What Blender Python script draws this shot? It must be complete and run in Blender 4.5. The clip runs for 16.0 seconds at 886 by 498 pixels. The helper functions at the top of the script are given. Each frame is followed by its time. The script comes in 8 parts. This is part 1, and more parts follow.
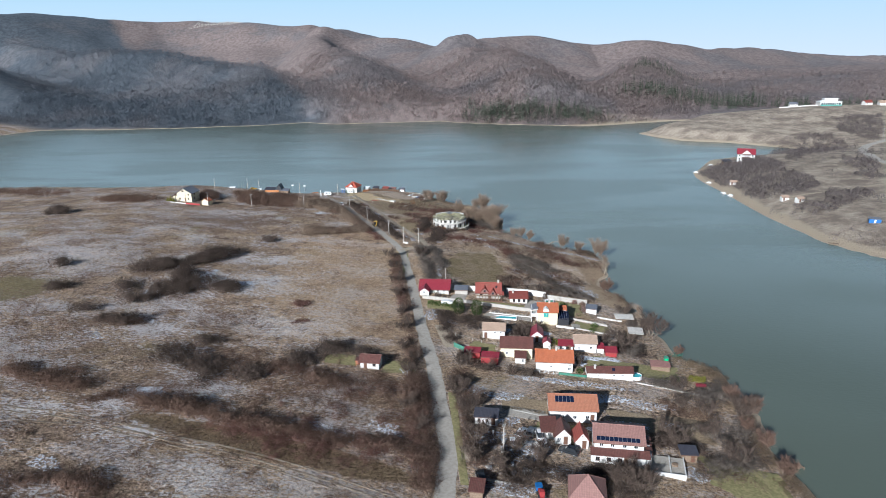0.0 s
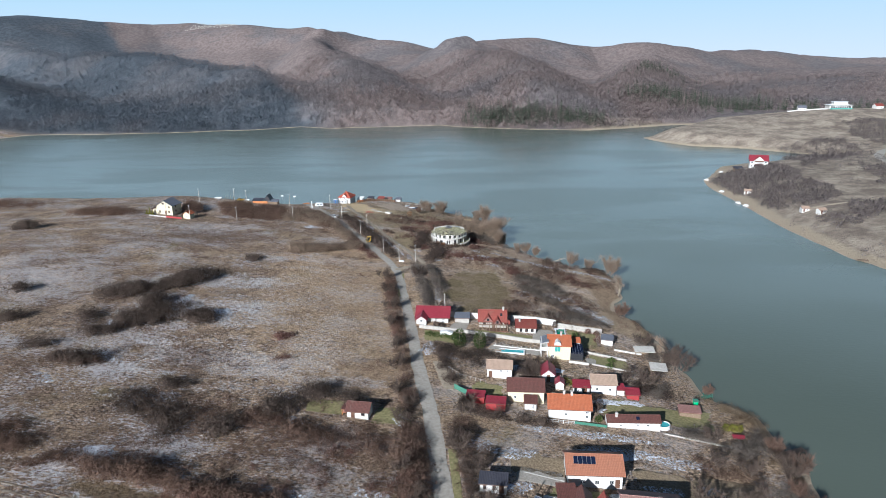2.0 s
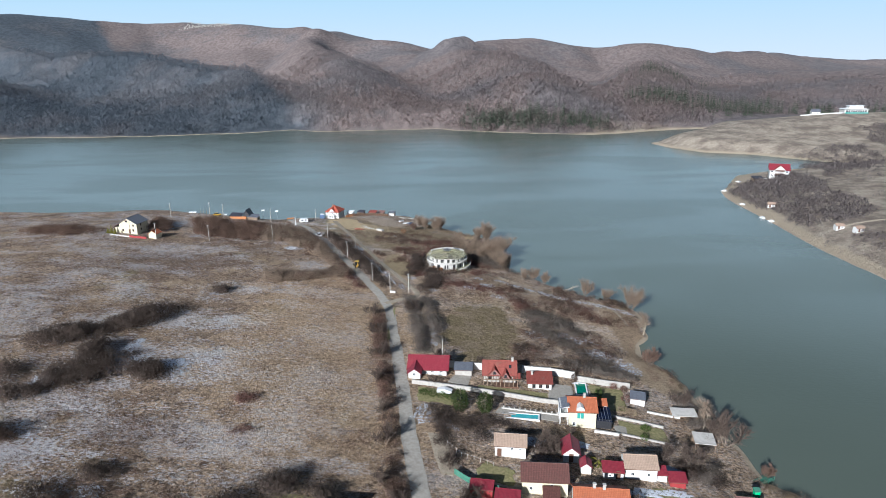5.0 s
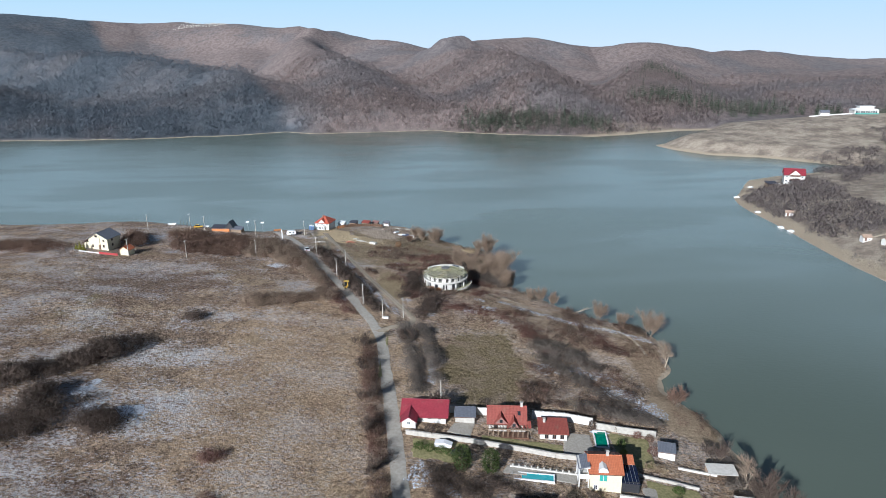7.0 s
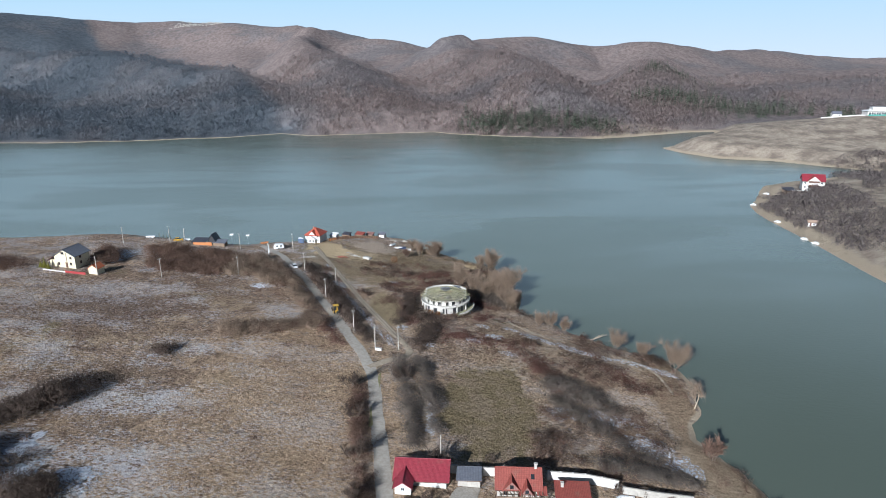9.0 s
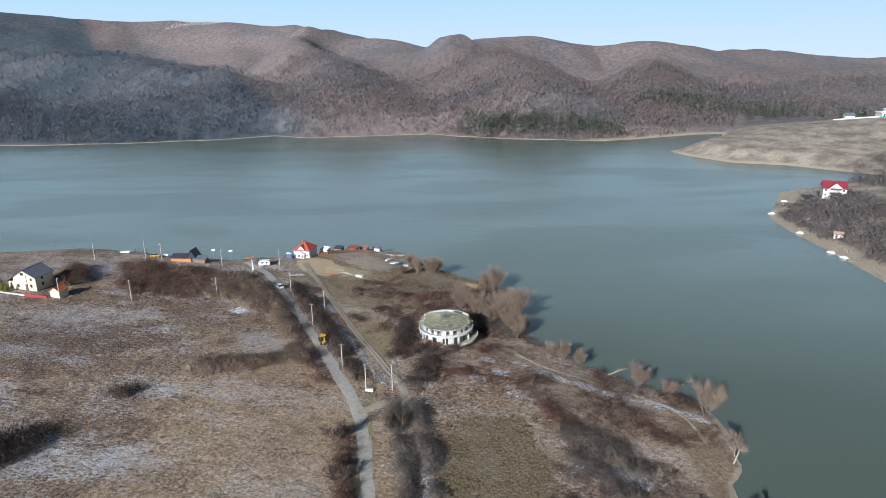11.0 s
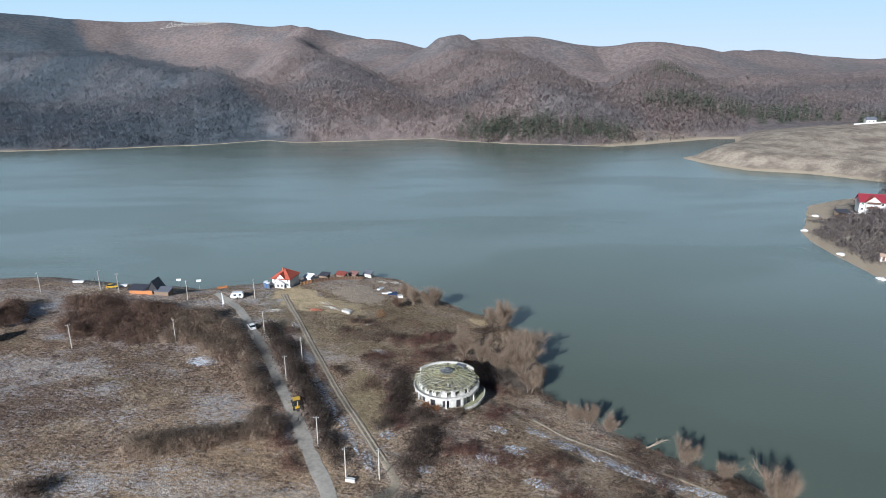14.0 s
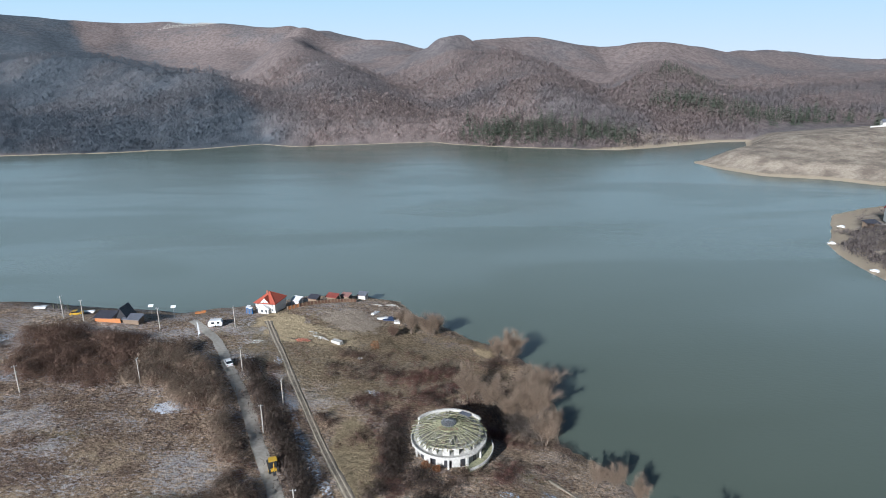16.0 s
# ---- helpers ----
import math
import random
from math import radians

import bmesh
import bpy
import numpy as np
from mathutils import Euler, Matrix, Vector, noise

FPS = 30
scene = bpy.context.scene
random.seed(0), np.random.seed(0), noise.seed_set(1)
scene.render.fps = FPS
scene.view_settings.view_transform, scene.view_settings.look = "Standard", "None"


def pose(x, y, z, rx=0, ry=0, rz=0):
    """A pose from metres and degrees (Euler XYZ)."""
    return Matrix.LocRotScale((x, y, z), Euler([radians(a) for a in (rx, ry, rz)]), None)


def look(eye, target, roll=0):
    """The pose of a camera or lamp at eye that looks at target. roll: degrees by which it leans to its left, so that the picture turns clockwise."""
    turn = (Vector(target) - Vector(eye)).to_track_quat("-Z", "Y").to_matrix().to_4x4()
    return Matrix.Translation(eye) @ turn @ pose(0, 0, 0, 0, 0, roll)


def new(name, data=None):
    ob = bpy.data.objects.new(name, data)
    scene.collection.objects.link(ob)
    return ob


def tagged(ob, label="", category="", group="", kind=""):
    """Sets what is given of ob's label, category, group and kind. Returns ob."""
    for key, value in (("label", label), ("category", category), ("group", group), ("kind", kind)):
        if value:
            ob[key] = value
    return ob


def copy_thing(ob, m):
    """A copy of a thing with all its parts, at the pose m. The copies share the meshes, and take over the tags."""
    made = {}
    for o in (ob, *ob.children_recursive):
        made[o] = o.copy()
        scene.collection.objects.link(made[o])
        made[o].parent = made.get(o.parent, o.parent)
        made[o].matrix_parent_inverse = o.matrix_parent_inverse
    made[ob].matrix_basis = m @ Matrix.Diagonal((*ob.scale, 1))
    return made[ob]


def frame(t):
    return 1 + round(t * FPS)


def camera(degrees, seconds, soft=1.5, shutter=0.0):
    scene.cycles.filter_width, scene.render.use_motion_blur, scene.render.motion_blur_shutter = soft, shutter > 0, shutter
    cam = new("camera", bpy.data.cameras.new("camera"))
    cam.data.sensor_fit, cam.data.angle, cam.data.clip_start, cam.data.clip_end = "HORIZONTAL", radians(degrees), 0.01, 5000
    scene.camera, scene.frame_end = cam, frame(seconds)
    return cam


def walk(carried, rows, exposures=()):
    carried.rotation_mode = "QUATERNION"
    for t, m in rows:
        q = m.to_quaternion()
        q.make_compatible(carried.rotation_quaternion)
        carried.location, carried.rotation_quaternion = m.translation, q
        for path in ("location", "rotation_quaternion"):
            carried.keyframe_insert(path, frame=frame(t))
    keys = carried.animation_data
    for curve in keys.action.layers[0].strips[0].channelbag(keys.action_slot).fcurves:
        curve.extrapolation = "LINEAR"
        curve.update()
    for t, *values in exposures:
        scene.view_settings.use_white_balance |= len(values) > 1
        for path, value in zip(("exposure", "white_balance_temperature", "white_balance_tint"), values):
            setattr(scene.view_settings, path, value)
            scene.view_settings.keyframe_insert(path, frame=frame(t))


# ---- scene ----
cam = camera(69.0, 16.0, soft=0.6)
# seconds, x, y, z, yaw to the left, pitch, roll
PATH = [
    (0.0, 0.00, 0.00, 88.0, 2.37, -16.97, -0.69),
    (0.5, -0.24, 6.03, 88.0, 2.36, -16.94, -0.67),
    (1.0, -0.47, 12.06, 88.0, 2.33, -16.86, -0.70),
    (1.5, -0.71, 18.09, 88.0, 2.28, -16.84, -0.72),
    (2.0, -0.94, 24.13, 88.0, 2.26, -16.78, -0.73),
    (2.5, -1.17, 30.16, 88.0, 2.21, -16.77, -0.67),
    (3.0, -1.40, 36.20, 88.0, 2.18, -16.74, -0.62),
    (3.5, -1.63, 42.24, 88.0, 2.14, -16.77, -0.63),
    (4.0, -1.86, 48.27, 88.0, 2.11, -16.72, -0.61),
    (6.5, -2.98, 78.49, 88.0, 1.82, -16.77, -0.59),
    (7.0, -3.20, 84.54, 88.0, 1.80, -16.77, -0.65),
    (7.5, -3.41, 90.58, 88.0, 1.79, -16.79, -0.67),
    (8.0, -3.63, 96.63, 88.0, 1.77, -16.77, -0.67),
    (8.5, -3.84, 102.68, 88.0, 1.75, -16.83, -0.68),
    (9.0, -4.06, 108.74, 88.0, 1.73, -16.82, -0.65),
    (11.5, -5.10, 139.01, 88.0, 1.64, -16.85, -0.66),
    (12.0, -5.30, 145.07, 88.0, 1.60, -16.80, -0.66),
    (12.5, -5.51, 151.14, 88.0, 1.58, -16.83, -0.69),
    (13.0, -5.71, 157.20, 88.0, 1.57, -16.81, -0.68),
    (13.5, -5.91, 163.26, 88.0, 1.60, -16.81, -0.65),
    (14.0, -6.11, 169.33, 88.0, 1.58, -16.78, -0.64),
    (14.5, -6.30, 175.39, 88.0, 1.61, -16.79, -0.70),
    (15.0, -6.50, 181.46, 88.0, 1.60, -16.77, -0.76),
    (15.5, -6.69, 187.53, 88.0, 1.61, -16.77, -0.77),
    (16.0, -6.89, 193.60, 88.0, 1.62, -16.72, -0.75),
]
walk(cam, [(t, pose(x, y, z, 90 + pitch, 0, yaw) @ pose(0, 0, 0, 0, 0, roll)) for t, x, y, z, yaw, pitch, roll in PATH],
     exposures=[(0.0, 0.62, 5200, 9), (16.0, 0.62, 5200, 9)])

# ---- light ----
SUN_HEIGHT, SUN_FROM = 24.0, 205.0      # degrees above the horizon; clockwise from +y
world = bpy.data.worlds.new("sky")
scene.world = world
world.use_nodes = True
wn, wl = world.node_tree.nodes, world.node_tree.links
sky = wn.new("ShaderNodeTexSky")
sky.sky_type, sky.sun_disc = "NISHITA", False
sky.sun_elevation, sky.sun_rotation = radians(SUN_HEIGHT), radians(SUN_FROM)
sky.altitude, sky.air_density, sky.dust_density, sky.ozone_density = 300, 1.0, 0.4, 1.5
wn["Background"].inputs[1].default_value = 0.019
wl.new(sky.outputs[0], wn["Background"].inputs[0])
sun = new("sun", bpy.data.lights.new("sun", "SUN"))
sun.data.energy, sun.data.angle, sun.data.color = 5.0, radians(0.5), (1.0, 0.90, 0.765)
_az, _el = radians(SUN_FROM), radians(SUN_HEIGHT)
sun.matrix_world = look((math.sin(_az) * math.cos(_el) * 50, math.cos(_az) * math.cos(_el) * 50, 300 + math.sin(_el) * 50), (0, 0, 300))


# the hazy winter sky low over the horizon, far behind the hills
haze = bpy.data.materials.new("horizon_haze")
haze.use_nodes = True
_ht = haze.node_tree
_ht.nodes.remove(_ht.nodes["Principled BSDF"])
_em, _sep, _rmp = _ht.nodes.new("ShaderNodeEmission"), _ht.nodes.new("ShaderNodeSeparateXYZ"), _ht.nodes.new("ShaderNodeValToRGB")
_rng = _ht.nodes.new("ShaderNodeMapRange")
_rng.inputs["From Min"].default_value, _rng.inputs["From Max"].default_value = -50, 1700
_ht.links.new(_ht.nodes.new("ShaderNodeNewGeometry").outputs["Position"], _sep.inputs[0])
_ht.links.new(_sep.outputs[2], _rng.inputs["Value"])
_ht.links.new(_rng.outputs[0], _rmp.inputs[0])
_rmp.color_ramp.elements[0].position, _rmp.color_ramp.elements[0].color = 0.05, (0.515, 0.535, 0.53, 1)
_rmp.color_ramp.elements[1].position, _rmp.color_ramp.elements[1].color = 1.0, (0.40, 0.475, 0.49, 1)
_mid = _rmp.color_ramp.elements.new(0.27)
_mid.color = (0.385, 0.485, 0.505, 1)
_ht.links.new(_rmp.outputs[0], _em.inputs[0])
_ht.links.new(_em.outputs[0], _ht.nodes["Material Output"].inputs[0])
_arc, _n = [], 48
for _k in range(_n + 1):
    _a = radians(-75 + 150 * _k / _n)
    _arc += [(4700 * math.sin(_a), 100 + 4400 * math.cos(_a), -60), (4700 * math.sin(_a), 100 + 4400 * math.cos(_a), 1700)]
_me = bpy.data.meshes.new("backdrop")
_me.from_pydata(_arc, [], [(2 * k, 2 * k + 2, 2 * k + 3, 2 * k + 1) for k in range(_n)])
_me.materials.append(haze)
tagged(new("backdrop", _me), "pale hazy winter sky above the horizon", "sky", kind="structure")

# ---- materials ----
def nodes_of(name):
    m = bpy.data.materials.new(name)
    m.use_nodes = True
    t = m.node_tree
    return m, t, t.nodes["Principled BSDF"]


def noise_at(t, scale, detail=4.0, rough=0.55, stretch=(1, 1, 1), warp=0.0):
    """Noise over the world's place; scale: features a metre."""
    pos = t.nodes.new("ShaderNodeNewGeometry").outputs["Position"]
    mp = t.nodes.new("ShaderNodeMapping")
    mp.inputs["Scale"].default_value = stretch
    t.links.new(pos, mp.inputs["Vector"])
    n = t.nodes.new("ShaderNodeTexNoise")
    n.inputs["Scale"].default_value, n.inputs["Detail"].default_value, n.inputs["Roughness"].default_value = scale, detail, rough
    n.inputs["Distortion"].default_value = warp
    t.links.new(mp.outputs[0], n.inputs["Vector"])
    return n.outputs["Fac"]


def ramp(t, fac, lo, hi, a=0.0, b=1.0):
    m = t.nodes.new("ShaderNodeMapRange")
    m.interpolation_type = "SMOOTHSTEP"
    for k, v in zip(("From Min", "From Max", "To Min", "To Max"), (lo, hi, a, b)):
        m.inputs[k].default_value = v
    t.links.new(fac, m.inputs["Value"])
    return m.outputs[0]


def mix(t, fac, a, b, how="MIX"):
    m = t.nodes.new("ShaderNodeMix")
    m.data_type, m.blend_type = "RGBA", how
    for k, v in ((0, fac), (6, a), (7, b)):
        if isinstance(v, (tuple, float, int)):
            m.inputs[k].default_value = (*v, 1) if isinstance(v, tuple) else v
        else:
            t.links.new(v, m.inputs[k])
    return m.outputs[2]


def maths(t, op, a, b):
    m = t.nodes.new("ShaderNodeMath")
    m.operation = op
    for k, v in enumerate((a, b)):
        if isinstance(v, (float, int)):
            m.inputs[k].default_value = v
        else:
            t.links.new(v, m.inputs[k])
    return m.outputs[0]


def axis_of(t, axis):
    s = t.nodes.new("ShaderNodeSeparateXYZ")
    t.links.new(t.nodes.new("ShaderNodeNewGeometry").outputs["Position"], s.inputs[0])
    return s.outputs["XYZ".index(axis)]


def relief(t, bsdf, fac, strength, distance):
    b = t.nodes.new("ShaderNodeBump")
    b.inputs["Strength"].default_value, b.inputs["Distance"].default_value = strength, distance
    t.links.new(fac, b.inputs["Height"])
    t.links.new(b.outputs[0], bsdf.inputs["Normal"])


def plain(name, a, b, rough=0.8, grain=3.0, stain=0.35, dirt=(0.2, 0.17, 0.13), dirty=0.35, bump=0.3, metal=0.0, island=0.0):
    """A surface of two close tones with fine grain, large stains and relief."""
    m, t, p = nodes_of(name)
    c = mix(t, ramp(t, noise_at(t, grain, 5), 0.3, 0.7), a, b)
    c = mix(t, ramp(t, noise_at(t, stain, 4, 0.65, warp=0.6), 0.52, 0.8, 0.0, dirty), c, dirt)
    if island:
        g = t.nodes.new("ShaderNodeNewGeometry").outputs["Random Per Island"]
        c = mix(t, ramp(t, g, 0, 1, 0, island), c, tuple(v * 0.35 for v in a))
    t.links.new(c, p.inputs["Base Color"])
    p.inputs["Roughness"].default_value, p.inputs["Metallic"].default_value = rough, metal
    if bump:
        relief(t, p, noise_at(t, grain * 3, 3), bump, 0.03)
    return m


def roofing(name, a, b, rough=0.7, pitch=0.33, moss=(0.16, 0.14, 0.1)):
    """Roof covering with rows of tiles or ribs across the slope."""
    m, t, p = nodes_of(name)
    co = t.nodes.new("ShaderNodeTexCoord").outputs["Object"]
    waves = []
    for direction in ("X", "Y"):
        w = t.nodes.new("ShaderNodeTexWave")
        w.bands_direction, w.wave_profile = direction, "SAW" if direction == "Y" else "SIN"
        w.inputs["Scale"].default_value = 0.314 / pitch
        w.inputs["Distortion"].default_value = 0.4
        t.links.new(co, w.inputs["Vector"])
        waves.append(w.outputs["Fac"])
    rows = maths(t, "ADD", waves[0], waves[1])
    c = mix(t, ramp(t, noise_at(t, 2.2, 5), 0.3, 0.72), a, b)
    c = mix(t, ramp(t, rows, 0.2, 1.8, 0.35, 0.0), c, tuple(v * 0.45 for v in a))
    c = mix(t, ramp(t, noise_at(t, 0.5, 5, 0.7, warp=0.8), 0.55, 0.8, 0.0, 0.45), c, moss)
    t.links.new(c, p.inputs["Base Color"])
    p.inputs["Roughness"].default_value = rough
    relief(t, p, rows, 0.5, 0.04)
    return m


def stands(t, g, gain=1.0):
    """Bare woodland: grey-green oaks in the west, russet beech in the middle, mixed in the east, with bluish distance
    haze put into the tones, most in the oaks; g: 0 to 1, from dark to light crowns.
    """
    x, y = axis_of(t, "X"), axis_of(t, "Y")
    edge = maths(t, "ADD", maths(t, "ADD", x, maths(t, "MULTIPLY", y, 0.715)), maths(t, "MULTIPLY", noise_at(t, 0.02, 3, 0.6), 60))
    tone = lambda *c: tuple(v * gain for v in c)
    hazy_oak = mix(t, g, tone(0.070, 0.083, 0.099), tone(0.116, 0.132, 0.152))
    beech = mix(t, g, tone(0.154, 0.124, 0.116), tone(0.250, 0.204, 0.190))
    c = mix(t, ramp(t, edge, 452, 500), hazy_oak, beech)
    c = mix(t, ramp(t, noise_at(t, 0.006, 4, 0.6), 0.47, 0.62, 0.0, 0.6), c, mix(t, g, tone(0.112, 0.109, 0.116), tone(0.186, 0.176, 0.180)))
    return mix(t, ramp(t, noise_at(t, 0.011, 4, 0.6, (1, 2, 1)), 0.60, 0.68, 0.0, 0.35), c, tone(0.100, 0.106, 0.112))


def ground_material():
    m, t, p = nodes_of("winter_ground")
    x, y, z = (axis_of(t, a) for a in "XYZ")
    fine = noise_at(t, 1.5, 9, 0.82)
    mid = noise_at(t, 0.16, 6, 0.65, warp=0.5)
    broad = noise_at(t, 0.028, 4, 0.6, warp=0.8)
    c = mix(t, ramp(t, fine, 0.38, 0.62), (0.130, 0.092, 0.062), (0.740, 0.555, 0.385))
    tussock = noise_at(t, 0.5, 6, 0.7, warp=0.5)
    c = mix(t, ramp(t, tussock, 0.48, 0.36, 0.0, 0.75), c, (0.085, 0.058, 0.044))
    c = mix(t, ramp(t, mid, 0.47, 0.62, 0.0, 0.5), c, (0.138, 0.087, 0.058))
    c = mix(t, ramp(t, broad, 0.48, 0.60, 0.0, 0.85), c, mix(t, ramp(t, fine, 0.42, 0.60), (0.213, 0.147, 0.093), (0.590, 0.446, 0.295)))
    c = mix(t, ramp(t, noise_at(t, 0.05, 3, 0.5), 0.60, 0.72, 0.0, 0.45), c, (0.188, 0.170, 0.066))
    def plot(cx, cy, rx, ry, turn, rough=0.55):
        a = radians(turn)
        dx, dy = maths(t, "SUBTRACT", x, cx), maths(t, "SUBTRACT", y, cy)
        u = maths(t, "ADD", maths(t, "MULTIPLY", dx, math.cos(a) / rx), maths(t, "MULTIPLY", dy, math.sin(a) / rx))
        v = maths(t, "ADD", maths(t, "MULTIPLY", dx, -math.sin(a) / ry), maths(t, "MULTIPLY", dy, math.cos(a) / ry))
        r = maths(t, "SQRT", maths(t, "ADD", maths(t, "MULTIPLY", u, u), maths(t, "MULTIPLY", v, v)), 0.0)
        return ramp(t, maths(t, "ADD", r, maths(t, "MULTIPLY", maths(t, "SUBTRACT", mid, 0.5), rough * 3)), 1.1, 0.8)

    # dead bracken over the western field, straw and tan grass where it was mown
    bracken = maths(t, "MULTIPLY", ramp(t, x, -45, -110), ramp(t, noise_at(t, 0.09, 5, 0.7, warp=0.6), 0.40, 0.58))
    dead = mix(t, ramp(t, fine, 0.40, 0.62), (0.083, 0.055, 0.042), (0.354, 0.256, 0.188))
    c = mix(t, maths(t, "MULTIPLY", bracken, 0.7), c, dead)
    for cx, cy, rx, ry, turn in ((-75, 148, 18, 13, -30), (-30, 139, 24, 13, -5), (-88, 101, 26, 5, -6), (-100, 141, 18, 4, 8)):
        c = mix(t, maths(t, "MULTIPLY", plot(cx, cy, rx, ry, turn, 0.9), 0.5), c, dead)
    tan = plot(-44, 232, 34, 72, 12, 0.7)
    c = mix(t, maths(t, "MULTIPLY", tan, 0.75), c, mix(t, ramp(t, fine, 0.36, 0.64), (0.301, 0.209, 0.131), (0.680, 0.504, 0.329)))
    for cx, cy, rx, ry, turn in ((30, 268, 30, 22, -35), (50, 262, 9, 24, 0), (4, 338, 26, 28, 0), (-38, 360, 26, 22, 0), (26, 296, 26, 5, -38)):
        c = mix(t, maths(t, "MULTIPLY", plot(cx, cy, rx, ry, turn, 0.9), 0.6), c, mix(t, ramp(t, fine, 0.36, 0.64), (0.27, 0.195, 0.130), (0.66, 0.515, 0.365)))
    c = mix(t, maths(t, "MULTIPLY", plot(-116, 298, 30, 13, 12, 0.9), 0.8), c, dead)
    straw = mix(t, ramp(t, fine, 0.38, 0.62), (0.377, 0.276, 0.169), (0.635, 0.499, 0.334))
    for cx, cy, rx, ry, turn in ((-107, 276, 15, 4.5, 8), (-93, 294, 9, 4, 15), (-82, 308, 10, 5, 10), (-124, 274, 7, 3, 10)):
        c = mix(t, maths(t, "MULTIPLY", maths(t, "MULTIPLY", plot(cx, cy, rx, ry, turn, 1.3), ramp(t, noise_at(t, 0.3, 6, 0.75, warp=0.8), 0.42, 0.58)), 0.7), c, straw)
    earth = mix(t, ramp(t, fine, 0.38, 0.62), (0.094, 0.065, 0.039), (0.277, 0.202, 0.118))
    verge = plot(-42, 120.5, 40, 4.2, -14, 0.35)
    mown = plot(-158, 199, 17, 12, 0, 0.3)
    # frost lies on the open field and in the gardens' hollows
    frost = ramp(t, maths(t, "ADD", noise_at(t, 0.05, 4, 0.6, (1, 1.8, 1)), maths(t, "MULTIPLY", maths(t, "SUBTRACT", noise_at(t, 1.1, 9, 0.82, (0.8, 1.5, 1)), 0.5), 2.0)), 0.53, 0.595)
    west = ramp(t, x, -12, -80, 0.30, 0.85)
    west = maths(t, "MULTIPLY", west, ramp(t, x, -80, -120, 1.0, 0.72))
    south = ramp(t, y, 360, 150, 0.6, 1.0)
    frost = maths(t, "MULTIPLY", maths(t, "MULTIPLY", frost, west), south)
    for mask, much in ((tan, 0.30), (verge, 0.95), (mown, 0.85)):
        frost = maths(t, "MULTIPLY", frost, ramp(t, mask, 0, 1, 1.0, 1 - much))
    rime = ramp(t, noise_at(t, 1.6, 8, 0.8, (0.7, 1.5, 1)), 0.44, 0.60)
    for cx, cy, rx, ry, turn in ((-60, 110, 30, 4.5, -14), (-66, 184, 30, 7, -3), (-104, 192, 14, 8, 8), (-150, 232, 26, 16, 15), (-30, 130, 14, 2.2, -4), (-120, 318, 22, 8, 10), (-36, 177, 14, 3, 0)):
        frost = maths(t, "MAXIMUM", frost, maths(t, "MULTIPLY", maths(t, "MULTIPLY", plot(cx, cy, rx, ry, turn, 0.9), rime), 0.72))
    c = mix(t, maths(t, "MULTIPLY", ramp(t, tussock, 0.47, 0.36), ramp(t, y, 420, 380, 0.0, 0.5)), c, (0.110, 0.076, 0.058))
    c = mix(t, verge, c, earth)
    c = mix(t, mown, c, mix(t, ramp(t, fine, 0.36, 0.62), (0.163, 0.136, 0.071), (0.327, 0.265, 0.147)))
    c = mix(t, maths(t, "MULTIPLY", frost, 0.92), c, (0.80, 0.79, 0.815))
    # worn plots: clay and sand by the lake house, mown and trodden grass on the peninsula
    grain = ramp(t, fine, 0.36, 0.62)
    olive = mix(t, grain, (0.107, 0.083, 0.043), (0.339, 0.265, 0.152))
    c = mix(t, plot(-38, 372, 46, 30, -25, 0.8), c, mix(t, 0.6, c, olive))
    c = mix(t, plot(3, 252, 12.5, 24, 4), c, mix(t, ramp(t, mid, 0.42, 0.60), olive, mix(t, grain, (0.188, 0.147, 0.093), (0.377, 0.294, 0.197))))
    c = mix(t, plot(-29.5, 315, 5.8, 16, 14, 0.35), c, mix(t, grain, (0.26, 0.205, 0.120), (0.48, 0.380, 0.235)))
    sand = mix(t, grain, (0.46, 0.360, 0.215), (0.70, 0.555, 0.350))
    c = mix(t, plot(-64, 388, 9, 13, 40, 0.6), c, sand)
    c = mix(t, plot(-52, 382, 13, 8, -25, 0.8), c, mix(t, 0.55, c, sand))
    c = mix(t, plot(-44, 397, 12, 9, -30, 0.8), c, mix(t, grain, (0.30, 0.235, 0.175), (0.62, 0.51, 0.40)))
    c = mix(t, plot(0, 379.5, 4.5, 2.6, -50, 0.5), c, sand)
    c = mix(t, plot(54, 232, 8, 13, 12, 0.4), c, mix(t, grain, (0.301, 0.229, 0.152), (0.528, 0.412, 0.284)))
    c = mix(t, plot(53, 262, 6, 24, 0, 0.5), c, mix(t, grain, (0.226, 0.165, 0.109), (0.453, 0.341, 0.230)))
    # leaf litter, haze painted into its tone, under the woods beyond the lake; pasture on the spit
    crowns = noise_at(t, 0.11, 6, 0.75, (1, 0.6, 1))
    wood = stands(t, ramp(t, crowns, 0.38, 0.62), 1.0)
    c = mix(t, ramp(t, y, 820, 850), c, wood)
    meadow = mix(t, maths(t, "MULTIPLY", ramp(t, noise_at(t, 0.06, 6, 0.7), 0.35, 0.65), ramp(t, noise_at(t, 0.35, 6, 0.75), 0.3, 0.6, 0.5, 1.0)), (0.225, 0.185, 0.150), (0.50, 0.425, 0.335))
    east = maths(t, "MULTIPLY", ramp(t, x, 150, 160), ramp(t, y, 905, 885))
    c = mix(t, east, c, meadow)
    # bare clay along the waterline
    bank = ramp(t, maths(t, "ADD", z, maths(t, "MULTIPLY", mid, 0.8)), -3.05, -3.4)
    bank = maths(t, "MAXIMUM", bank, maths(t, "MULTIPLY", ramp(t, maths(t, "ADD", z, maths(t, "MULTIPLY", mid, 1.6)), -1.4, -2.4), ramp(t, x, 120, 150)))
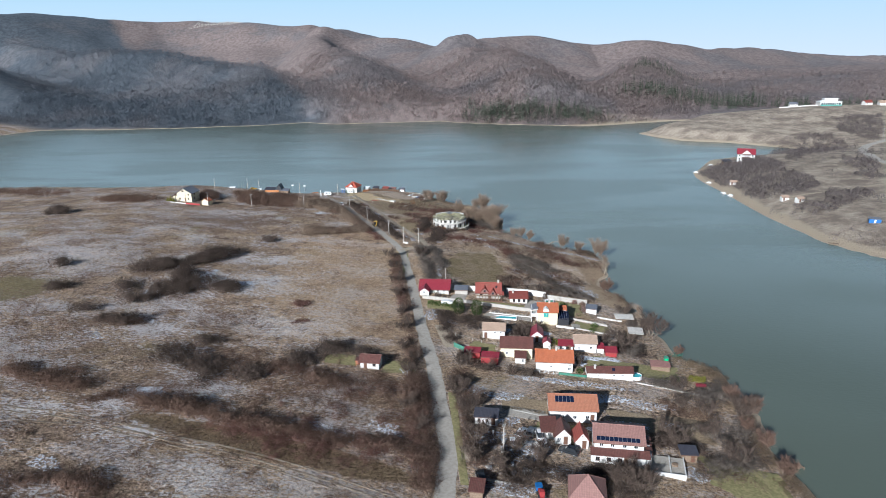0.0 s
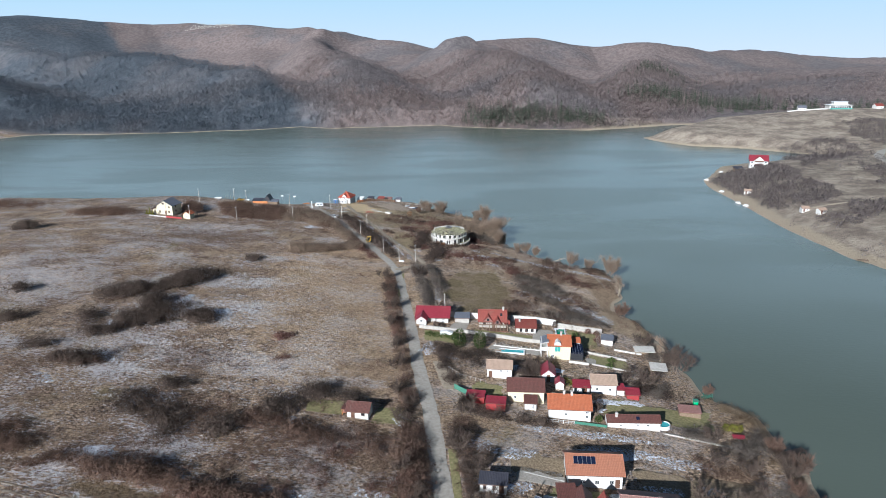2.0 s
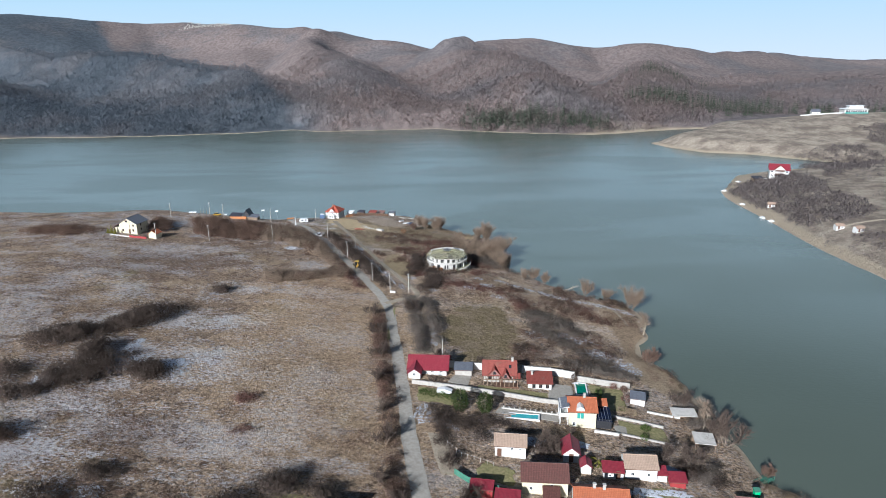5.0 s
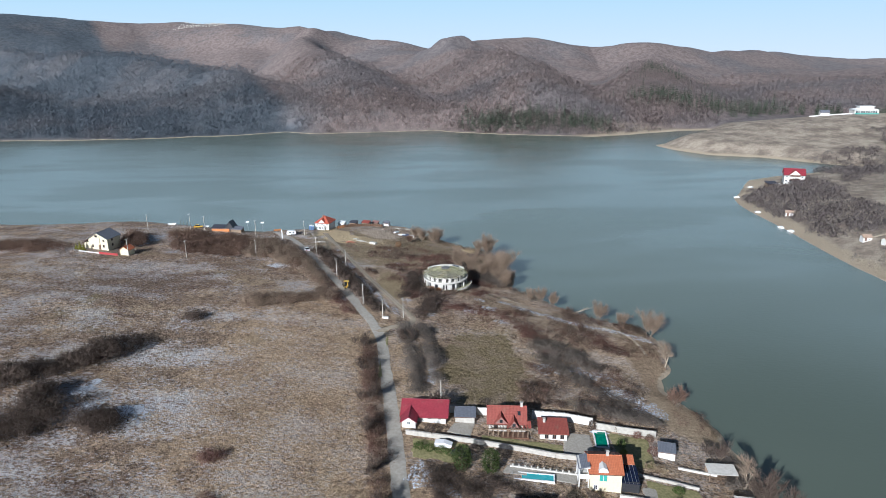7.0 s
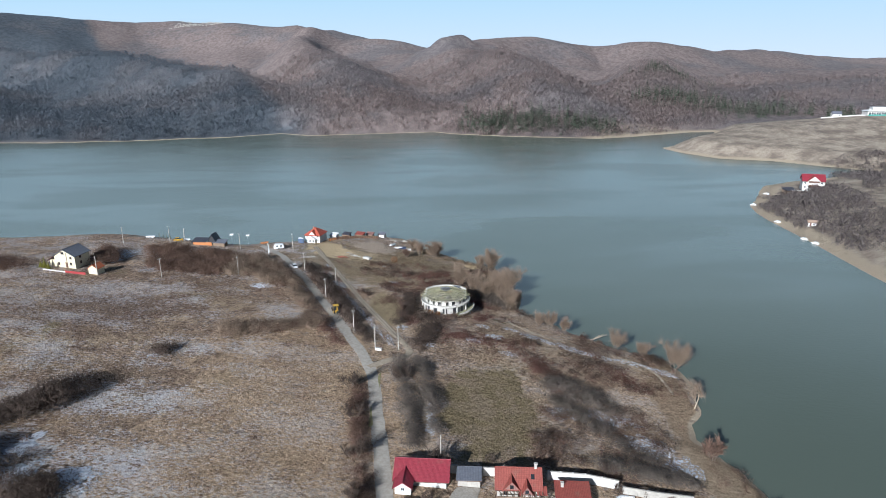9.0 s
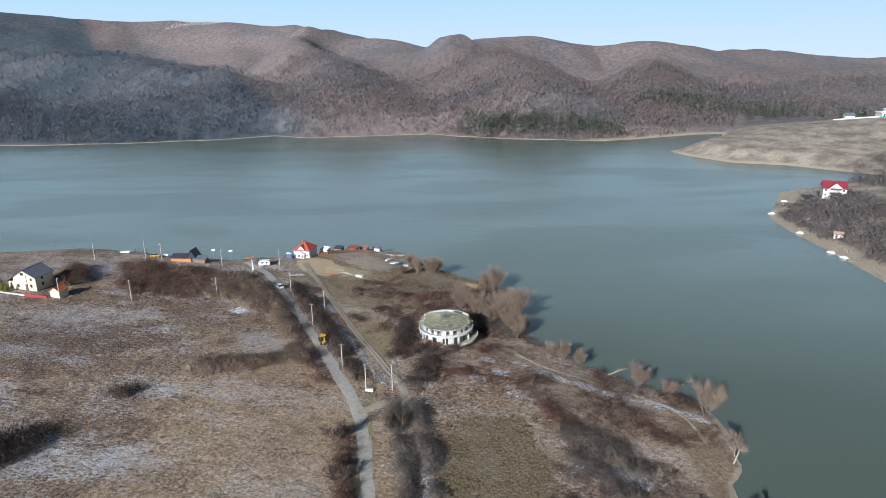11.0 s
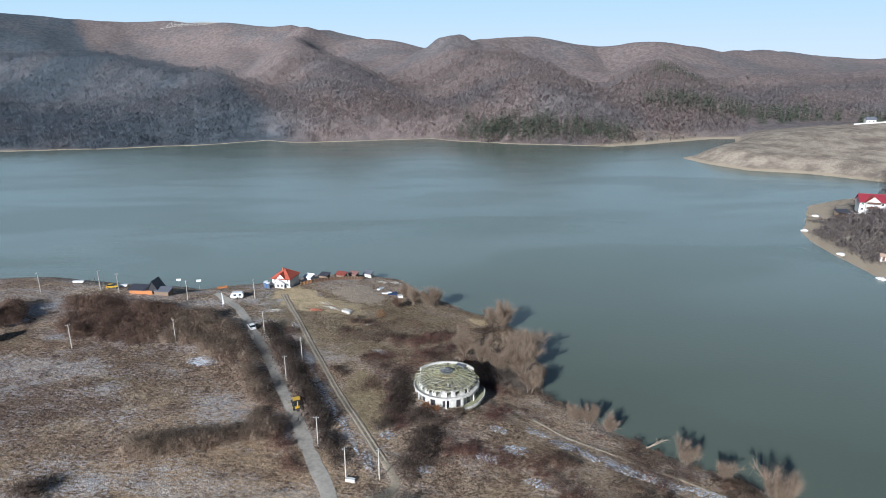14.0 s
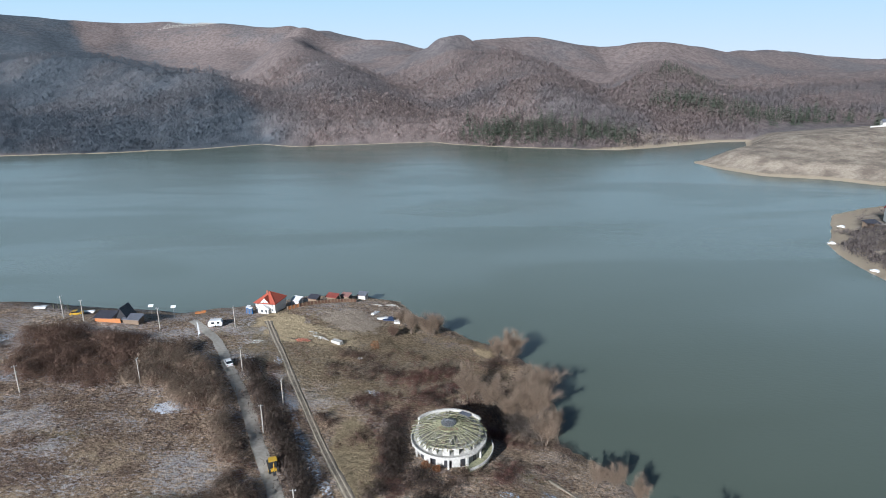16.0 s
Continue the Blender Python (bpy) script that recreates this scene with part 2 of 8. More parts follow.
    c = mix(t, bank, c, mix(t, fine, (0.391, 0.315, 0.224), (0.556, 0.468, 0.353)))
    t.links.new(c, p.inputs["Base Color"])
    p.inputs["Roughness"].default_value = 0.95
    p.inputs["Specular IOR Level"].default_value = 0.15
    clods = noise_at(t, 0.42, 7, 0.72, (1, 1.3, 1), 0.4)
    relief(t, p, maths(t, "ADD", maths(t, "MULTIPLY", clods, 2.2), fine), 1.0, 0.8)
    return m


def water_material():
    m, t, p = nodes_of("lake_water")
    c = mix(t, ramp(t, noise_at(t, 0.004, 3, 0.5, (1, 2, 1)), 0.35, 0.65), (0.100, 0.122, 0.095), (0.113, 0.135, 0.107))
    t.links.new(c, p.inputs["Base Color"])
    calm = ramp(t, noise_at(t, 0.006, 4, 0.55, (1, 3, 1), 0.5), 0.42, 0.62)
    t.links.new(ramp(t, calm, 0, 1, 0.20, 0.27), p.inputs["Roughness"])
    p.inputs["IOR"].default_value = 1.6
    relief(t, p, maths(t, "ADD", noise_at(t, 0.5, 3, 0.5, (1, 1.8, 1)), noise_at(t, 0.11, 2, 0.5)), 0.07, 0.5)
    return m


def haze_of_twigs(m, t, p, c, through_it):
    """Fine twigs reflect most of the light and let some of it through."""
    t.links.new(c, p.inputs["Base Color"])
    p.inputs["Roughness"].default_value = 0.9
    p.inputs["Specular IOR Level"].default_value = 0.08
    back, both = t.nodes.new("ShaderNodeBsdfTranslucent"), t.nodes.new("ShaderNodeMixShader")
    t.links.new(c, back.inputs["Color"])
    both.inputs[0].default_value = through_it
    t.links.new(p.outputs[0], both.inputs[1])
    t.links.new(back.outputs[0], both.inputs[2])
    t.links.new(both.outputs[0], t.nodes["Material Output"].inputs[0])
    return m


def twig_material(name, a, b, spread=0.75, through_it=0.3):
    m, t, p = nodes_of(name)
    g = t.nodes.new("ShaderNodeNewGeometry").outputs["Random Per Island"]
    mean = [0.5 * (v + w) for v, w in zip(a, b)]
    a, b = (tuple(k + (v - k) * spread for k, v in zip(mean, e)) for e in (a, b))
    c = mix(t, g, a, b)
    c = mix(t, ramp(t, noise_at(t, 0.24, 4, 0.65), 0.42, 0.62), c, mix(t, 0.65, c, tuple(v * 1.45 for v in mean)))
    return haze_of_twigs(m, t, p, c, through_it)


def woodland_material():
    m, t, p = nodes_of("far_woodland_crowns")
    # haze-tinted tones, lightened to offset the crowns' own shading
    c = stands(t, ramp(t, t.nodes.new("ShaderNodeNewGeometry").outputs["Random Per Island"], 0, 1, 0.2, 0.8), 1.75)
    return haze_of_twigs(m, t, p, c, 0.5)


GROUND, LAKE = ground_material(), water_material()
ASPHALT = plain("worn_road", (0.34, 0.31, 0.265), (0.43, 0.395, 0.34), 0.95, 1.2, 0.12, (0.2, 0.17, 0.135), 0.7, 0.3)
DIRT = plain("dirt_track", (0.30, 0.25, 0.18), (0.40, 0.34, 0.26), 0.95, 1.5, 0.2, (0.16, 0.125, 0.09), 0.7, 0.4)
GRAVEL = plain("pale_gravel", (0.30, 0.275, 0.235), (0.40, 0.37, 0.32), 0.95, 2.5, 0.3, (0.24, 0.2, 0.15), 0.6, 0.4)
RUT = plain("rut_earth", (0.15, 0.115, 0.08), (0.30, 0.25, 0.19), 0.95, 1.2, 0.2, (0.36, 0.33, 0.30), 0.5, 0.4)
LAWN = plain("winter_lawn", (0.17, 0.165, 0.065), (0.30, 0.26, 0.125), 0.95, 1.5, 0.25, (0.30, 0.23, 0.14), 0.7, 0.5)
MEADOW = plain("mown_meadow", (0.15, 0.112, 0.068), (0.34, 0.262, 0.165), 0.95, 2.4, 0.14, (0.40, 0.33, 0.24), 0.6, 0.8)
WHITE = plain("white_render", (0.57, 0.56, 0.535), (0.64, 0.63, 0.605), 0.85, 2.5, 0.5, (0.5, 0.47, 0.42), 0.35, 0.1)
CREAM = plain("cream_render", (0.62, 0.56, 0.39), (0.68, 0.62, 0.44), 0.85, 2.5, 0.5, (0.5, 0.44, 0.32), 0.35, 0.1)
STONE_WALL = plain("wall_render", (0.38, 0.355, 0.315), (0.48, 0.455, 0.41), 0.9, 1.5, 0.4, (0.34, 0.30, 0.25), 0.6, 0.3)
CONCRETE = plain("concrete", (0.46, 0.44, 0.40), (0.56, 0.54, 0.50), 0.9, 1.5, 0.4, (0.28, 0.25, 0.21), 0.6, 0.3)
ORANGE = roofing("orange_tiles", (0.38, 0.110, 0.046), (0.46, 0.150, 0.066))
TERRA = roofing("faded_terracotta_tiles", (0.33, 0.135, 0.075), (0.40, 0.17, 0.10))
RED = roofing("red_tiles", (0.235, 0.055, 0.042), (0.30, 0.080, 0.058))
CRIMSON = roofing("crimson_sheet", (0.22, 0.022, 0.038), (0.28, 0.040, 0.055), 0.5, 0.25)
VERMILION = roofing("vermilion_tiles", (0.38, 0.075, 0.042), (0.45, 0.105, 0.06))
BROWN = roofing("brown_tiles", (0.10, 0.042, 0.034), (0.145, 0.06, 0.048), 0.6)
MAUVE = roofing("mauve_tiles", (0.25, 0.135, 0.115), (0.31, 0.17, 0.145))
BEIGE = roofing("beige_tiles", (0.36, 0.26, 0.19), (0.44, 0.32, 0.24))
SLATE = roofing("blue_grey_sheet", (0.14, 0.15, 0.18), (0.19, 0.20, 0.23), 0.45)
DARKROOF = roofing("dark_sheet", (0.045, 0.045, 0.06), (0.07, 0.07, 0.085), 0.5)
WOOD = plain("weathered_wood", (0.17, 0.12, 0.08), (0.26, 0.19, 0.13), 0.85, 4, 0.5)
ORANGEWOOD = plain("orange_stained_wood", (0.42, 0.16, 0.05), (0.50, 0.21, 0.07), 0.7, 4, 0.5)
REDWALL = plain("red_boards", (0.27, 0.028, 0.03), (0.34, 0.042, 0.042), 0.7, 3, 0.5)
BRICK = plain("brick_rubble", (0.36, 0.13, 0.08), (0.5, 0.22, 0.14), 0.9, 5, 0.6, island=0.6)
RUBBLE = plain("stone_rubble", (0.45, 0.42, 0.37), (0.6, 0.57, 0.52), 0.9, 4, 0.6, island=0.5)
DARK = plain("dark_paint", (0.025, 0.025, 0.028), (0.04, 0.04, 0.045), 0.5, 3, 0.5, (0.1, 0.09, 0.08), 0.3)
FRAME = plain("brown_frame", (0.11, 0.055, 0.035), (0.15, 0.08, 0.05), 0.5, 5, 1)
WHITEFRAME = plain("white_frame", (0.75, 0.75, 0.74), (0.82, 0.82, 0.81), 0.4, 5, 1, dirty=0.15)
GLASS = plain("window_glass", (0.02, 0.024, 0.028), (0.03, 0.034, 0.04), 0.05, 0.3, 0.3, dirty=0.0, bump=0.0)
TEAL = plain("teal_shutter", (0.05, 0.30, 0.26), (0.07, 0.36, 0.31), 0.5, 3, 0.5)
TURQUOISE = plain("turquoise_pool_lining", (0.06, 0.34, 0.37), (0.10, 0.42, 0.45), 0.2, 1, 0.4, (0.1, 0.3, 0.3), 0.3, 0.0)
GREENPOOL = plain("green_pool_water", (0.01, 0.16, 0.10), (0.02, 0.21, 0.13), 0.08, 1, 0.4, (0.01, 0.08, 0.05), 0.5, 0.0)
GREENMESH = plain("green_fence_mesh", (0.05, 0.16, 0.11), (0.08, 0.23, 0.16), 0.8, 3, 0.4)
BLUE = plain("blue_paint", (0.02, 0.11, 0.32), (0.03, 0.15, 0.40), 0.5, 3, 0.5)
YELLOW = plain("machine_yellow", (0.50, 0.30, 0.02), (0.57, 0.36, 0.03), 0.45, 3, 0.5)
CARWHITE = plain("white_car_paint", (0.72, 0.72, 0.72), (0.78, 0.78, 0.78), 0.25, 1, 0.3, dirty=0.15, bump=0.0)
CARDARK = plain("dark_car_paint", (0.018, 0.022, 0.026), (0.03, 0.034, 0.04), 0.2, 1, 0.3, dirty=0.15, bump=0.0)
CARGREY = plain("grey_car_paint", (0.25, 0.26, 0.27), (0.32, 0.33, 0.34), 0.3, 1, 0.3, dirty=0.2, bump=0.0)
RUBBER = plain("rubber", (0.015, 0.015, 0.015), (0.03, 0.03, 0.03), 0.9, 5, 1, dirty=0.2)
STEEL = plain("galvanised_steel", (0.35, 0.36, 0.37), (0.45, 0.46, 0.47), 0.4, 4, 1, metal=0.7, bump=0.1)
SOLAR = plain("solar_cells", (0.008, 0.012, 0.03), (0.014, 0.02, 0.045), 0.15, 2, 0.5, dirty=0.0, bump=0.0)
BARK = plain("bark", (0.15, 0.115, 0.085), (0.24, 0.19, 0.145), 0.95, 3, 0.5)
PALEBARK = plain("pale_bark", (0.30, 0.25, 0.18), (0.40, 0.34, 0.26), 0.95, 3, 0.5)
TWIG_GREY = twig_material("grey_twigs", (0.055, 0.042, 0.035), (0.180, 0.137, 0.110))
TWIG_BROWN = twig_material("brown_twigs", (0.084, 0.055, 0.044), (0.284, 0.191, 0.140))
TWIG_RED = twig_material("reddish_twigs", (0.123, 0.067, 0.056), (0.314, 0.185, 0.146), 0.75, 0.42)
TWIG_PALE = twig_material("straw_twigs", (0.19, 0.14, 0.092), (0.31, 0.24, 0.16))
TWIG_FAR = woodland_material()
TWIG_TAN = twig_material("tan_twigs", (0.196, 0.146, 0.110), (0.421, 0.329, 0.245), 0.75, 0.42)
TWIG_EAST = twig_material("eastern_scrub_twigs", (0.185, 0.158, 0.150), (0.320, 0.275, 0.258), 0.8, 0.5)
TWIG_ASH = twig_material("ash_grey_twigs", (0.106, 0.090, 0.077), (0.284, 0.240, 0.200))
PINE = twig_material("pine_needles", (0.095, 0.112, 0.084), (0.165, 0.180, 0.134), 0.75, 0.4)
SPRUCE = twig_material("garden_conifer_needles", (0.030, 0.044, 0.014), (0.080, 0.098, 0.034))
HEDGE = twig_material("evergreen_hedge_leaves", (0.05, 0.075, 0.02), (0.10, 0.13, 0.04))
YELLOWHEDGE = twig_material("yellow_green_leaves", (0.13, 0.13, 0.025), (0.24, 0.22, 0.045))
STRAW = twig_material("dry_grass_blades", (0.22, 0.165, 0.105), (0.42, 0.33, 0.22))

# ---- terrain ----
WATER = -4.0
NEAR_SHORE = [(74, 119), (73, 129), (72, 138), (76, 151), (75, 161), (74, 174), (65, 184), (62, 203), (60.5, 222), (61, 228), (60, 234), (56.5, 241), (53, 249), (54, 256), (59, 262.5), (62, 274), (61.5, 286), (58.5, 293), (51.5, 297), (46.5, 299), (42, 304), (37.5, 307.5), (33, 312), (20.5, 328), (17, 333), (17, 341), (18, 350), (14, 373), (5, 387), (-6, 394), (-24, 414), (-32, 429), (-49, 433), (-69, 432), (-86, 423), (-110, 415), (-163, 423), (-208, 415), (-420, 430), (-1500, 480), (-1500, -700), (260, -700), (90, 30)]
FAR_SHORE = [(-4600, 700), (-700, 690), (-580, 765), (-560, 832), (-473, 826), (-370, 846), (-267, 880), (-227, 908), (-177, 879), (-115, 901), (-40, 912), (21, 868), (100, 849), (150, 832), (224, 868), (267, 889), (300, 893), (285, 850), (235, 795), (194, 760), (206, 724), (226, 691), (265, 673), (292, 648), (330, 615), (237, 584), (215, 564), (195, 533), (175, 501), (170, 463), (167, 430), (169, 391), (169, 338), (173, 317), (191, 289), (240, 230), (420, -700), (4600, -700), (4600, 4600), (-4600, 4600)]
# ridges beyond the lake: crest points (x, y, height above the water) and half width
RIDGES = [
    ([(-250, 955, 34), (-350, 1080, 72), (-640, 1300, 88), (-1100, 1600, 122)], 130),
    ([(-1950, 1900, 240), (-1600, 2150, 226), (-1250, 2650, 204), (-1000, 2700, 212), (-500, 2500, 172), (-150, 2200, 100)], 400),
    ([(-125, 950, 30), (-160, 1050, 58), (-260, 1350, 90), (-420, 1800, 124), (-500, 2300, 160)], 130),
    ([(60, 930, 30), (90, 1010, 62), (70, 1300, 92), (-30, 1600, 100)], 130),
    ([(-45, 1650, 112), (-5, 1680, 108)], 75),
    ([(-30, 1750, 104), (60, 1800, 121), (180, 1900, 121), (340, 2000, 112), (420, 1950, 107), (507, 1870, 118), (736, 2000, 87), (1300, 2600, 58), (2400, 2900, 34)], 220),
    ([(280, 1050, 34), (330, 1300, 60), (420, 1600, 80)], 120),
    ([(-640, 850, 40), (-800, 1000, 90), (-1200, 1300, 130)], 140),
    ([(700, 1150, 40), (900, 1500, 56)], 220),
]
SPIT = [(215, 752, 7), (260, 758, 13), (330, 778, 21), (420, 810, 25), (900, 850, 27)]


def lattice(x, y, size, seed):
    """Smooth noise from -1 to 1 with cells of that size."""
    u, v = x / size + 31.7 * seed, y / size - 17.3 * seed
    i, j = np.floor(u), np.floor(v)
    a, b = u - i, v - j
    a, b = a * a * (3 - 2 * a), b * b * (3 - 2 * b)

    def knot(p, q):
        h = np.sin(p * 127.1 + q * 311.7 + seed * 74.7) * 43758.5453
        return 2 * (h - np.floor(h)) - 1

    return (knot(i, j) * (1 - a) + knot(i + 1, j) * a) * (1 - b) + (knot(i, j + 1) * (1 - a) + knot(i + 1, j + 1) * a) * b


def step(v, a, b):
    u = np.clip((v - a) / (b - a), 0, 1)
    return u * u * (3 - 2 * u)


def shore_distance(px, py, poly):
    """Metres inland from a shoreline, negative over the water."""
    best, inside = np.full(px.shape, 1e18), np.zeros(px.shape, bool)
    for (ax, ay), (bx, by) in zip(poly, poly[1:] + poly[:1]):
        dx, dy = bx - ax, by - ay
        u = np.clip(((px - ax) * dx + (py - ay) * dy) / (dx * dx + dy * dy), 0, 1)
        best = np.minimum(best, (px - ax - u * dx) ** 2 + (py - ay - u * dy) ** 2)
        if dy:
            inside ^= ((ay > py) != (by > py)) & (px < ax + (py - ay) * dx / dy)
    return np.where(inside, 1, -1) * np.sqrt(best)


def near_height(x, y):
    d = shore_distance(x, y, NEAR_SHORE) + 1.2 * lattice(x, y, 9, 3)
    z = 3.0 - 0.068 * np.clip(x, -170, 90) - 3.8 * step(y, 285, 400) - 3 * step(-x, 170, 420)
    z = z + step(d, 10, 40) * step(-x, 15, 60) * (0.5 * lattice(x, y, 34, 1) + 0.25 * lattice(x, y, 11, 2))
    return np.where(d > 0, WATER + 1.3 * step(d, 0, 3.5) + (z - WATER - 1.3) * step(d, -6, 34), WATER - 3 * step(-d, 0, 12))


def far_height(x, y):
    d = shore_distance(x, y, FAR_SHORE) + 5 * lattice(x, y, 45, 5)
    hills = 12 * (1 - np.exp(-np.maximum(d, 0) / 45)) + 0.026 * np.clip(d, 0, 900)
    total = hills ** 4
    for crest, width in RIDGES:
        top = np.zeros(x.shape)
        for (ax, ay, az), (bx, by, bz) in zip(crest, crest[1:]):
            dx, dy = bx - ax, by - ay
            u = np.clip(((x - ax) * dx + (y - ay) * dy) / (dx * dx + dy * dy), 0, 1)
            r2 = (x - ax - u * dx) ** 2 + (y - ay - u * dy) ** 2
            top = np.maximum(top, (az + u * (bz - az)) / (1 + r2 / width ** 2) ** 1.5)
        total = total + np.maximum(top, 0) ** 4
    hills = total ** 0.25 + step(d, 60, 300) * (13 * lattice(x, y, 210, 7) + 6 * lattice(x, y, 80, 8) - 9 * np.abs(lattice(x, y, 150, 12)))
    hills = hills + 8 * step(y, 1450, 1650)
    east = 1.5 + 22 * (1 - np.exp(-np.maximum(d, 0) / 130)) + step(d, 20, 80) * 1.5 * lattice(x, y, 50, 9)
    for (ax, ay, az), (bx, by, bz) in zip(SPIT, SPIT[1:]):
        dx, dy = bx - ax, by - ay
        u = np.clip(((x - ax) * dx + (y - ay) * dy) / (dx * dx + dy * dy), 0, 1)
        r2 = (x - ax - u * dx) ** 2 + (y - ay - u * dy) ** 2
        east = np.maximum(east, (az + u * (bz - az)) / (1 + r2 / 90 ** 2))
    z = east + (hills - east) * step(y, 860, 960)
    return np.where(d > 0, WATER + z * step(d, -3, 30), WATER - 3 * step(-d, 0, 12))


def height(x, y):
    x, y = np.asarray(x, float), np.asarray(y, float)
    return np.maximum(near_height(x, y), far_height(x, y))


def ground_z(x, y):
    return float(height(np.array([x]), np.array([y]))[0])


def spaced(stops):
    """Coordinates through stops of (value, spacing), the spacing gliding from one to the next."""
    out = [stops[0][0]]
    for (a, sa), (b, sb) in zip(stops, stops[1:]):
        while out[-1] < b - 1e-6:
            f = (out[-1] - a) / (b - a)
            out.append(min(b, out[-1] + sa + (sb - sa) * f))
    return np.array(out)


def sheet(name, xs, ys, zs, material):
    """A height field as one mesh."""
    nx, ny = len(xs), len(ys)
    co = np.empty((ny, nx, 3))
    co[..., 0], co[..., 1], co[..., 2] = xs[None, :], ys[:, None], zs
    k = np.arange(nx * ny).reshape(ny, nx)
    quads = np.stack([k[:-1, :-1], k[:-1, 1:], k[1:, 1:], k[1:, :-1]], -1).reshape(-1, 4)
    return fast_mesh(name, co.reshape(-1, 3), quads, material, True)


def fast_mesh(name, co, faces, material, smooth=False):
    me = bpy.data.meshes.new(name)
    n = faces.shape[1]
    me.vertices.add(len(co))
    me.vertices.foreach_set("co", np.ascontiguousarray(co, np.float32).ravel())
    me.loops.add(faces.size)
    me.loops.foreach_set("vertex_index", np.ascontiguousarray(faces, np.int32).ravel())
    me.polygons.add(len(faces))
    me.polygons.foreach_set("loop_start", np.arange(0, faces.size, n, dtype=np.int32))
    me.polygons.foreach_set("use_smooth", np.full(len(faces), smooth))
    me.update(calc_edges=True)
    me.materials.append(material)
    return new(name, me)


gx = spaced([(-4500, 90), (-1600, 26), (-620, 12), (-240, 3.2), (-190, 2.5), (85, 2.5), (160, 5), (420, 7), (800, 14), (1800, 34), (4500, 90)])
gy = spaced([(-650, 60), (70, 2.6), (100, 2.0), (430, 2.6), (445, 6), (900, 7), (1300, 11), (2400, 22), (4500, 70)])
ground = tagged(sheet("ground", gx, gy, height(*np.meshgrid(gx, gy)), GROUND), "frosty winter grassland and wooded hills around a lake", "ground", kind="structure")
water = tagged(sheet("water", np.linspace(-4500, 4500, 60), np.linspace(-650, 4500, 40), np.full((40, 60), WATER), LAKE), "calm grey-green reservoir water", "water", kind="structure")


def ribbon(name, line, widths, material, label, category, lift=0.05, step_m=1.2, kind="structure"):
    """A road or path laid on the ground along a line, a little rough at its edges."""
    pts = [Vector(p) for p in line]
    out = []
    for i in range(len(pts) - 1):
        a, b = pts[max(i - 1, 0)], pts[min(i + 2, len(pts) - 1)]
        n = max(2, int((pts[i + 1] - pts[i]).length / step_m))
        for k in range(n):
            u = k / n
            p0, p1, p2, p3 = a, pts[i], pts[i + 1], b
            out.append(0.5 * ((2 * p1) + (p2 - p0) * u + (2 * p0 - 5 * p1 + 4 * p2 - p3) * u * u + (3 * p1 - p0 - 3 * p2 + p3) * u ** 3))
    out.append(pts[-1])
    c = np.array([(p.x, p.y) for p in out])
    tang = np.gradient(c, axis=0)
    tang /= np.linalg.norm(tang, axis=1)[:, None]
    side = np.stack([-tang[:, 1], tang[:, 0]], 1)
    u = np.linspace(0, 1, len(c))
    w = np.interp(u, np.linspace(0, 1, len(widths)), widths)
    cols = np.linspace(-0.5, 0.5, 7)
    rough = np.stack([lattice(c[:, 0] + 70 * s, c[:, 1], 2.6, 11) for s in (0, 1)], 1) * 0.22
    co = []
    for k, s in enumerate(cols):
        off = s * w + (rough[:, 0] if k == 0 else rough[:, 1] if k == 6 else 0)
        co.append(c + side * off[:, None])
    co = np.stack(co, 1)
    z = height(co[..., 0], co[..., 1])
    z = np.maximum(z, z.mean(1, keepdims=True) - 0.1) + lift * np.array([0.2, 1, 1.1, 1.2, 1.1, 1, 0.2])[None]
    full = np.concatenate([co, z[..., None]], 2)
    k = np.arange(full.shape[0] * 7).reshape(-1, 7)
    quads = np.stack([k[:-1, :-1], k[1:, :-1], k[1:, 1:], k[:-1, 1:]], -1).reshape(-1, 4)[:, ::-1]
    return tagged(fast_mesh(name, full.reshape(-1, 3), quads, material, True), label, category, kind=kind)


ribbon("road", [(-2, 40), (-4.2, 90), (-4.8, 110), (-4.3, 123), (-6.3, 137), (-8, 150), (-10.3, 166), (-13.4, 181), (-16.4, 198), (-19.7, 218.5), (-24.1, 243), (-28.2, 265), (-32.5, 277), (-37.5, 287), (-44.4, 302), (-52, 317), (-61, 336), (-69.8, 351.6), (-77, 365), (-84, 376), (-95, 388)], [4.6, 4.4, 4.0, 3.6, 3.3, 3.2, 3.0, 2.8], ASPHALT, "worn pale grey asphalt village road", "road", 0.07)
ribbon("dirt_road", [(-30, 270), (-25.5, 274.5), (-21.4, 277), (-19.4, 281.5), (-22.6, 288.4)], [2.6, 2.6, 2.2, 1.8], DIRT, "pale dirt turning off the village road", "track", 0.09)
_line = [(-22.6, 288.4), (-28.1, 299), (-35.4, 313), (-43.3, 329.7), (-53, 351), (-60, 367), (-66, 380), (-71, 391)]
ribbon("track_bed", _line, [2.2, 2.0, 1.8, 2.0, 2.4], RUT, "trodden bed of a dirt track", "track", 0.07)
for _off in (-0.55, 0.55):
    ribbon("track_rut", [(x + _off, y) for x, y in _line], [0.7, 0.55, 0.45, 0.55, 0.7], DIRT, "pale wheel rut of a dirt track", "track", 0.11)
ribbon("shore_path", [(12, 313), (19, 306), (27, 301), (35, 295.5), (44, 290), (52, 281), (54, 268)], [1.0, 0.7, 1.1, 0.8], DIRT, "pale trodden path along the shore slope", "track", 0.1, 1.5)
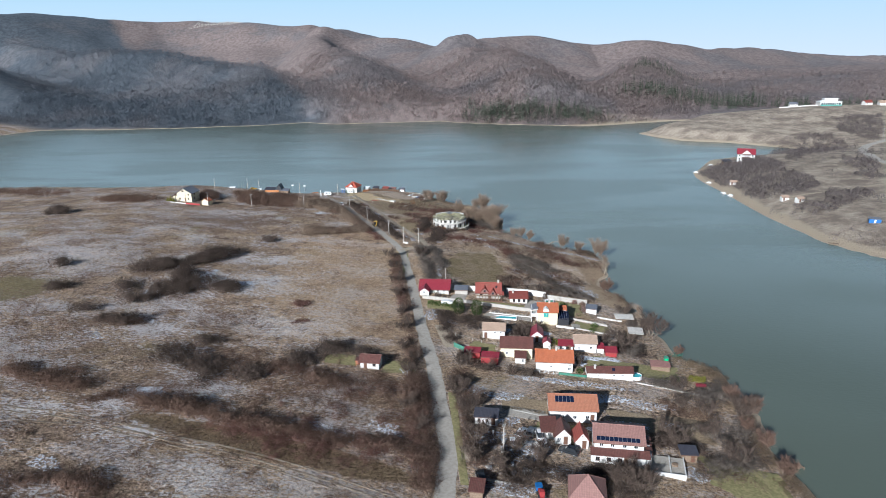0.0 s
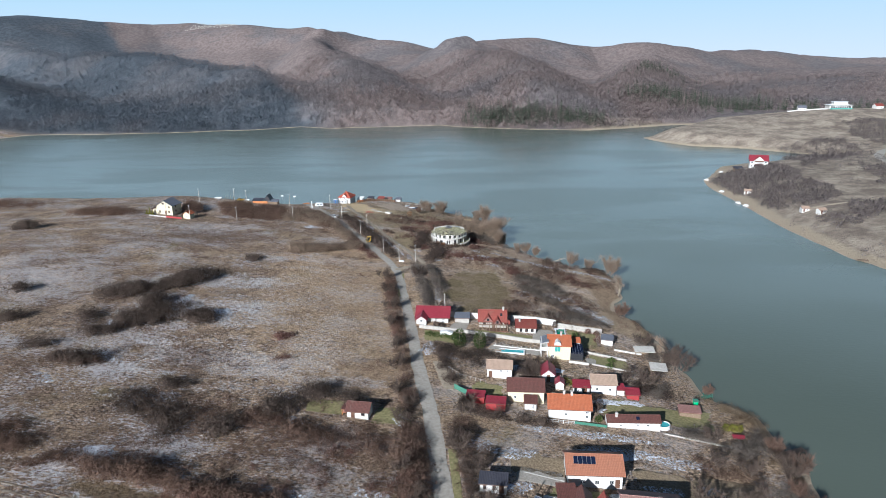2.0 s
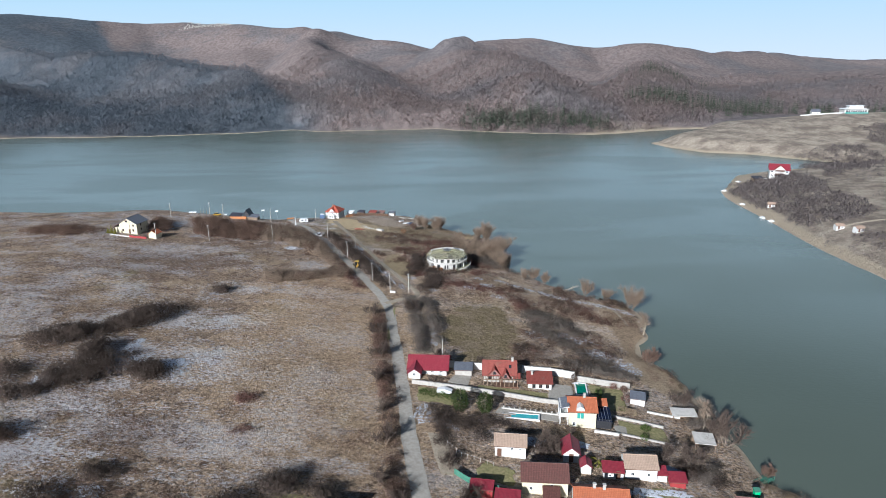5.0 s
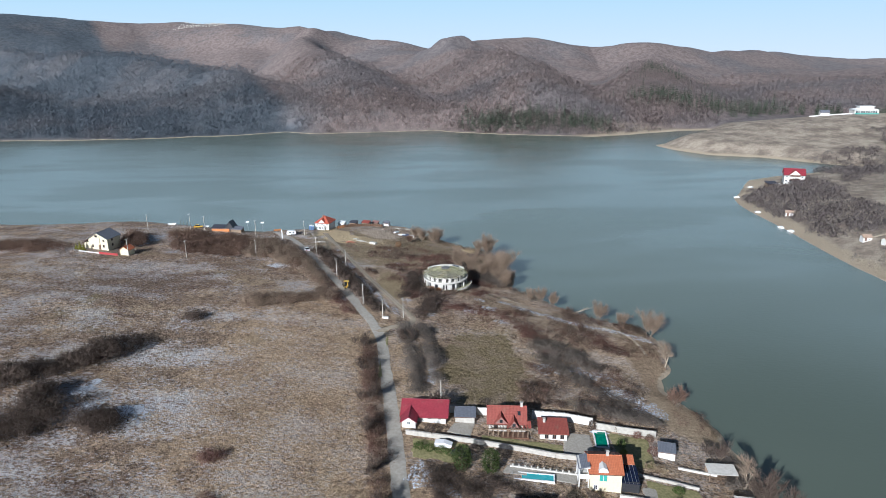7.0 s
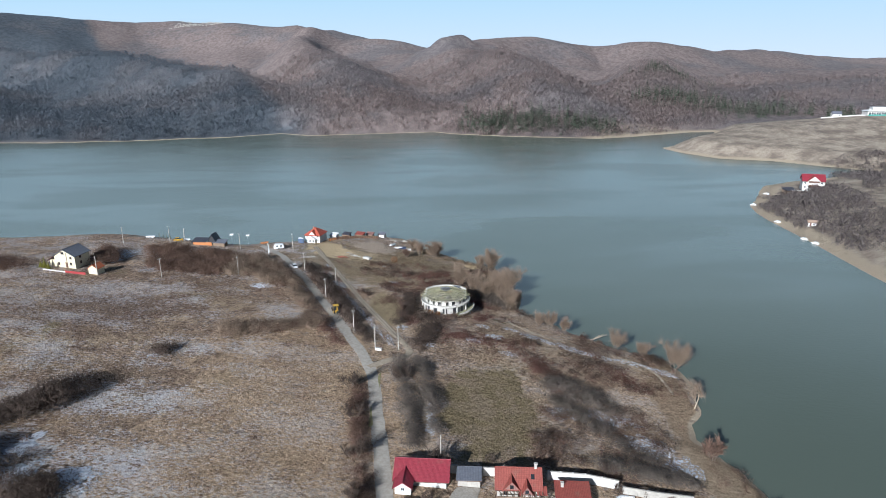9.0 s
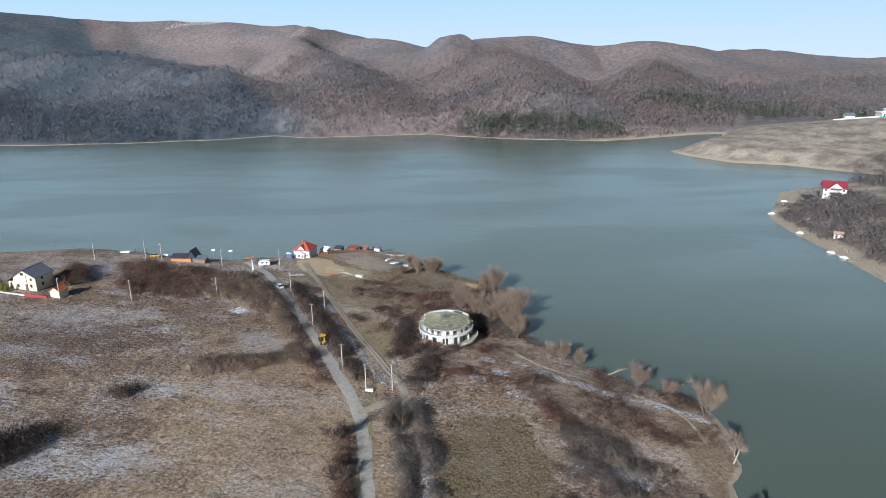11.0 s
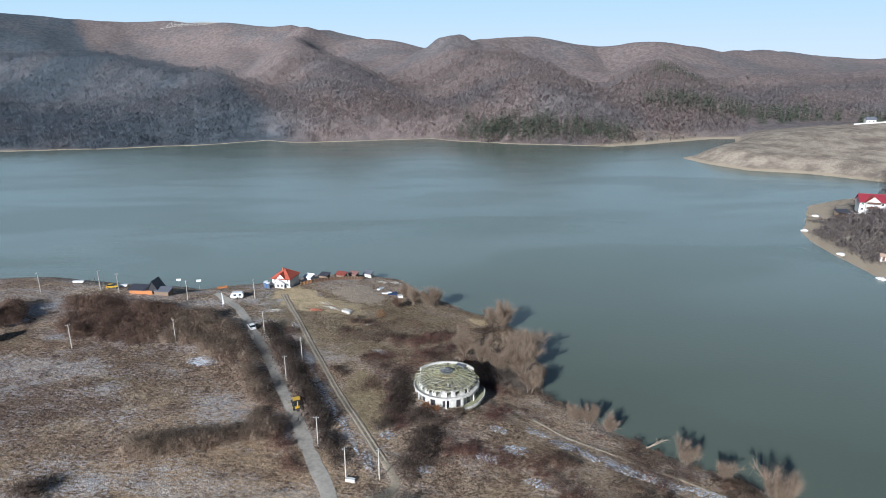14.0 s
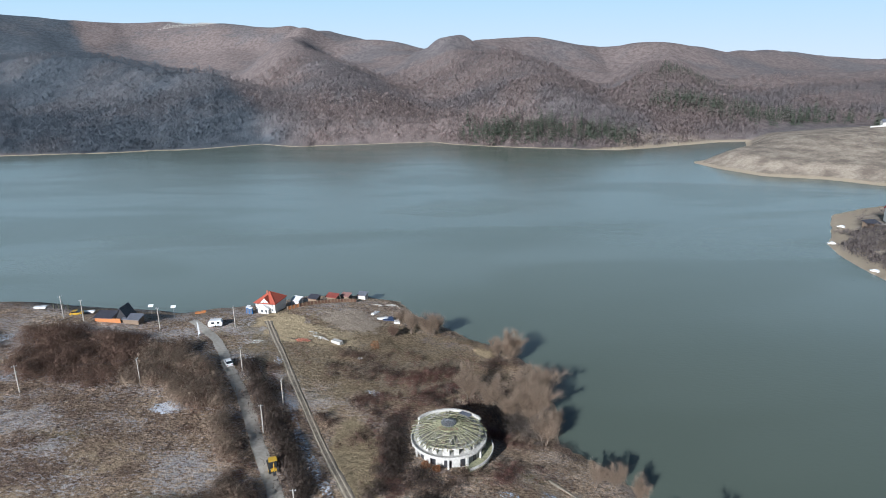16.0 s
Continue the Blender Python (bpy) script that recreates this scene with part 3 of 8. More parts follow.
for _k, _off in enumerate((0.0, 1.9)):
    ribbon("field_track", [(-190, 136 - _off), (-140, 133 - _off), (-106, 129.5 - _off), (-94, 129 - _off), (-77, 125.5 - _off), (-64, 122 - _off), (-49, 119 - _off), (-34, 114.5 - _off), (-22, 110 - _off), (-12, 106 - _off)], [0.5, 0.4, 0.55, 0.4], RUT, "worn wheel rut across the frosty field", "track", 0.05, 1.5)
ribbon("field_path", [(-104, 124), (-88, 124.5), (-71, 120.5), (-55, 116.5), (-40, 113), (-26, 108)], [0.4, 0.35], RUT, "faint wheel rut across the field", "track", 0.05, 1.5)

# ---- building blocks ----
class Solid:
    """Collects the faces of one part."""

    def __init__(self):
        self.v, self.f = [], []

    def add(self, verts, faces):
        n = len(self.v)
        self.v += [tuple(p) for p in verts]
        self.f += [tuple(i + n for i in f) for f in faces]
        return self

    def box(self, x0, x1, y0, y1, z0, z1, turn=0.0, at=(0, 0, 0)):
        c, s = math.cos(radians(turn)), math.sin(radians(turn))
        vs = [(x * c - y * s + at[0], x * s + y * c + at[1], z + at[2]) for z in (z0, z1) for x, y in ((x0, y0), (x1, y0), (x1, y1), (x0, y1))]
        return self.add(vs, [(3, 2, 1, 0), (4, 5, 6, 7), (0, 1, 5, 4), (1, 2, 6, 5), (2, 3, 7, 6), (3, 0, 4, 7)])

    def prism(self, outline, axis, a, b):
        """An outline of two coordinates drawn along an axis from a to b."""
        n = len(outline)
        put = {"x": lambda p, s: (s, p[0], p[1]), "y": lambda p, s: (p[0], s, p[1]), "z": lambda p, s: (p[0], p[1], s)}[axis]
        vs = [put(p, a) for p in outline] + [put(p, b) for p in outline]
        return self.add(vs, [tuple(range(n))[::-1], tuple(range(n, 2 * n))] + [(i, (i + 1) % n, n + (i + 1) % n, n + i) for i in range(n)])

    def slab(self, corners, thick):
        """A sloping plate: four corners of its top, and its thickness downwards."""
        vs = [tuple(c) for c in corners] + [(c[0], c[1], c[2] - thick) for c in corners]
        n = len(corners)
        return self.add(vs, [tuple(range(n)), tuple(range(2 * n - 1, n - 1, -1))] + [(i, n + i, n + (i + 1) % n, (i + 1) % n) for i in range(n)])

    def tube(self, p, q, r0, r1, n=6, caps=True):
        p, q = Vector(p), Vector(q)
        d = (q - p).normalized()
        a = d.orthogonal().normalized()
        b = d.cross(a)
        ring = [(a * math.cos(2 * math.pi * k / n) + b * math.sin(2 * math.pi * k / n)) for k in range(n)]
        fs = [(k, (k + 1) % n, n + (k + 1) % n, n + k) for k in range(n)]
        if caps:
            fs += [tuple(range(n))[::-1], tuple(range(n, 2 * n))]
        return self.add([p + o * r0 for o in ring] + [q + o * r1 for o in ring], fs)

    def lump(self, x, y, z, r, squash=0.7, rng=random):
        """A rough stone or heap piece."""
        vs = [(x + r * dx * rng.uniform(0.7, 1.2), y + r * dy * rng.uniform(0.7, 1.2), z + r * squash * dz * rng.uniform(0.7, 1.2)) for dx, dy, dz in ((1, 0, 0), (-1, 0, 0), (0, 1, 0), (0, -1, 0), (0, 0, 1), (0, 0, -1))]
        return self.add(vs, [(0, 2, 4), (2, 1, 4), (1, 3, 4), (3, 0, 4), (2, 0, 5), (1, 2, 5), (3, 1, 5), (0, 3, 5)])


def part(name, solid, material, parent, label=""):
    me = bpy.data.meshes.new(name)
    me.from_pydata(solid.v, [], solid.f)
    me.materials.append(material)
    me.update()
    ob = new(name, me)
    ob.parent = parent
    return tagged(ob, label) if label else ob


def thing(name, x, y, turn, label, category, group="", z=None):
    ob = new(name)
    ob.empty_display_size = 0.3
    ob.matrix_world = pose(x, y, ground_z(x, y) if z is None else z, 0, 0, turn)
    return tagged(ob, label, category, group)


def solo(name, solid, material, x, y, turn, label, category, group="", z=None, kind=""):
    """A thing of one mesh."""
    ob = part(name, solid, material, None)
    ob.matrix_world = pose(x, y, ground_z(x, y) if z is None else z, 0, 0, turn)
    return tagged(ob, label, category, group, kind)


def window(parent, x, z, w, h, y=0.0, frame_mat=None, pane_mat=None, side=0, name="window"):
    """A window on a wall: side 0 front (-y), 1 the wall at +x, -1 the wall at -x (then x is the place along y, y the wall's x)."""
    def lay(s, a0, a1, z0, z1, out0, out1):
        if side == 0:
            s.box(a0, a1, y - out1, y - out0, z0, z1)
        elif side == 1:
            s.box(y + out0, y + out1, a0, a1, z0, z1)
        else:
            s.box(y - out1, y - out0, a0, a1, z0, z1)
    fr = Solid()
    for a0, a1, z0, z1 in ((x - w / 2, x - w / 2 + 0.08, z, z + h), (x + w / 2 - 0.08, x + w / 2, z, z + h), (x - w / 2 + 0.08, x + w / 2 - 0.08, z, z + 0.08), (x - w / 2 + 0.08, x + w / 2 - 0.08, z + h - 0.08, z + h), (x - 0.03, x + 0.03, z + 0.08, z + h - 0.08)):
        lay(fr, a0, a1, z0, z1, -0.04, 0.05)
    win = part(name, fr, frame_mat or WHITEFRAME, parent)
    pn = Solid()
    lay(pn, x - w / 2 + 0.04, x + w / 2 - 0.04, z + 0.04, z + h - 0.04, -0.02, 0.015)
    part("pane", pn, pane_mat or GLASS, win)
    sl = Solid()
    lay(sl, x - w / 2 - 0.08, x + w / 2 + 0.08, z - 0.07, z - 0.01, -0.02, 0.12)
    part("sill", sl, CONCRETE, win)
    return win


def door(parent, x, w=0.95, h=2.05, y=0.0, mat=None, z=0.05):
    d = part("door", Solid().box(x - w / 2, x + w / 2, y - 0.05, y + 0.03, z, z + h), mat or FRAME, parent)
    part("handle", Solid().box(x + w / 2 - 0.14, x + w / 2 - 0.06, y - 0.11, y - 0.05, z + 1.0, z + 1.05), STEEL, d)
    return d


def house(name, x, y, w, d, h, rise, turn, wall, roof, label, kind="along", windows=(), doors=(), chimneys=(), over=0.45, frames=None, group="houses of the village", category="house", ridge=0.5, mono_low=0.0, base=0.7, z=None, side_windows=()):
    """A house with its front wall's middle at x, y and its front to -y. kind: along (ridge along the front), gable (gable to the front),
    mono (one slope falling to the front), hip."""
    t = thing(name, x, y, turn, label, category, group, z)
    hw, th = w / 2, 0.16
    ws, rs = Solid(), Solid()
    if kind == "along":
        ry = d * ridge
        ws.prism([(0, -base), (d, -base), (d, h), (ry, h + rise), (0, h)], "x", -hw, hw)
        k0, k1 = rise / ry, rise / (d - ry)
        lift = 0.2
        rs.slab([(-hw - over, -over, h - over * k0 + lift), (hw + over, -over, h - over * k0 + lift), (hw + over, ry, h + rise + lift), (-hw - over, ry, h + rise + lift)], th)
        rs.slab([(-hw - over, ry, h + rise + lift), (hw + over, ry, h + rise + lift), (hw + over, d + over, h - over * k1 + lift), (-hw - over, d + over, h - over * k1 + lift)], th)
        cap = Solid().tube((-hw - over, ry, h + rise + lift), (hw + over, ry, h + rise + lift), 0.11, 0.11, 6)
        gut = Solid().tube((-hw - over, -over - 0.06, h - over * k0 + 0.05), (hw + over, -over - 0.06, h - over * k0 + 0.05), 0.07, 0.07, 6)
        top = lambda cy: h + rise - abs(cy - ry) * (k0 if cy < ry else k1)
    elif kind == "gable":
        ws.prism([(-hw, -base), (hw, -base), (hw, h), (0, h + rise), (-hw, h)], "y", 0, d)
        k = rise / hw
        for s in (-1, 1):
            c = [(s * (hw + over), -over, h - over * k + 0.2), (s * (hw + over), d + over, h - over * k + 0.2), (0, d + over, h + rise + 0.2), (0, -over, h + rise + 0.2)]
            rs.slab(c if s > 0 else c[::-1], th)
        cap = Solid().tube((0, -over, h + rise + 0.2), (0, d + over, h + rise + 0.2), 0.11, 0.11, 6)
        gut = Solid().tube((-hw - over - 0.05, -over, h - over * k + 0.06), (-hw - over - 0.05, d + over, h - over * k + 0.06), 0.07, 0.07, 6)
        top = lambda cy: h + rise * 0.8
    elif kind == "mono":
        ws.prism([(0, -base), (d, -base), (d, h + rise), (0, h)], "x", -hw, hw)
        k0 = rise / d
        rs.slab([(-hw - over, -over, h - over * k0 + 0.2), (hw + over, -over, h - over * k0 + 0.2), (hw + over, d + over, h + rise + over * k0 + 0.2), (-hw - over, d + over, h + rise + over * k0 + 0.2)], th)
        cap = Solid().box(-hw - over, hw + over, d + over, d + over + 0.05, h + rise - 0.1, h + rise + 0.28)
        gut = Solid().tube((-hw - over, -over - 0.06, h - over * k0 + 0.05), (hw + over, -over - 0.06, h - over * k0 + 0.05), 0.07, 0.07, 6)
        top = lambda cy: h + rise * cy / d
    else:
        ws.prism([(-hw, 0), (hw, 0), (hw, d), (-hw, d)], "z", -base, h)
        a, b = max(hw - d / 2, 0.02), d / 2
        e, zz = over, h - over * rise / b + 0.2
        q = [(-hw - e, -e, zz), (hw + e, -e, zz), (hw + e, d + e, zz), (-hw - e, d + e, zz)]
        r0, r1 = (-a, b, h + rise + 0.2), (a, b, h + rise + 0.2)
        rs.slab([q[0], q[1], r1, r0], th).slab([q[1], q[2], r1], th).slab([q[2], q[3], r0, r1], th).slab([q[3], q[0], r0], th)
        cap = Solid().tube((-a - 0.1, b, h + rise + 0.2), (a + 0.1, b, h + rise + 0.2), 0.11, 0.11, 6)
        for s, r in ((-1, r0), (1, r1)):
            for yy in (-e, d + e):
                cap.tube((s * (hw + e), yy, zz), r, 0.09, 0.09, 5)
        gut = Solid().tube((-hw - e, -e - 0.06, zz - 0.1), (hw + e, -e - 0.06, zz - 0.1), 0.07, 0.07, 6)
        top = lambda cy: h + rise * 0.7
    part("wall", ws, wall, t)
    ro = part("roof", rs, roof, t)
    part("ridge_cap", cap, roof, ro)
    part("gutter", gut, FRAME, ro)
    for cx, cy in chimneys:
        z0 = top(cy)
        ch = part("chimney", Solid().box(cx - 0.28, cx + 0.28, cy - 0.25, cy + 0.25, z0 - 0.4, z0 + 1.1), STONE_WALL, ro)
        part("chimney_cap", Solid().box(cx - 0.36, cx + 0.36, cy - 0.33, cy + 0.33, z0 + 1.1, z0 + 1.2), CONCRETE, ch)
    for wx, wz, ww, wh in windows:
        window(t, wx, wz, ww, wh, 0.0, frames)
    for wy, wz, ww, wh, s in side_windows:
        window(t, wy, wz, ww, wh, s * hw, frames, None, s)
    for dx in doors:
        door(t, dx)
    return t


def panels(parent, x0, z_of, y0, n, w, h, slope, gap=0.06):
    """A row of solar panels on a roof that falls to the front; slope: rise over run."""
    run = h / math.hypot(1, slope)
    for k in range(n):
        a = x0 + k * (w + gap)
        z0 = z_of(y0) + 0.34
        z1 = z_of(y0 + run) + 0.34
        p = part("solar_panel", Solid().slab([(a, y0, z0), (a + w, y0, z0), (a + w, y0 + run, z1), (a, y0 + run, z1)], 0.05), SOLAR, parent, "dark blue solar panel")
        for b0, b1 in ((a - 0.02, a + 0.02), (a + w - 0.02, a + w + 0.02)):
            part("rail", Solid().slab([(b0, y0, z0 + 0.01), (b1, y0, z0 + 0.01), (b1, y0 + run, z1 + 0.01), (b0, y0 + run, z1 + 0.01)], 0.06), STEEL, p)


def garden_wall(name, pts, hgt, thick, material, label, post=0.0, cap=True, category="wall", group="garden walls", bays=3.0):
    """A wall or solid fence over the ground along a line: panels, each with its coping, and posts between."""
    t = thing(name, pts[0][0], pts[0][1], 0, label, category, group)
    ox, oy, oz = t.matrix_world.translation
    for (ax, ay), (bx, by) in zip(pts, pts[1:]):
        L = math.hypot(bx - ax, by - ay)
        n = max(1, round(L / bays))
        for k in range(n):
            x0, y0, x1, y1 = (ax + (bx - ax) * k / n, ay + (by - ay) * k / n, ax + (bx - ax) * (k + 1) / n, ay + (by - ay) * (k + 1) / n)
            za, zb = ground_z(x0, y0) - oz, ground_z(x1, y1) - oz
            ang, l = math.degrees(math.atan2(y1 - y0, x1 - x0)), L / n
            turn = Matrix.Translation((x0 - ox, y0 - oy, 0)) @ Matrix.Rotation(radians(ang), 4, "Z")
            pn = part("panel", Solid().prism([(0.02, za - 0.6), (l - 0.02, zb - 0.6), (l - 0.02, zb + hgt), (0.02, za + hgt)], "y", -thick / 2, thick / 2), material, t)
            pn.matrix_local = turn
            if cap:
                part("coping", Solid().prism([(0, za + hgt + 0.003), (l, zb + hgt + 0.003), (l, zb + hgt + 0.07), (0, za + hgt + 0.07)], "y", -thick / 2 - 0.06, thick / 2 + 0.06), STONE_WALL if material is WHITE else material, pn)
            if post:
                po = part("post", Solid().box(-post / 2, post / 2, -post / 2, post / 2, za - 0.5, za + hgt + 0.15), material, t)
                po.matrix_local = turn
    return t


def picket_fence(name, pts, hgt, material, label, every=2.0, mesh=None, group="garden fences", rails=2):
    t = thing(name, pts[0][0], pts[0][1], 0, label, "fence", group)
    ox, oy, oz = t.matrix_world.translation
    for (ax, ay), (bx, by) in zip(pts, pts[1:]):
        L = math.hypot(bx - ax, by - ay)
        n = max(1, round(L / every))
        q = [(ax + (bx - ax) * k / n - ox, ay + (by - ay) * k / n - oy) for k in range(n + 1)]
        zs = [ground_z(a + ox, b + oy) - oz for a, b in q]
        for k in range(n + 1):
            part("post", Solid().tube((*q[k], zs[k] - 0.3), (*q[k], zs[k] + hgt), 0.07, 0.06, 6), material, t)
        for k in range(n):
            for r in range(rails):
                u = hgt * (0.9 - 0.5 * r)
                part("rail", Solid().tube((*q[k], zs[k] + u), (*q[k + 1], zs[k + 1] + u), 0.035, 0.035, 4), material, t)
            if mesh:
                a, b = q[k], q[k + 1]
                part("panel", Solid().slab([(*a, zs[k] + hgt), (*b, zs[k + 1] + hgt), (b[0], b[1] + 0.03, zs[k + 1] + hgt), (a[0], a[1] + 0.03, zs[k] + hgt)], hgt - 0.08), mesh, t)
    return t


def patch(name, corners, material, label, category="paving", lift=0.06, kind="structure", ragged=0.5):
    """A paved, mown or trodden plot that follows the ground inside four corners."""
    c = [Vector(p) for p in corners]
    n, mid = 24, sum((Vector(p) for p in corners), Vector((0, 0))) / 4
    co = []
    for j in range(n + 1):
        for i in range(n + 1):
            u, v = i / n, j / n
            p = (c[0] * (1 - u) + c[1] * u) * (1 - v) + (c[3] * (1 - u) + c[2] * u) * v
            edge = max(abs(u - 0.5), abs(v - 0.5)) * 2
            pull = ragged * edge ** 3 * (0.6 * float(lattice(np.array([p.x]), np.array([p.y]), 3.5, 91)[0]) + 0.4 * float(lattice(np.array([p.x]), np.array([p.y]), 1.1, 92)[0]) - 0.25)
            if abs(u - 0.5) == 0.5 and abs(v - 0.5) == 0.5:
                pull -= ragged * 0.5
            out = (p - mid).normalized() if (p - mid).length else Vector((0, 0))
            co.append(tuple(p + out * pull))
    co = np.array(co)
    z = height(co[:, 0], co[:, 1]) + lift
    k = np.arange((n + 1) ** 2).reshape(n + 1, n + 1)
    edge = np.concatenate([k[0], k[-1], k[:, 0], k[:, -1]])
    z[edge] -= lift * 1.2
    quads = np.stack([k[:-1, :-1], k[:-1, 1:], k[1:, 1:], k[1:, :-1]], -1).reshape(-1, 4)
    return tagged(fast_mesh(name, np.concatenate([co, z[:, None]], 1), quads, material, True), label, category, kind=kind)

# ---- the village between road and lake ----
h1 = house("house", 25.5, 139.3, 11.2, 7.6, 3.4, 2.0, -2, WHITE, TERRA, "long white house with a faded orange roof and solar panels", windows=[(-2.5, 1.0, 0.9, 0.9), (0.4, 0.9, 0.9, 0.9), (3.4, 1.0, 0.9, 0.9)], doors=[4.6], over=0.5)
panels(h1, -4.3, lambda v: 3.4 + v * 2.0 / 3.8 - 0.1, 1.7, 5, 0.86, 1.7, 2.0 / 3.8)
h2 = house("house", 21.7, 129.4, 3.5, 4.6, 2.3, 1.8, 0, WHITE, BROWN, "white cottage with a steep dark brown gable roof", "gable", [(-0.9, 1.0, 0.7, 0.9)], [0.55], over=0.4)
house("annex", 18.7, 131.2, 3.0, 4.0, 2.2, 0.9, 0, WHITE, BROWN, "low annex with a dark brown roof beside a cottage", "mono", [(0, 0.9, 0.8, 0.8)], category="annex", over=0.5)
house("house", 25.8, 128.2, 2.9, 4.2, 2.2, 1.9, 0, WHITE, RED, "small white cottage with a steep red gable roof", "gable", [(0.0, 2.9, 0.5, 0.6)], [0.5], over=0.35)
h3 = house("house", 33.2, 124.6, 10.6, 8.0, 4.6, 1.9, -7, WHITE, MAUVE, "two-storey white house with mauve roof and a row of solar panels", windows=[(-3.8, 3.4, 0.9, 0.8), (-1.4, 3.4, 0.9, 0.8), (1.2, 3.4, 0.9, 0.8), (3.6, 3.4, 0.9, 0.8)], over=0.45)
panels(h3, -4.9, lambda v: 4.6 + v * 1.9 / 4.0 - 0.1, 0.1, 10, 0.88, 1.0, 1.9 / 4.0)
part("porch_roof", Solid().slab([(-6.2, -2.0, 2.35), (6.6, -2.0, 2.35), (6.6, 0.1, 3.1), (-6.2, 0.1, 3.1)], 0.14), BROWN, h3, "brown tiled porch roof")
part("porch_wall", Solid().box(-6.0, 5.6, -1.7, -0.0, -0.7, 2.2), WHITE, h3)
for wx in (-4.6, -2.2, 0.2, 3.0):
    window(h3, wx, 0.8, 0.9, 1.0, -1.7, FRAME)
door(h3, 1.5, y=-1.7)
for k in range(4):
    part("terrace_roof", Solid().slab([(5.6, 0.2 + 1.4 * k, 2.0 + 0.45 * k), (7.4, 0.2 + 1.4 * k, 1.8 + 0.45 * k), (7.4, 1.5 + 1.4 * k, 1.8 + 0.45 * k), (5.6, 1.5 + 1.4 * k, 2.0 + 0.45 * k)], 0.12), BROWN, h3)
part("side_wall", Solid().box(5.5, 7.2, 0.0, 6.0, -0.7, 1.9), WHITE, h3)
terrace = thing("terrace", 43.2, 123.6, -12, "pale concrete terrace with a low white wall", "terrace")
part("deck", Solid().box(-4.2, 4.0, -3.4, 3.4, -1.5, 0.45), GRAVEL, terrace)
part("parapet", Solid().box(-4.3, 4.1, -3.6, -3.4, -1.5, 1.0), WHITE, terrace)
part("parapet", Solid().box(4.0, 4.2, -3.4, 3.4, -1.5, 0.95), WHITE, terrace)
part("divider", Solid().box(1.0, 1.18, -3.38, 3.4, 0.45, 0.9), WHITE, terrace)
fire = solo("fire_pit", Solid().tube((0, 0, 0), (0, 0, 0.35), 0.7, 0.65, 10), WOOD, 45.4, 123.6, 0, "round brown fire pit on the terrace", "fire pit", z=ground_z(43.2, 123.6) + 0.45)
house("shed", 49.5, 126.5, 3.4, 2.6, 1.9, 0.4, -3, WOOD, DARKROOF, "small wooden shed with a dark blue-grey roof", "mono", [], [0.8], category="shed", group="sheds", over=0.3)
house("hut", 4.2, 135.3, 5.4, 2.8, 2.1, 0.5, -6, WHITE, DARKROOF, "low white hut with dark roof and brown windows", "mono", [(-1.7, 0.8, 0.7, 0.9), (0.2, 0.8, 0.7, 0.9)], [1.7], frames=FRAME, category="hut", group="sheds", over=0.3)
house("house", 23.4, 107.6, 6.6, 6.6, 2.6, 2.9, -8, CREAM, MAUVE, "house with a pyramid-shaped brown tile roof", "hip", [(-1.5, 0.9, 0.9, 1.1), (1.5, 0.9, 0.9, 1.1)], [0.0], over=0.5)
house("shed", 1.5, 108.0, 2.6, 3.0, 2.0, 0.5, -8, WOOD, BROWN, "small shed with a brown roof", "mono", category="shed", group="sheds", over=0.3)

house("house", -12.4, 220.2, 10.2, 6.8, 1.9, 2.1, -3, WHITE, CRIMSON, "long low white house with a bright crimson metal roof", windows=[(1.2, 0.7, 0.9, 0.8), (3.6, 0.7, 0.9, 0.8)], over=0.7, side_windows=[(2.5, 0.8, 0.8, 0.8, -1)])
house("house_wing", -15.9, 217.2, 3.2, 4.8, 1.8, 1.1, -3, WHITE, CRIMSON, "crimson-roofed wing reaching towards the garden", "gable", [(0.0, 0.9, 0.8, 0.8)], category="house", over=0.4)
house("carport", -2.7, 221.0, 4.6, 3.4, 1.6, 0.4, -2, STONE_WALL, SLATE, "garage with a blue-grey sheet roof", "mono", category="garage", over=0.3)
patch("paved_yard", [(-7, 216.6), (-1.2, 215.0), (-0.2, 221), (-5.2, 221)], GRAVEL, "pale paved yard", lift=0.1)
ch = house("house", 7.2, 218.3, 8.6, 6.4, 2.5, 2.4, -2, STONE_WALL, RED, "red-roofed chalet with dormer gables and wooden porch", windows=[(-2.6, 0.9, 1.0, 1.2), (2.6, 0.9, 1.0, 1.2)], doors=[0.4], frames=FRAME, chimneys=[(3.5, 3.2)], over=0.5)
for dx, dw, dy, dz in ((-1.4, 1.7, -0.4, 2.5), (1.6, 1.3, -1.2, 2.0)):
    dm = part("dormer", Solid().prism([(dx - dw, dz - 0.2), (dx + dw, dz - 0.2), (dx, dz + 1.7)], "y", dy, 2.8), MAUVE, ch, "dormer with a timbered gable")
    for s in (-1, 1):
        c = [(dx + s * (dw + 0.3), dy - 0.3, dz - 0.42), (dx + s * (dw + 0.3), 3.0, dz - 0.42), (dx, 3.0, dz + 1.9), (dx, dy - 0.3, dz + 1.9)]
        part("dormer_roof", Solid().slab(c if s > 0 else c[::-1], 0.14), RED, dm)
    part("dormer_window", Solid().box(dx - 0.35, dx + 0.35, dy - 0.04, dy + 0.02, dz + 0.1, dz + 0.9), GLASS, dm)
part("skylight", Solid().slab([(2.5, 1.3, 3.72), (3.2, 1.3, 3.72), (3.2, 2.1, 4.32), (2.5, 2.1, 4.32)], 0.08), GLASS, ch)
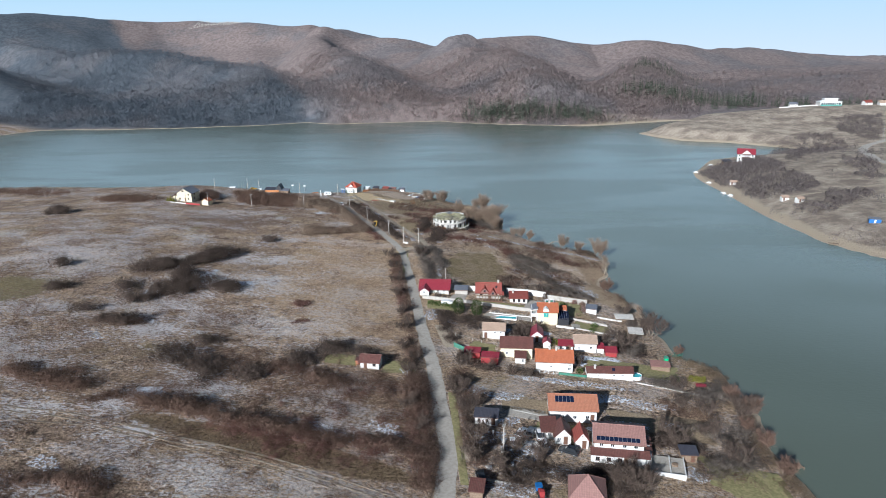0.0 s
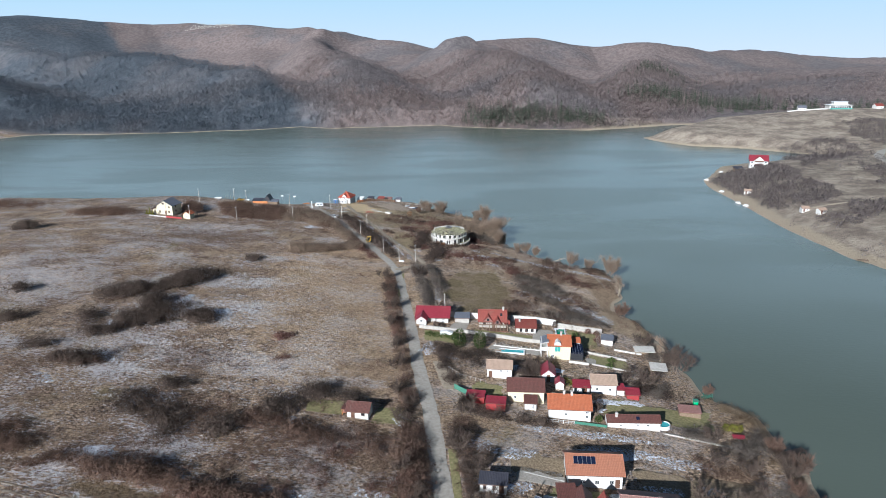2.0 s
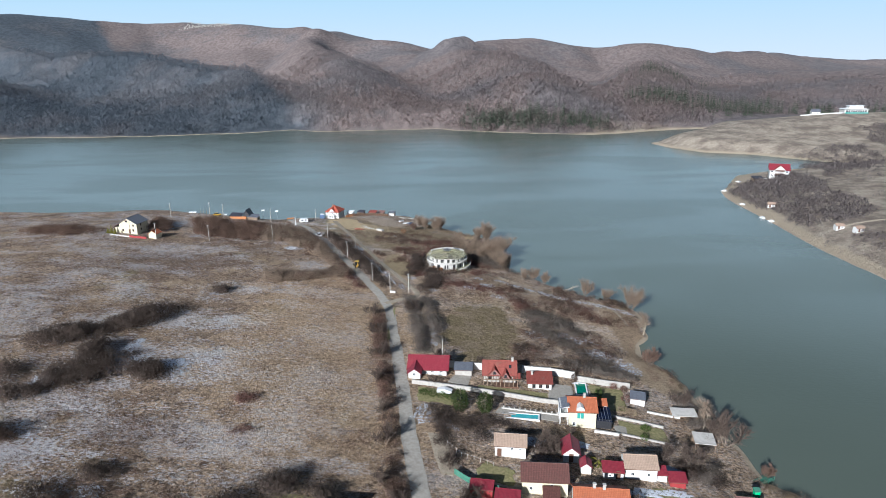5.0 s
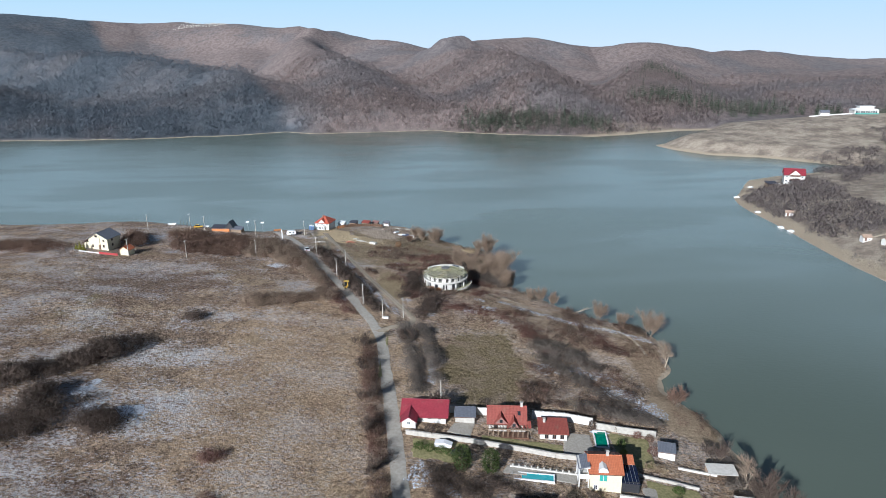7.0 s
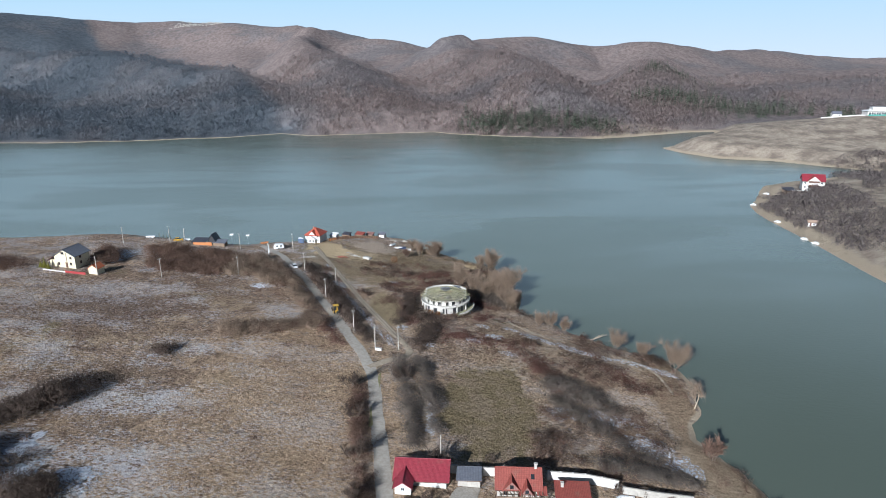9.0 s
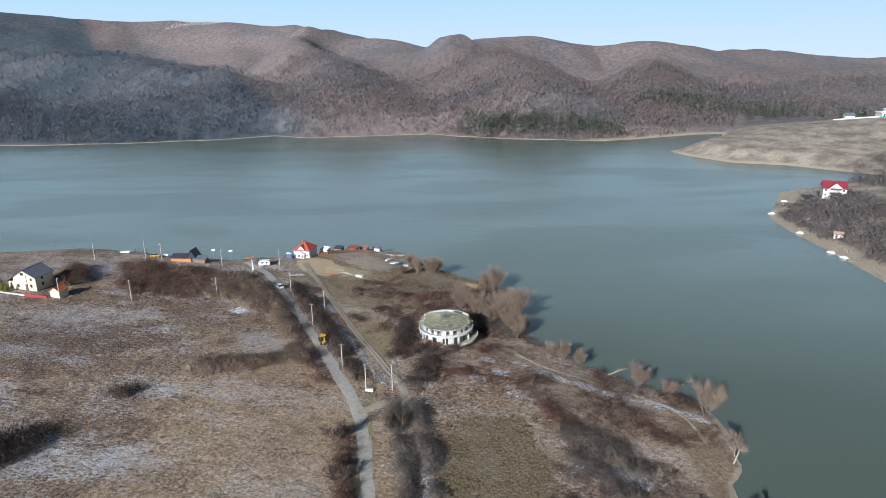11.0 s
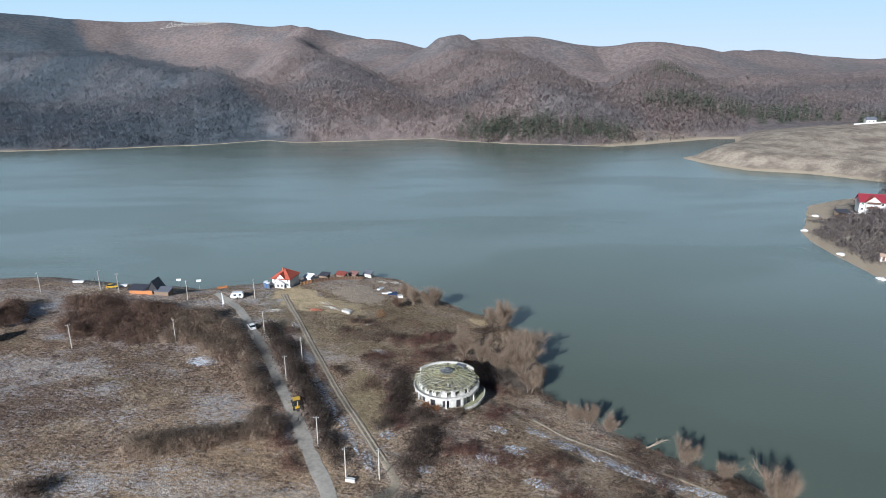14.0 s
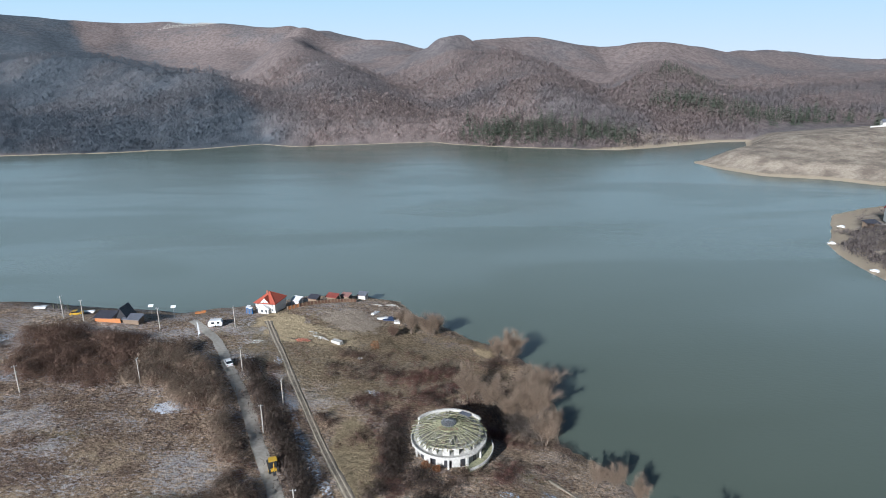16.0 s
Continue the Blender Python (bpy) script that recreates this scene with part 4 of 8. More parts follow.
for k in range(9):
    px = -4.4 + 1.15 * k
    part("porch_post", Solid().box(px - 0.09, px + 0.09, -2.4, -2.2, -0.9, 2.0), WOOD, ch)
part("porch_beam", Solid().box(-4.6, 5.0, -2.42, -2.2, 2.0, 2.2), WOOD, ch)
part("porch_floor", Solid().box(-4.7, 5.1, -2.6, 0.0, -0.9, 0.1), FRAME, ch)
for k in range(14):
    part("porch_slat", Solid().box(-4.5 + 0.7 * k, -4.38 + 0.7 * k, -2.5, 0.0, 2.2, 2.3), WOOD, ch)
bt = part("bay_roof", Solid().slab([(3.6, -1.3, 2.0), (5.6, -1.3, 2.0), (5.6, 0.6, 2.7), (3.6, 0.6, 2.7)], 0.14), RED, ch)
house("outbuilding", 17.9, 216.2, 6.2, 5.0, 1.7, 0.6, -3, WHITE, RED, "low outbuilding with a dull red roof and open front", "mono", [(-1.6, 0.3, 0.9, 1.2), (0.2, 0.3, 0.9, 1.2), (2.0, 0.3, 0.9, 1.2)], frames=FRAME, chimneys=[(-2.0, 3.8)], category="outbuilding")
patch("paved_yard", [(19.5, 210.8), (26.4, 211), (27.2, 219.5), (20.5, 220)], GRAVEL, "grey paved yard beside a pool", lift=0.1)
garden_wall("garden_wall", [(-7.3, 225.2), (-5, 225.2)], 2.0, 0.25, WHITE, "high white boundary wall")
garden_wall("garden_wall", [(0.2, 225.0), (3, 225.2)], 2.0, 0.25, WHITE, "high white boundary wall")
garden_wall("garden_wall", [(14.0, 225.0), (21.7, 224.8), (28.4, 223.4)], 2.1, 0.25, WHITE, "high white boundary wall behind the pool yard", post=0.35)
garden_wall("garden_wall", [(28.8, 222.2), (35, 221.6), (43.3, 221.6)], 1.6, 0.25, STONE_WALL, "grey-beige concrete boundary wall")
garden_wall("retaining_wall", [(-16.4, 214.6), (-8, 213.6), (-1.4, 212.8), (10, 210.8), (17.4, 209.2), (25.2, 208.6)], 1.1, 0.35, STONE_WALL, "long white retaining wall between two gardens")
patch("lawn", [(-14.5, 206.2), (-5, 204.5), (-2, 212.2), (-15, 213.6)], LAWN, "winter lawn behind a hedge", "lawn", ragged=1.0)
patch("lawn", [(1, 212.6), (19.5, 209.6), (20, 214.2), (1, 216.4)], LAWN, "strip of lawn before the chalet", "lawn")
patch("terrace_paving", [(5.2, 202.6), (21, 200.2), (21.6, 204.0), (6.2, 205.4)], GRAVEL, "pale paving round a pool", lift=0.08)


def pool(x, y, turn, l, w, rim, fill, label, drop=0.35):
    t = thing("swimming_pool", x, y, turn, label, "pool", "garden pools")
    r = Solid()
    for a in ((-l / 2 - 0.3, l / 2 + 0.3, -w / 2 - 0.3, -w / 2), (-l / 2 - 0.3, l / 2 + 0.3, w / 2, w / 2 + 0.3), (-l / 2 - 0.3, -l / 2, -w / 2, w / 2), (l / 2, l / 2 + 0.3, -w / 2, w / 2)):
        r.box(*a, -0.6, 0.28)
    part("rim", r, rim, t)
    part("water", Solid().box(-l / 2, l / 2, -w / 2, w / 2, -0.6, 0.28 - drop), fill, t)
    lad = Solid()
    for s in (-0.22, 0.22):
        lad.tube((-l / 2 + 0.1, s, -0.1), (-l / 2 - 0.05, s, 0.9), 0.03, 0.03, 5).tube((-l / 2 - 0.05, s, 0.9), (-l / 2 - 0.45, s, 0.3), 0.03, 0.03, 5)
    part("ladder", lad, STEEL, t)
    return t


pool(11.6, 201.6, -7, 8.6, 2.0, WHITEFRAME, TURQUOISE, "long narrow turquoise garden pool", 0.12)
pool(29.2, 217.6, -4, 2.6, 6.2, WHITEFRAME, GREENPOOL, "white-rimmed pool with dark green water", 0.15)
for k in range(11):
    solo("pillar", Solid().box(-0.13, 0.13, -0.13, 0.13, -0.3, 0.85).box(-0.18, 0.18, -0.18, 0.18, 0.853, 0.93), STONE_WALL, 7.6 + 1.32 * k, 204.7 - 0.14 * k, -7, "short white garden pillar along a terrace", "pillar", "pillars along the terrace")
garden_wall("low_wall", [(7.0, 204.9), (21.2, 203.3)], 0.35, 0.3, WHITE, "low white terrace wall with pillars on it")
bh = house("house", 26.2, 198.5, 6.4, 7.2, 4.4, 1.7, -3, CREAM, ORANGE, "tall cream house with an orange roof and teal shutters", windows=[(-2.0, 0.5, 0.8, 1.0)], chimneys=[(0.6, 3.6)], over=0.4, side_windows=[(3.0, 1.0, 0.9, 1.1, -1), (3.0, 3.4, 0.9, 1.1, -1)])
gd = part("gable_dormer", Solid().prism([(-1.6, 3.6), (0.4, 3.6), (0.4, 4.8), (0.1, 5.4), (-0.6, 5.7), (-1.3, 5.4), (-1.6, 4.8)], "y", -0.15, 2.4), WHITE, bh)
part("arched_window", Solid().box(-1.35, 0.15, -0.22, -0.15, 2.6, 4.4), TEAL, bh, "teal shuttered window")
part("shutter", Solid().box(-0.62, -0.56, -0.25, -0.22, 2.6, 4.4), WHITEFRAME, bh)
bal = part("balcony", Solid().box(-5.4, -3.2, 0.6, 5.0, 2.4, 2.6).box(-5.4, -3.2, 0.6, 5.0, 4.9, 5.05), WHITE, bh)
for px in (-5.3, -3.4):
    for py in (0.7, 2.8, 4.9):
        part("column", Solid().tube((px, py, -1.2), (px, py, 4.9), 0.13, 0.13, 8), WHITE, bal)
part("balcony_roof", Solid().slab([(-5.6, 0.4, 4.9), (-3.2, 0.4, 5.6), (-3.2, 5.2, 5.6), (-5.6, 5.2, 4.9)], 0.12), SLATE, bh)
part("railing", Solid().box(-5.4, -5.35, 0.6, 5.0, 2.6, 3.5).box(-5.4, -3.2, 0.58, 0.62, 2.6, 3.5), WHITEFRAME, bal)
part("conservatory_frame", Solid().box(3.2, 7.0, 0.6, 0.75, -1.0, 2.0).box(6.9, 7.05, 0.6, 5.6, -1.0, 2.0), DARK, bh)
part("conservatory_roof", Solid().slab([(3.2, 0.4, 2.0), (7.2, 0.4, 1.7), (7.2, 5.8, 2.4), (3.2, 5.8, 3.0)], 0.1), SOLAR, bh, "dark glass conservatory roof")
for k in range(5):
    part("glazing_bar", Solid().slab([(3.2 + 0.8 * k, 0.4, 2.06 - 0.06 * k), (3.28 + 0.8 * k, 0.4, 2.06 - 0.06 * k), (3.28 + 0.8 * k, 5.8, 3.06 - 0.12 * k), (3.2 + 0.8 * k, 5.8, 3.06 - 0.12 * k)], 0.06), STEEL, bh)
part("rear_roof", Solid().slab([(4.6, 5.4, 3.0), (6.8, 5.4, 3.0), (6.8, 7.6, 3.9), (4.6, 7.6, 3.9)], 0.14), ORANGE, bh)
part("rear_wall", Solid().box(4.8, 6.6, 5.8, 7.4, -1.0, 3.0), WHITE, bh)
garden_wall("retaining_wall", [(28.8, 196.8), (34.6, 196.2)], 0.7, 0.3, WHITE, "low white retaining wall below the conservatory")
garden_wall("retaining_wall", [(34.8, 204.6), (41, 203.6), (47, 202.4)], 0.6, 0.3, STONE_WALL, "low stone garden wall")
garden_wall("retaining_wall", [(35.5, 196.8), (47.5, 194.9)], 0.4, 0.3, STONE_WALL, "low stone garden wall along a lawn")
garden_wall("low_wall", [(44.8, 209.4), (53, 208.2)], 0.5, 0.3, WHITE, "low white garden wall near the shore")
patch("lawn", [(35.5, 197.2), (47, 195.4), (47, 202), (36, 203.8)], LAWN, "garden lawn near the shore", "lawn")
patch("lawn", [(31.5, 208.5), (40, 208), (41, 220.6), (31.5, 221)], LAWN, "garden lawn before a grey wall", "lawn")
patch("terrace_paving", [(34.2, 197.0), (37.2, 196.8), (37.4, 201), (34.4, 201)], GRAVEL, "pale paved corner")
house("shed", 43.2, 212.8, 3.6, 3.2, 1.7, 0.3, -14, WHITE, SLATE, "white shed with a pale grey roof", "mono", category="shed", group="sheds", over=0.2)
for sx, sy, sw, sd, st in ((53.4, 205.8, 6.2, 3.6, -3), (54.2, 193.6, 4.8, 4.6, -8)):
    bo = thing("boathouse", sx, sy, st, "flat-roofed boathouse on posts by the water", "boathouse", "sheds")
    part("roof", Solid().slab([(-sw / 2, 0, 2.3), (sw / 2, 0, 2.2), (sw / 2, sd, 2.5), (-sw / 2, sd, 2.6)], 0.16), CONCRETE, bo, "pale frosted flat roof")
    for px in (-sw / 2 + 0.2, sw / 2 - 0.2):
        for py in (0.2, sd - 0.2):
            part("post", Solid().box(px - 0.09, px + 0.09, py - 0.09, py + 0.09, -1.5, 2.2), WOOD, bo)
    part("wall", Solid().box(-sw / 2 + 0.3, sw / 2 - 0.3, sd - 0.4, sd - 0.25, -1.2, 2.25), WOOD, bo)

house("house", 7.8, 184.3, 6.8, 5.0, 2.9, 1.3, -5, WHITE, BEIGE, "white house with a beige tile roof", windows=[(0.4, 1.9, 0.6, 0.6), (2.2, 1.9, 0.6, 0.6)], doors=[-2.4], over=0.3)
house("barn", 21.2, 184.0, 3.4, 5.0, 2.3, 1.4, -4, WHITE, CRIMSON, "small white barn with a crimson metal roof", "gable", [], [0.0], category="barn", group="sheds", over=0.4)
house("shed", 23.8, 180.2, 2.2, 2.6, 1.7, 0.8, -4, WHITE, CRIMSON, "little white shed with a crimson roof", "gable", category="shed", group="sheds", over=0.25)
house("shed", 29.4, 179.0, 4.2, 2.6, 1.7, 0.6, -5, WHITE, CRIMSON, "low white shed with a crimson roof", "mono", [(-0.8, 0.6, 0.6, 0.6)], [1.0], category="shed", group="sheds", over=0.25)
house("house", 35.4, 179.5, 6.6, 5.4, 2.9, 1.4, -3, WHITE, BEIGE, "white house with a pale beige roof", windows=[(-1.8, 1.0, 0.7, 0.8), (1.6, 1.0, 0.7, 0.8)], over=0.35)
house("annex", 40.0, 179.8, 2.0, 2.2, 1.6, 0.6, -3, WHITE, CRIMSON, "tiny annex with a crimson roof", "mono", category="annex", over=0.15)
house("hut", 43.0, 178.4, 3.2, 2.2, 1.4, 0.6, -4, REDWALL, CRIMSON, "small red wooden hut with a red roof", "mono", category="hut", group="sheds", over=0.3)
house("house", 14.0, 172.2, 9.2, 6.2, 3.3, 1.9, -3, CREAM, BROWN, "pale yellow house with a long dark brown roof", windows=[(-2.8, 1.1, 0.7, 0.8), (1.4, 2.0, 0.6, 0.5)], over=0.35)
house("shed", 14.9, 168.6, 2.9, 2.4, 1.9, 0.7, -4, WHITE, BROWN, "small white shed with a dark brown roof", "mono", [(0.7, 0.5, 0.6, 1.0)], category="shed", group="sheds", over=0.3)
house("house", 24.2, 165.3, 10.2, 7.0, 3.0, 1.9, -4, WHITE, ORANGE, "long white house with a bright orange tile roof", windows=[(-0.9, 1.2, 0.6, 0.6), (4.2, 0.6, 0.8, 0.8), (4.2, 1.9, 0.8, 0.5)], chimneys=[(-1.3, 3.6), (0.6, 3.4)], over=0.4)
picket_fence("garden_fence", [(18.6, 163.6), (25.0, 163.2)], 0.9, WHITEFRAME, "white railing before the orange-roofed house", 1.2)
picket_fence("garden_fence", [(25.3, 163.4), (32.8, 162.6)], 0.8, GREENMESH, "low green mesh fence", 1.9, GREENMESH)
house("shed", 1.0, 170.2, 4.6, 2.4, 1.7, 0.4, -8, REDWALL, CRIMSON, "red metal shed with a crimson roof", "mono", category="shed", group="sheds", over=0.15)
house("shed", 6.0, 167.2, 4.9, 2.6, 1.9, 0.4, -8, REDWALL, CRIMSON, "bright red metal shed with a crimson roof", "mono", category="shed", group="sheds", over=0.15)
picket_fence("garden_fence", [(-4.4, 176.8), (-1.6, 174.3), (3, 172.6), (8.6, 171.0)], 1.5, GREENMESH, "dark green mesh fence along a garden", 1.6, GREENMESH)
picket_fence("garden_fence", [(-6.2, 187.4), (-3, 183.4), (4, 180.6)], 1.1, CONCRETE, "row of pale concrete fence posts", 1.5, None, rails=1)
lb = house("house", 39.4, 163.0, 12.6, 3.4, 1.9, 0.9, -1, WHITE, BROWN, "long low white house with a dark brown roof", windows=[(-3.2, 0.6, 0.6, 0.6), (1.0, 0.9, 0.7, 0.5), (3.4, 0.9, 0.7, 0.5)], chimneys=[(-4.1, 1.2)], over=0.25)
part("skylight", Solid().slab([(0.6, 0.35, 2.42), (1.4, 0.35, 2.42), (1.4, 1.1, 2.8), (0.6, 1.1, 2.8)], 0.08), SOLAR, lb)
rp = thing("round_pool", 46.9, 165.0, 0, "round white above-ground pool with turquoise water", "pool", "garden pools")
ring = Solid()
for k in range(20):
    a0, a1 = 2 * math.pi * k / 20, 2 * math.pi * (k + 1) / 20
    ring.prism([(1.85 * math.cos(a0), 1.55 * math.sin(a0)), (1.85 * math.cos(a1), 1.55 * math.sin(a1)), (1.7 * math.cos(a1), 1.4 * math.sin(a1)), (1.7 * math.cos(a0), 1.4 * math.sin(a0))], "z", -0.6, 1.0)
part("wall", ring, WHITEFRAME, rp)
part("water", Solid().prism([(1.7 * math.cos(k * math.pi / 10), 1.4 * math.sin(k * math.pi / 10)) for k in range(20)], "z", -0.5, 0.82), TURQUOISE, rp)
house("shed", 55.9, 171.7, 5.2, 2.8, 1.3, 0.3, -8, WOOD, MAUVE, "low brown shed with a flat dull red roof", "mono", category="shed", group="sheds", over=0.2)
ki = thing("kiosk", 59.2, 177.6, 0, "small green cabin by the water", "cabin", "sheds")
part("body", Solid().box(-0.55, 0.55, -0.5, 0.5, -0.4, 1.9), plain("bright_green_paint", (0.02, 0.42, 0.16), (0.04, 0.5, 0.2), 0.5), ki)
part("roof", Solid().slab([(-0.7, -0.65, 1.95), (0.7, -0.65, 1.95), (0.7, 0.65, 2.2), (-0.7, 0.65, 2.2)], 0.08), GREENMESH, ki)
be = thing("garden_shelter", 64.2, 161.9, -6, "low bench shelter with a crimson cover", "shelter")
part("cover", Solid().slab([(-1.4, -0.6, 1.2), (1.4, -0.6, 1.2), (1.4, 0.6, 1.5), (-1.4, 0.6, 1.5)], 0.06), CRIMSON, be)
for px in (-1.3, 1.3):
    for py in (-0.5, 0.5):
        part("post", Solid().box(px - 0.05, px + 0.05, py - 0.05, py + 0.05, -0.4, 1.25), WOOD, be)
garden_wall("low_wall", [(46.5, 161.8), (54, 160.4), (61, 158.6), (67, 156.8)], 0.3, 0.3, STONE_WALL, "low pale wall running down to the shore")
for pts, lab, m in (([(61.6, 183.4), (66.6, 186.4)], "green-railed fishing pier on the shore", GREENMESH), ([(73.6, 158.6), (79.6, 161.0)], "small weathered wooden boat pier", WOOD), ([(71.6, 128.4), (76.4, 129.6)], "dark wooden landing stage", WOOD)):
    (ax, ay), (bx, by) = pts
    pr = thing("pier", ax, ay, math.degrees(math.atan2(by - ay, bx - ax)), lab, "pier", "piers", z=WATER)
    L = math.hypot(bx - ax, by - ay)
    for k in range(int(L / 0.4)):
        part("plank", Solid().box(0.4 * k, 0.4 * k + 0.36, -0.8, 0.8, 0.55, 0.62), m, pr)
    for k in range(4):
        for s in (-0.75, 0.75):
            part("post", Solid().tube((L * k / 3.2 + 0.1, s, -2.0), (L * k / 3.2 + 0.1, s, 1.3 if m is GREENMESH else 0.8), 0.07, 0.07, 6), m, pr)
    if m is GREENMESH:
        for s in (-0.75, 0.75):
            part("rail", Solid().tube((0, s, 1.25), (L, s, 1.25), 0.04, 0.04, 5), m, pr)
lh = house("hut", -27.2, 159.3, 5.2, 3.8, 2.1, 1.2, -7, WHITE, BROWN, "white garden hut with a dark brown roof beside the road", windows=[(1.3, 0.8, 0.9, 0.8)], doors=[-1.2], frames=FRAME, category="hut", over=0.45)
part("porch", Solid().slab([(-4.2, 0.4, 2.0), (-2.5, 0.4, 2.1), (-2.5, 3.4, 2.1), (-4.2, 3.4, 2.0)], 0.1), BROWN, lh)
for py in (0.6, 3.2):
    part("porch_post", Solid().box(-4.1, -3.95, py - 0.07, py + 0.07, -0.5, 1.95), ORANGEWOOD, lh)
part("brick_stove", Solid().box(-4.2, -3.5, 1.6, 2.6, -0.5, 1.4), BRICK, lh)
patch("lawn", [(-41, 161.5), (-31, 160.5), (-30, 166.5), (-40.5, 167.6)], LAWN, "green garden plot beside a hut", "lawn")
patch("lawn", [(-24, 157.5), (-13.8, 158), (-16.5, 165.5), (-23, 165)], LAWN, "green garden plot behind a hedge", "lawn")
picket_fence("garden_fence", [(-41, 160), (-30, 158), (-18, 156), (-12.5, 157.6)], 1.2, WOOD, "thin wooden fence round the hut's garden", 2.4)

patch("grass_plot", [(-1, 175.5), (8, 173.8), (9, 180), (2, 183)], LAWN, "rough grass plot inside a fence", "lawn", ragged=1.5)
patch("grass_plot", [(33, 168.5), (60, 165), (62, 175), (36, 178)], LAWN, "long grass garden reaching to the shore", "lawn", ragged=2.5)
patch("grass_plot", [(34, 137), (60, 134.5), (62, 145), (35, 147.5)], MEADOW, "brown mown garden plot", "lawn", ragged=3.0)
patch("grass_plot", [(8, 143), (20, 141.5), (22, 149), (8, 151)], MEADOW, "brown mown garden plot beside a house", "lawn", ragged=2.5)
patch("grass_plot", [(14, 134.5), (22, 134), (30, 137.5), (16, 138.6)], LAWN, "green grass behind the cottages", "lawn", ragged=1.5)
patch("grass_plot", [(52, 116), (68, 112), (68, 126), (52, 130)], LAWN, "green shore garden", "lawn", ragged=3.0)
patch("verge", [(-1.6, 112), (0.2, 112), (-3.4, 150), (-5.4, 150)], LAWN, "grassy verge along the road", "verge", ragged=0.6)
patch("verge", [(-26.0, 240), (-24.2, 240.6), (-26.2, 268), (-27.6, 262)], LAWN, "grassy verge along the road", "verge", ragged=0.4)

# ---- scrub, grass and woods ----
RNG = np.random.default_rng(7)


def blades(rng, stems, twigs, tall, wide, thick):
    """One bare bush of upright stems and side twigs: triangles as an array of n x 3 x 3."""
    out = []
    for _ in range(stems):
        a, lean = rng.uniform(0, 2 * np.pi), rng.uniform(0.05, 1.0)
        root = np.array([np.cos(a), np.sin(a), 0]) * rng.uniform(0, 0.35) * wide
        tip = np.array([np.cos(a) * lean * wide, np.sin(a) * lean * wide, tall * rng.uniform(0.65, 1.0) * (1 - 0.35 * lean * lean)])
        side = np.array([-np.sin(a), np.cos(a), 0]) if rng.random() < 0.6 else np.array([np.cos(a), np.sin(a), 0])
        out.append([root - side * thick, root + side * thick, tip])
        for _ in range(twigs):
            u = rng.uniform(0.25, 0.95)
            p = root + (tip - root) * u
            d = rng.normal(size=3) * [0.5, 0.5, 0.35] + (tip - root) / np.linalg.norm(tip - root) * 0.55 + [0, 0, 0.15]
            q = p + d / np.linalg.norm(d) * tall * rng.uniform(0.18, 0.42)
            s = rng.normal(size=3)
            s = np.cross(s, q - p)
            s /= np.linalg.norm(s)
            out.append([p - s * thick * 0.75, p + s * thick * 0.75, q])
    return np.array(out)


def thicket(rng, n, wide, thick, heart=0, rise=0.55, reach=(0.10, 0.22), lobes=4, size=0.042):
    """A bare bush of several rounded lobes: a dense heart under a haze of short twigs."""
    out, mids = [], []
    for k in range(lobes):
        a, r = 2 * np.pi * (k + rng.uniform(-0.3, 0.3)) / lobes, (0.0 if k == 0 else rng.uniform(0.3, 0.62)) * wide
        mids.append((np.cos(a) * r, np.sin(a) * r, rng.uniform(0.45, 0.6) * wide, rng.uniform(0.65, 1.0)))
    for k in range(heart):
        mx, my, w, top = mids[k % lobes]
        a, f, z = rng.uniform(0, 2 * np.pi), rng.uniform(0, 0.75), rng.uniform(0.08, 0.62) * top
        d = rng.normal(size=(3, 3)) * size * [1, 1, 1.3]
        out.append(list(np.array([mx + np.cos(a) * f * w, my + np.sin(a) * f * w, z]) + d))
    for k in range(n):
        mx, my, w, top = mids[rng.integers(0, lobes)]
        a, f, g = rng.uniform(0, 2 * np.pi), np.sqrt(rng.uniform(0.02, 1)), rng.uniform(0.1, 1) ** 0.6
        p = np.array([mx + np.cos(a) * f * w, my + np.sin(a) * f * w, 0.85 * g * top * np.sqrt(1 - 0.8 * f * f)])
        d = np.array([np.cos(a) * f * 0.6, np.sin(a) * f * 0.6, rise]) + rng.normal(size=3) * 0.5
        d /= np.linalg.norm(d)
        q = p + d * rng.uniform(*reach)
        c = np.cross(rng.normal(size=3), d)
        c *= thick / np.linalg.norm(c)
        out.append([p - c, p + c, q])
    return np.array(out)


def crown_of(rng, n, wide, low, leaf):
    """A far tree's crown: clumps of twigs round an uneven dome on a short stem."""
    out = [[[-0.03, 0, 0], [0.03, 0, 0], [0, 0, low + 0.2]]]
    for _ in range(n):
        a, f = rng.uniform(0, 2 * np.pi), rng.uniform(0, 1)
        r = wide * np.sqrt(max(0.02, 1 - f * f)) * rng.uniform(0.5, 1.05)
        p = np.array([np.cos(a) * r, np.sin(a) * r, low + (0.92 - low) * f])
        out.append(list(p + rng.normal(size=(3, 3)) * leaf * [1, 1, 1.8]))
    return np.array(out)


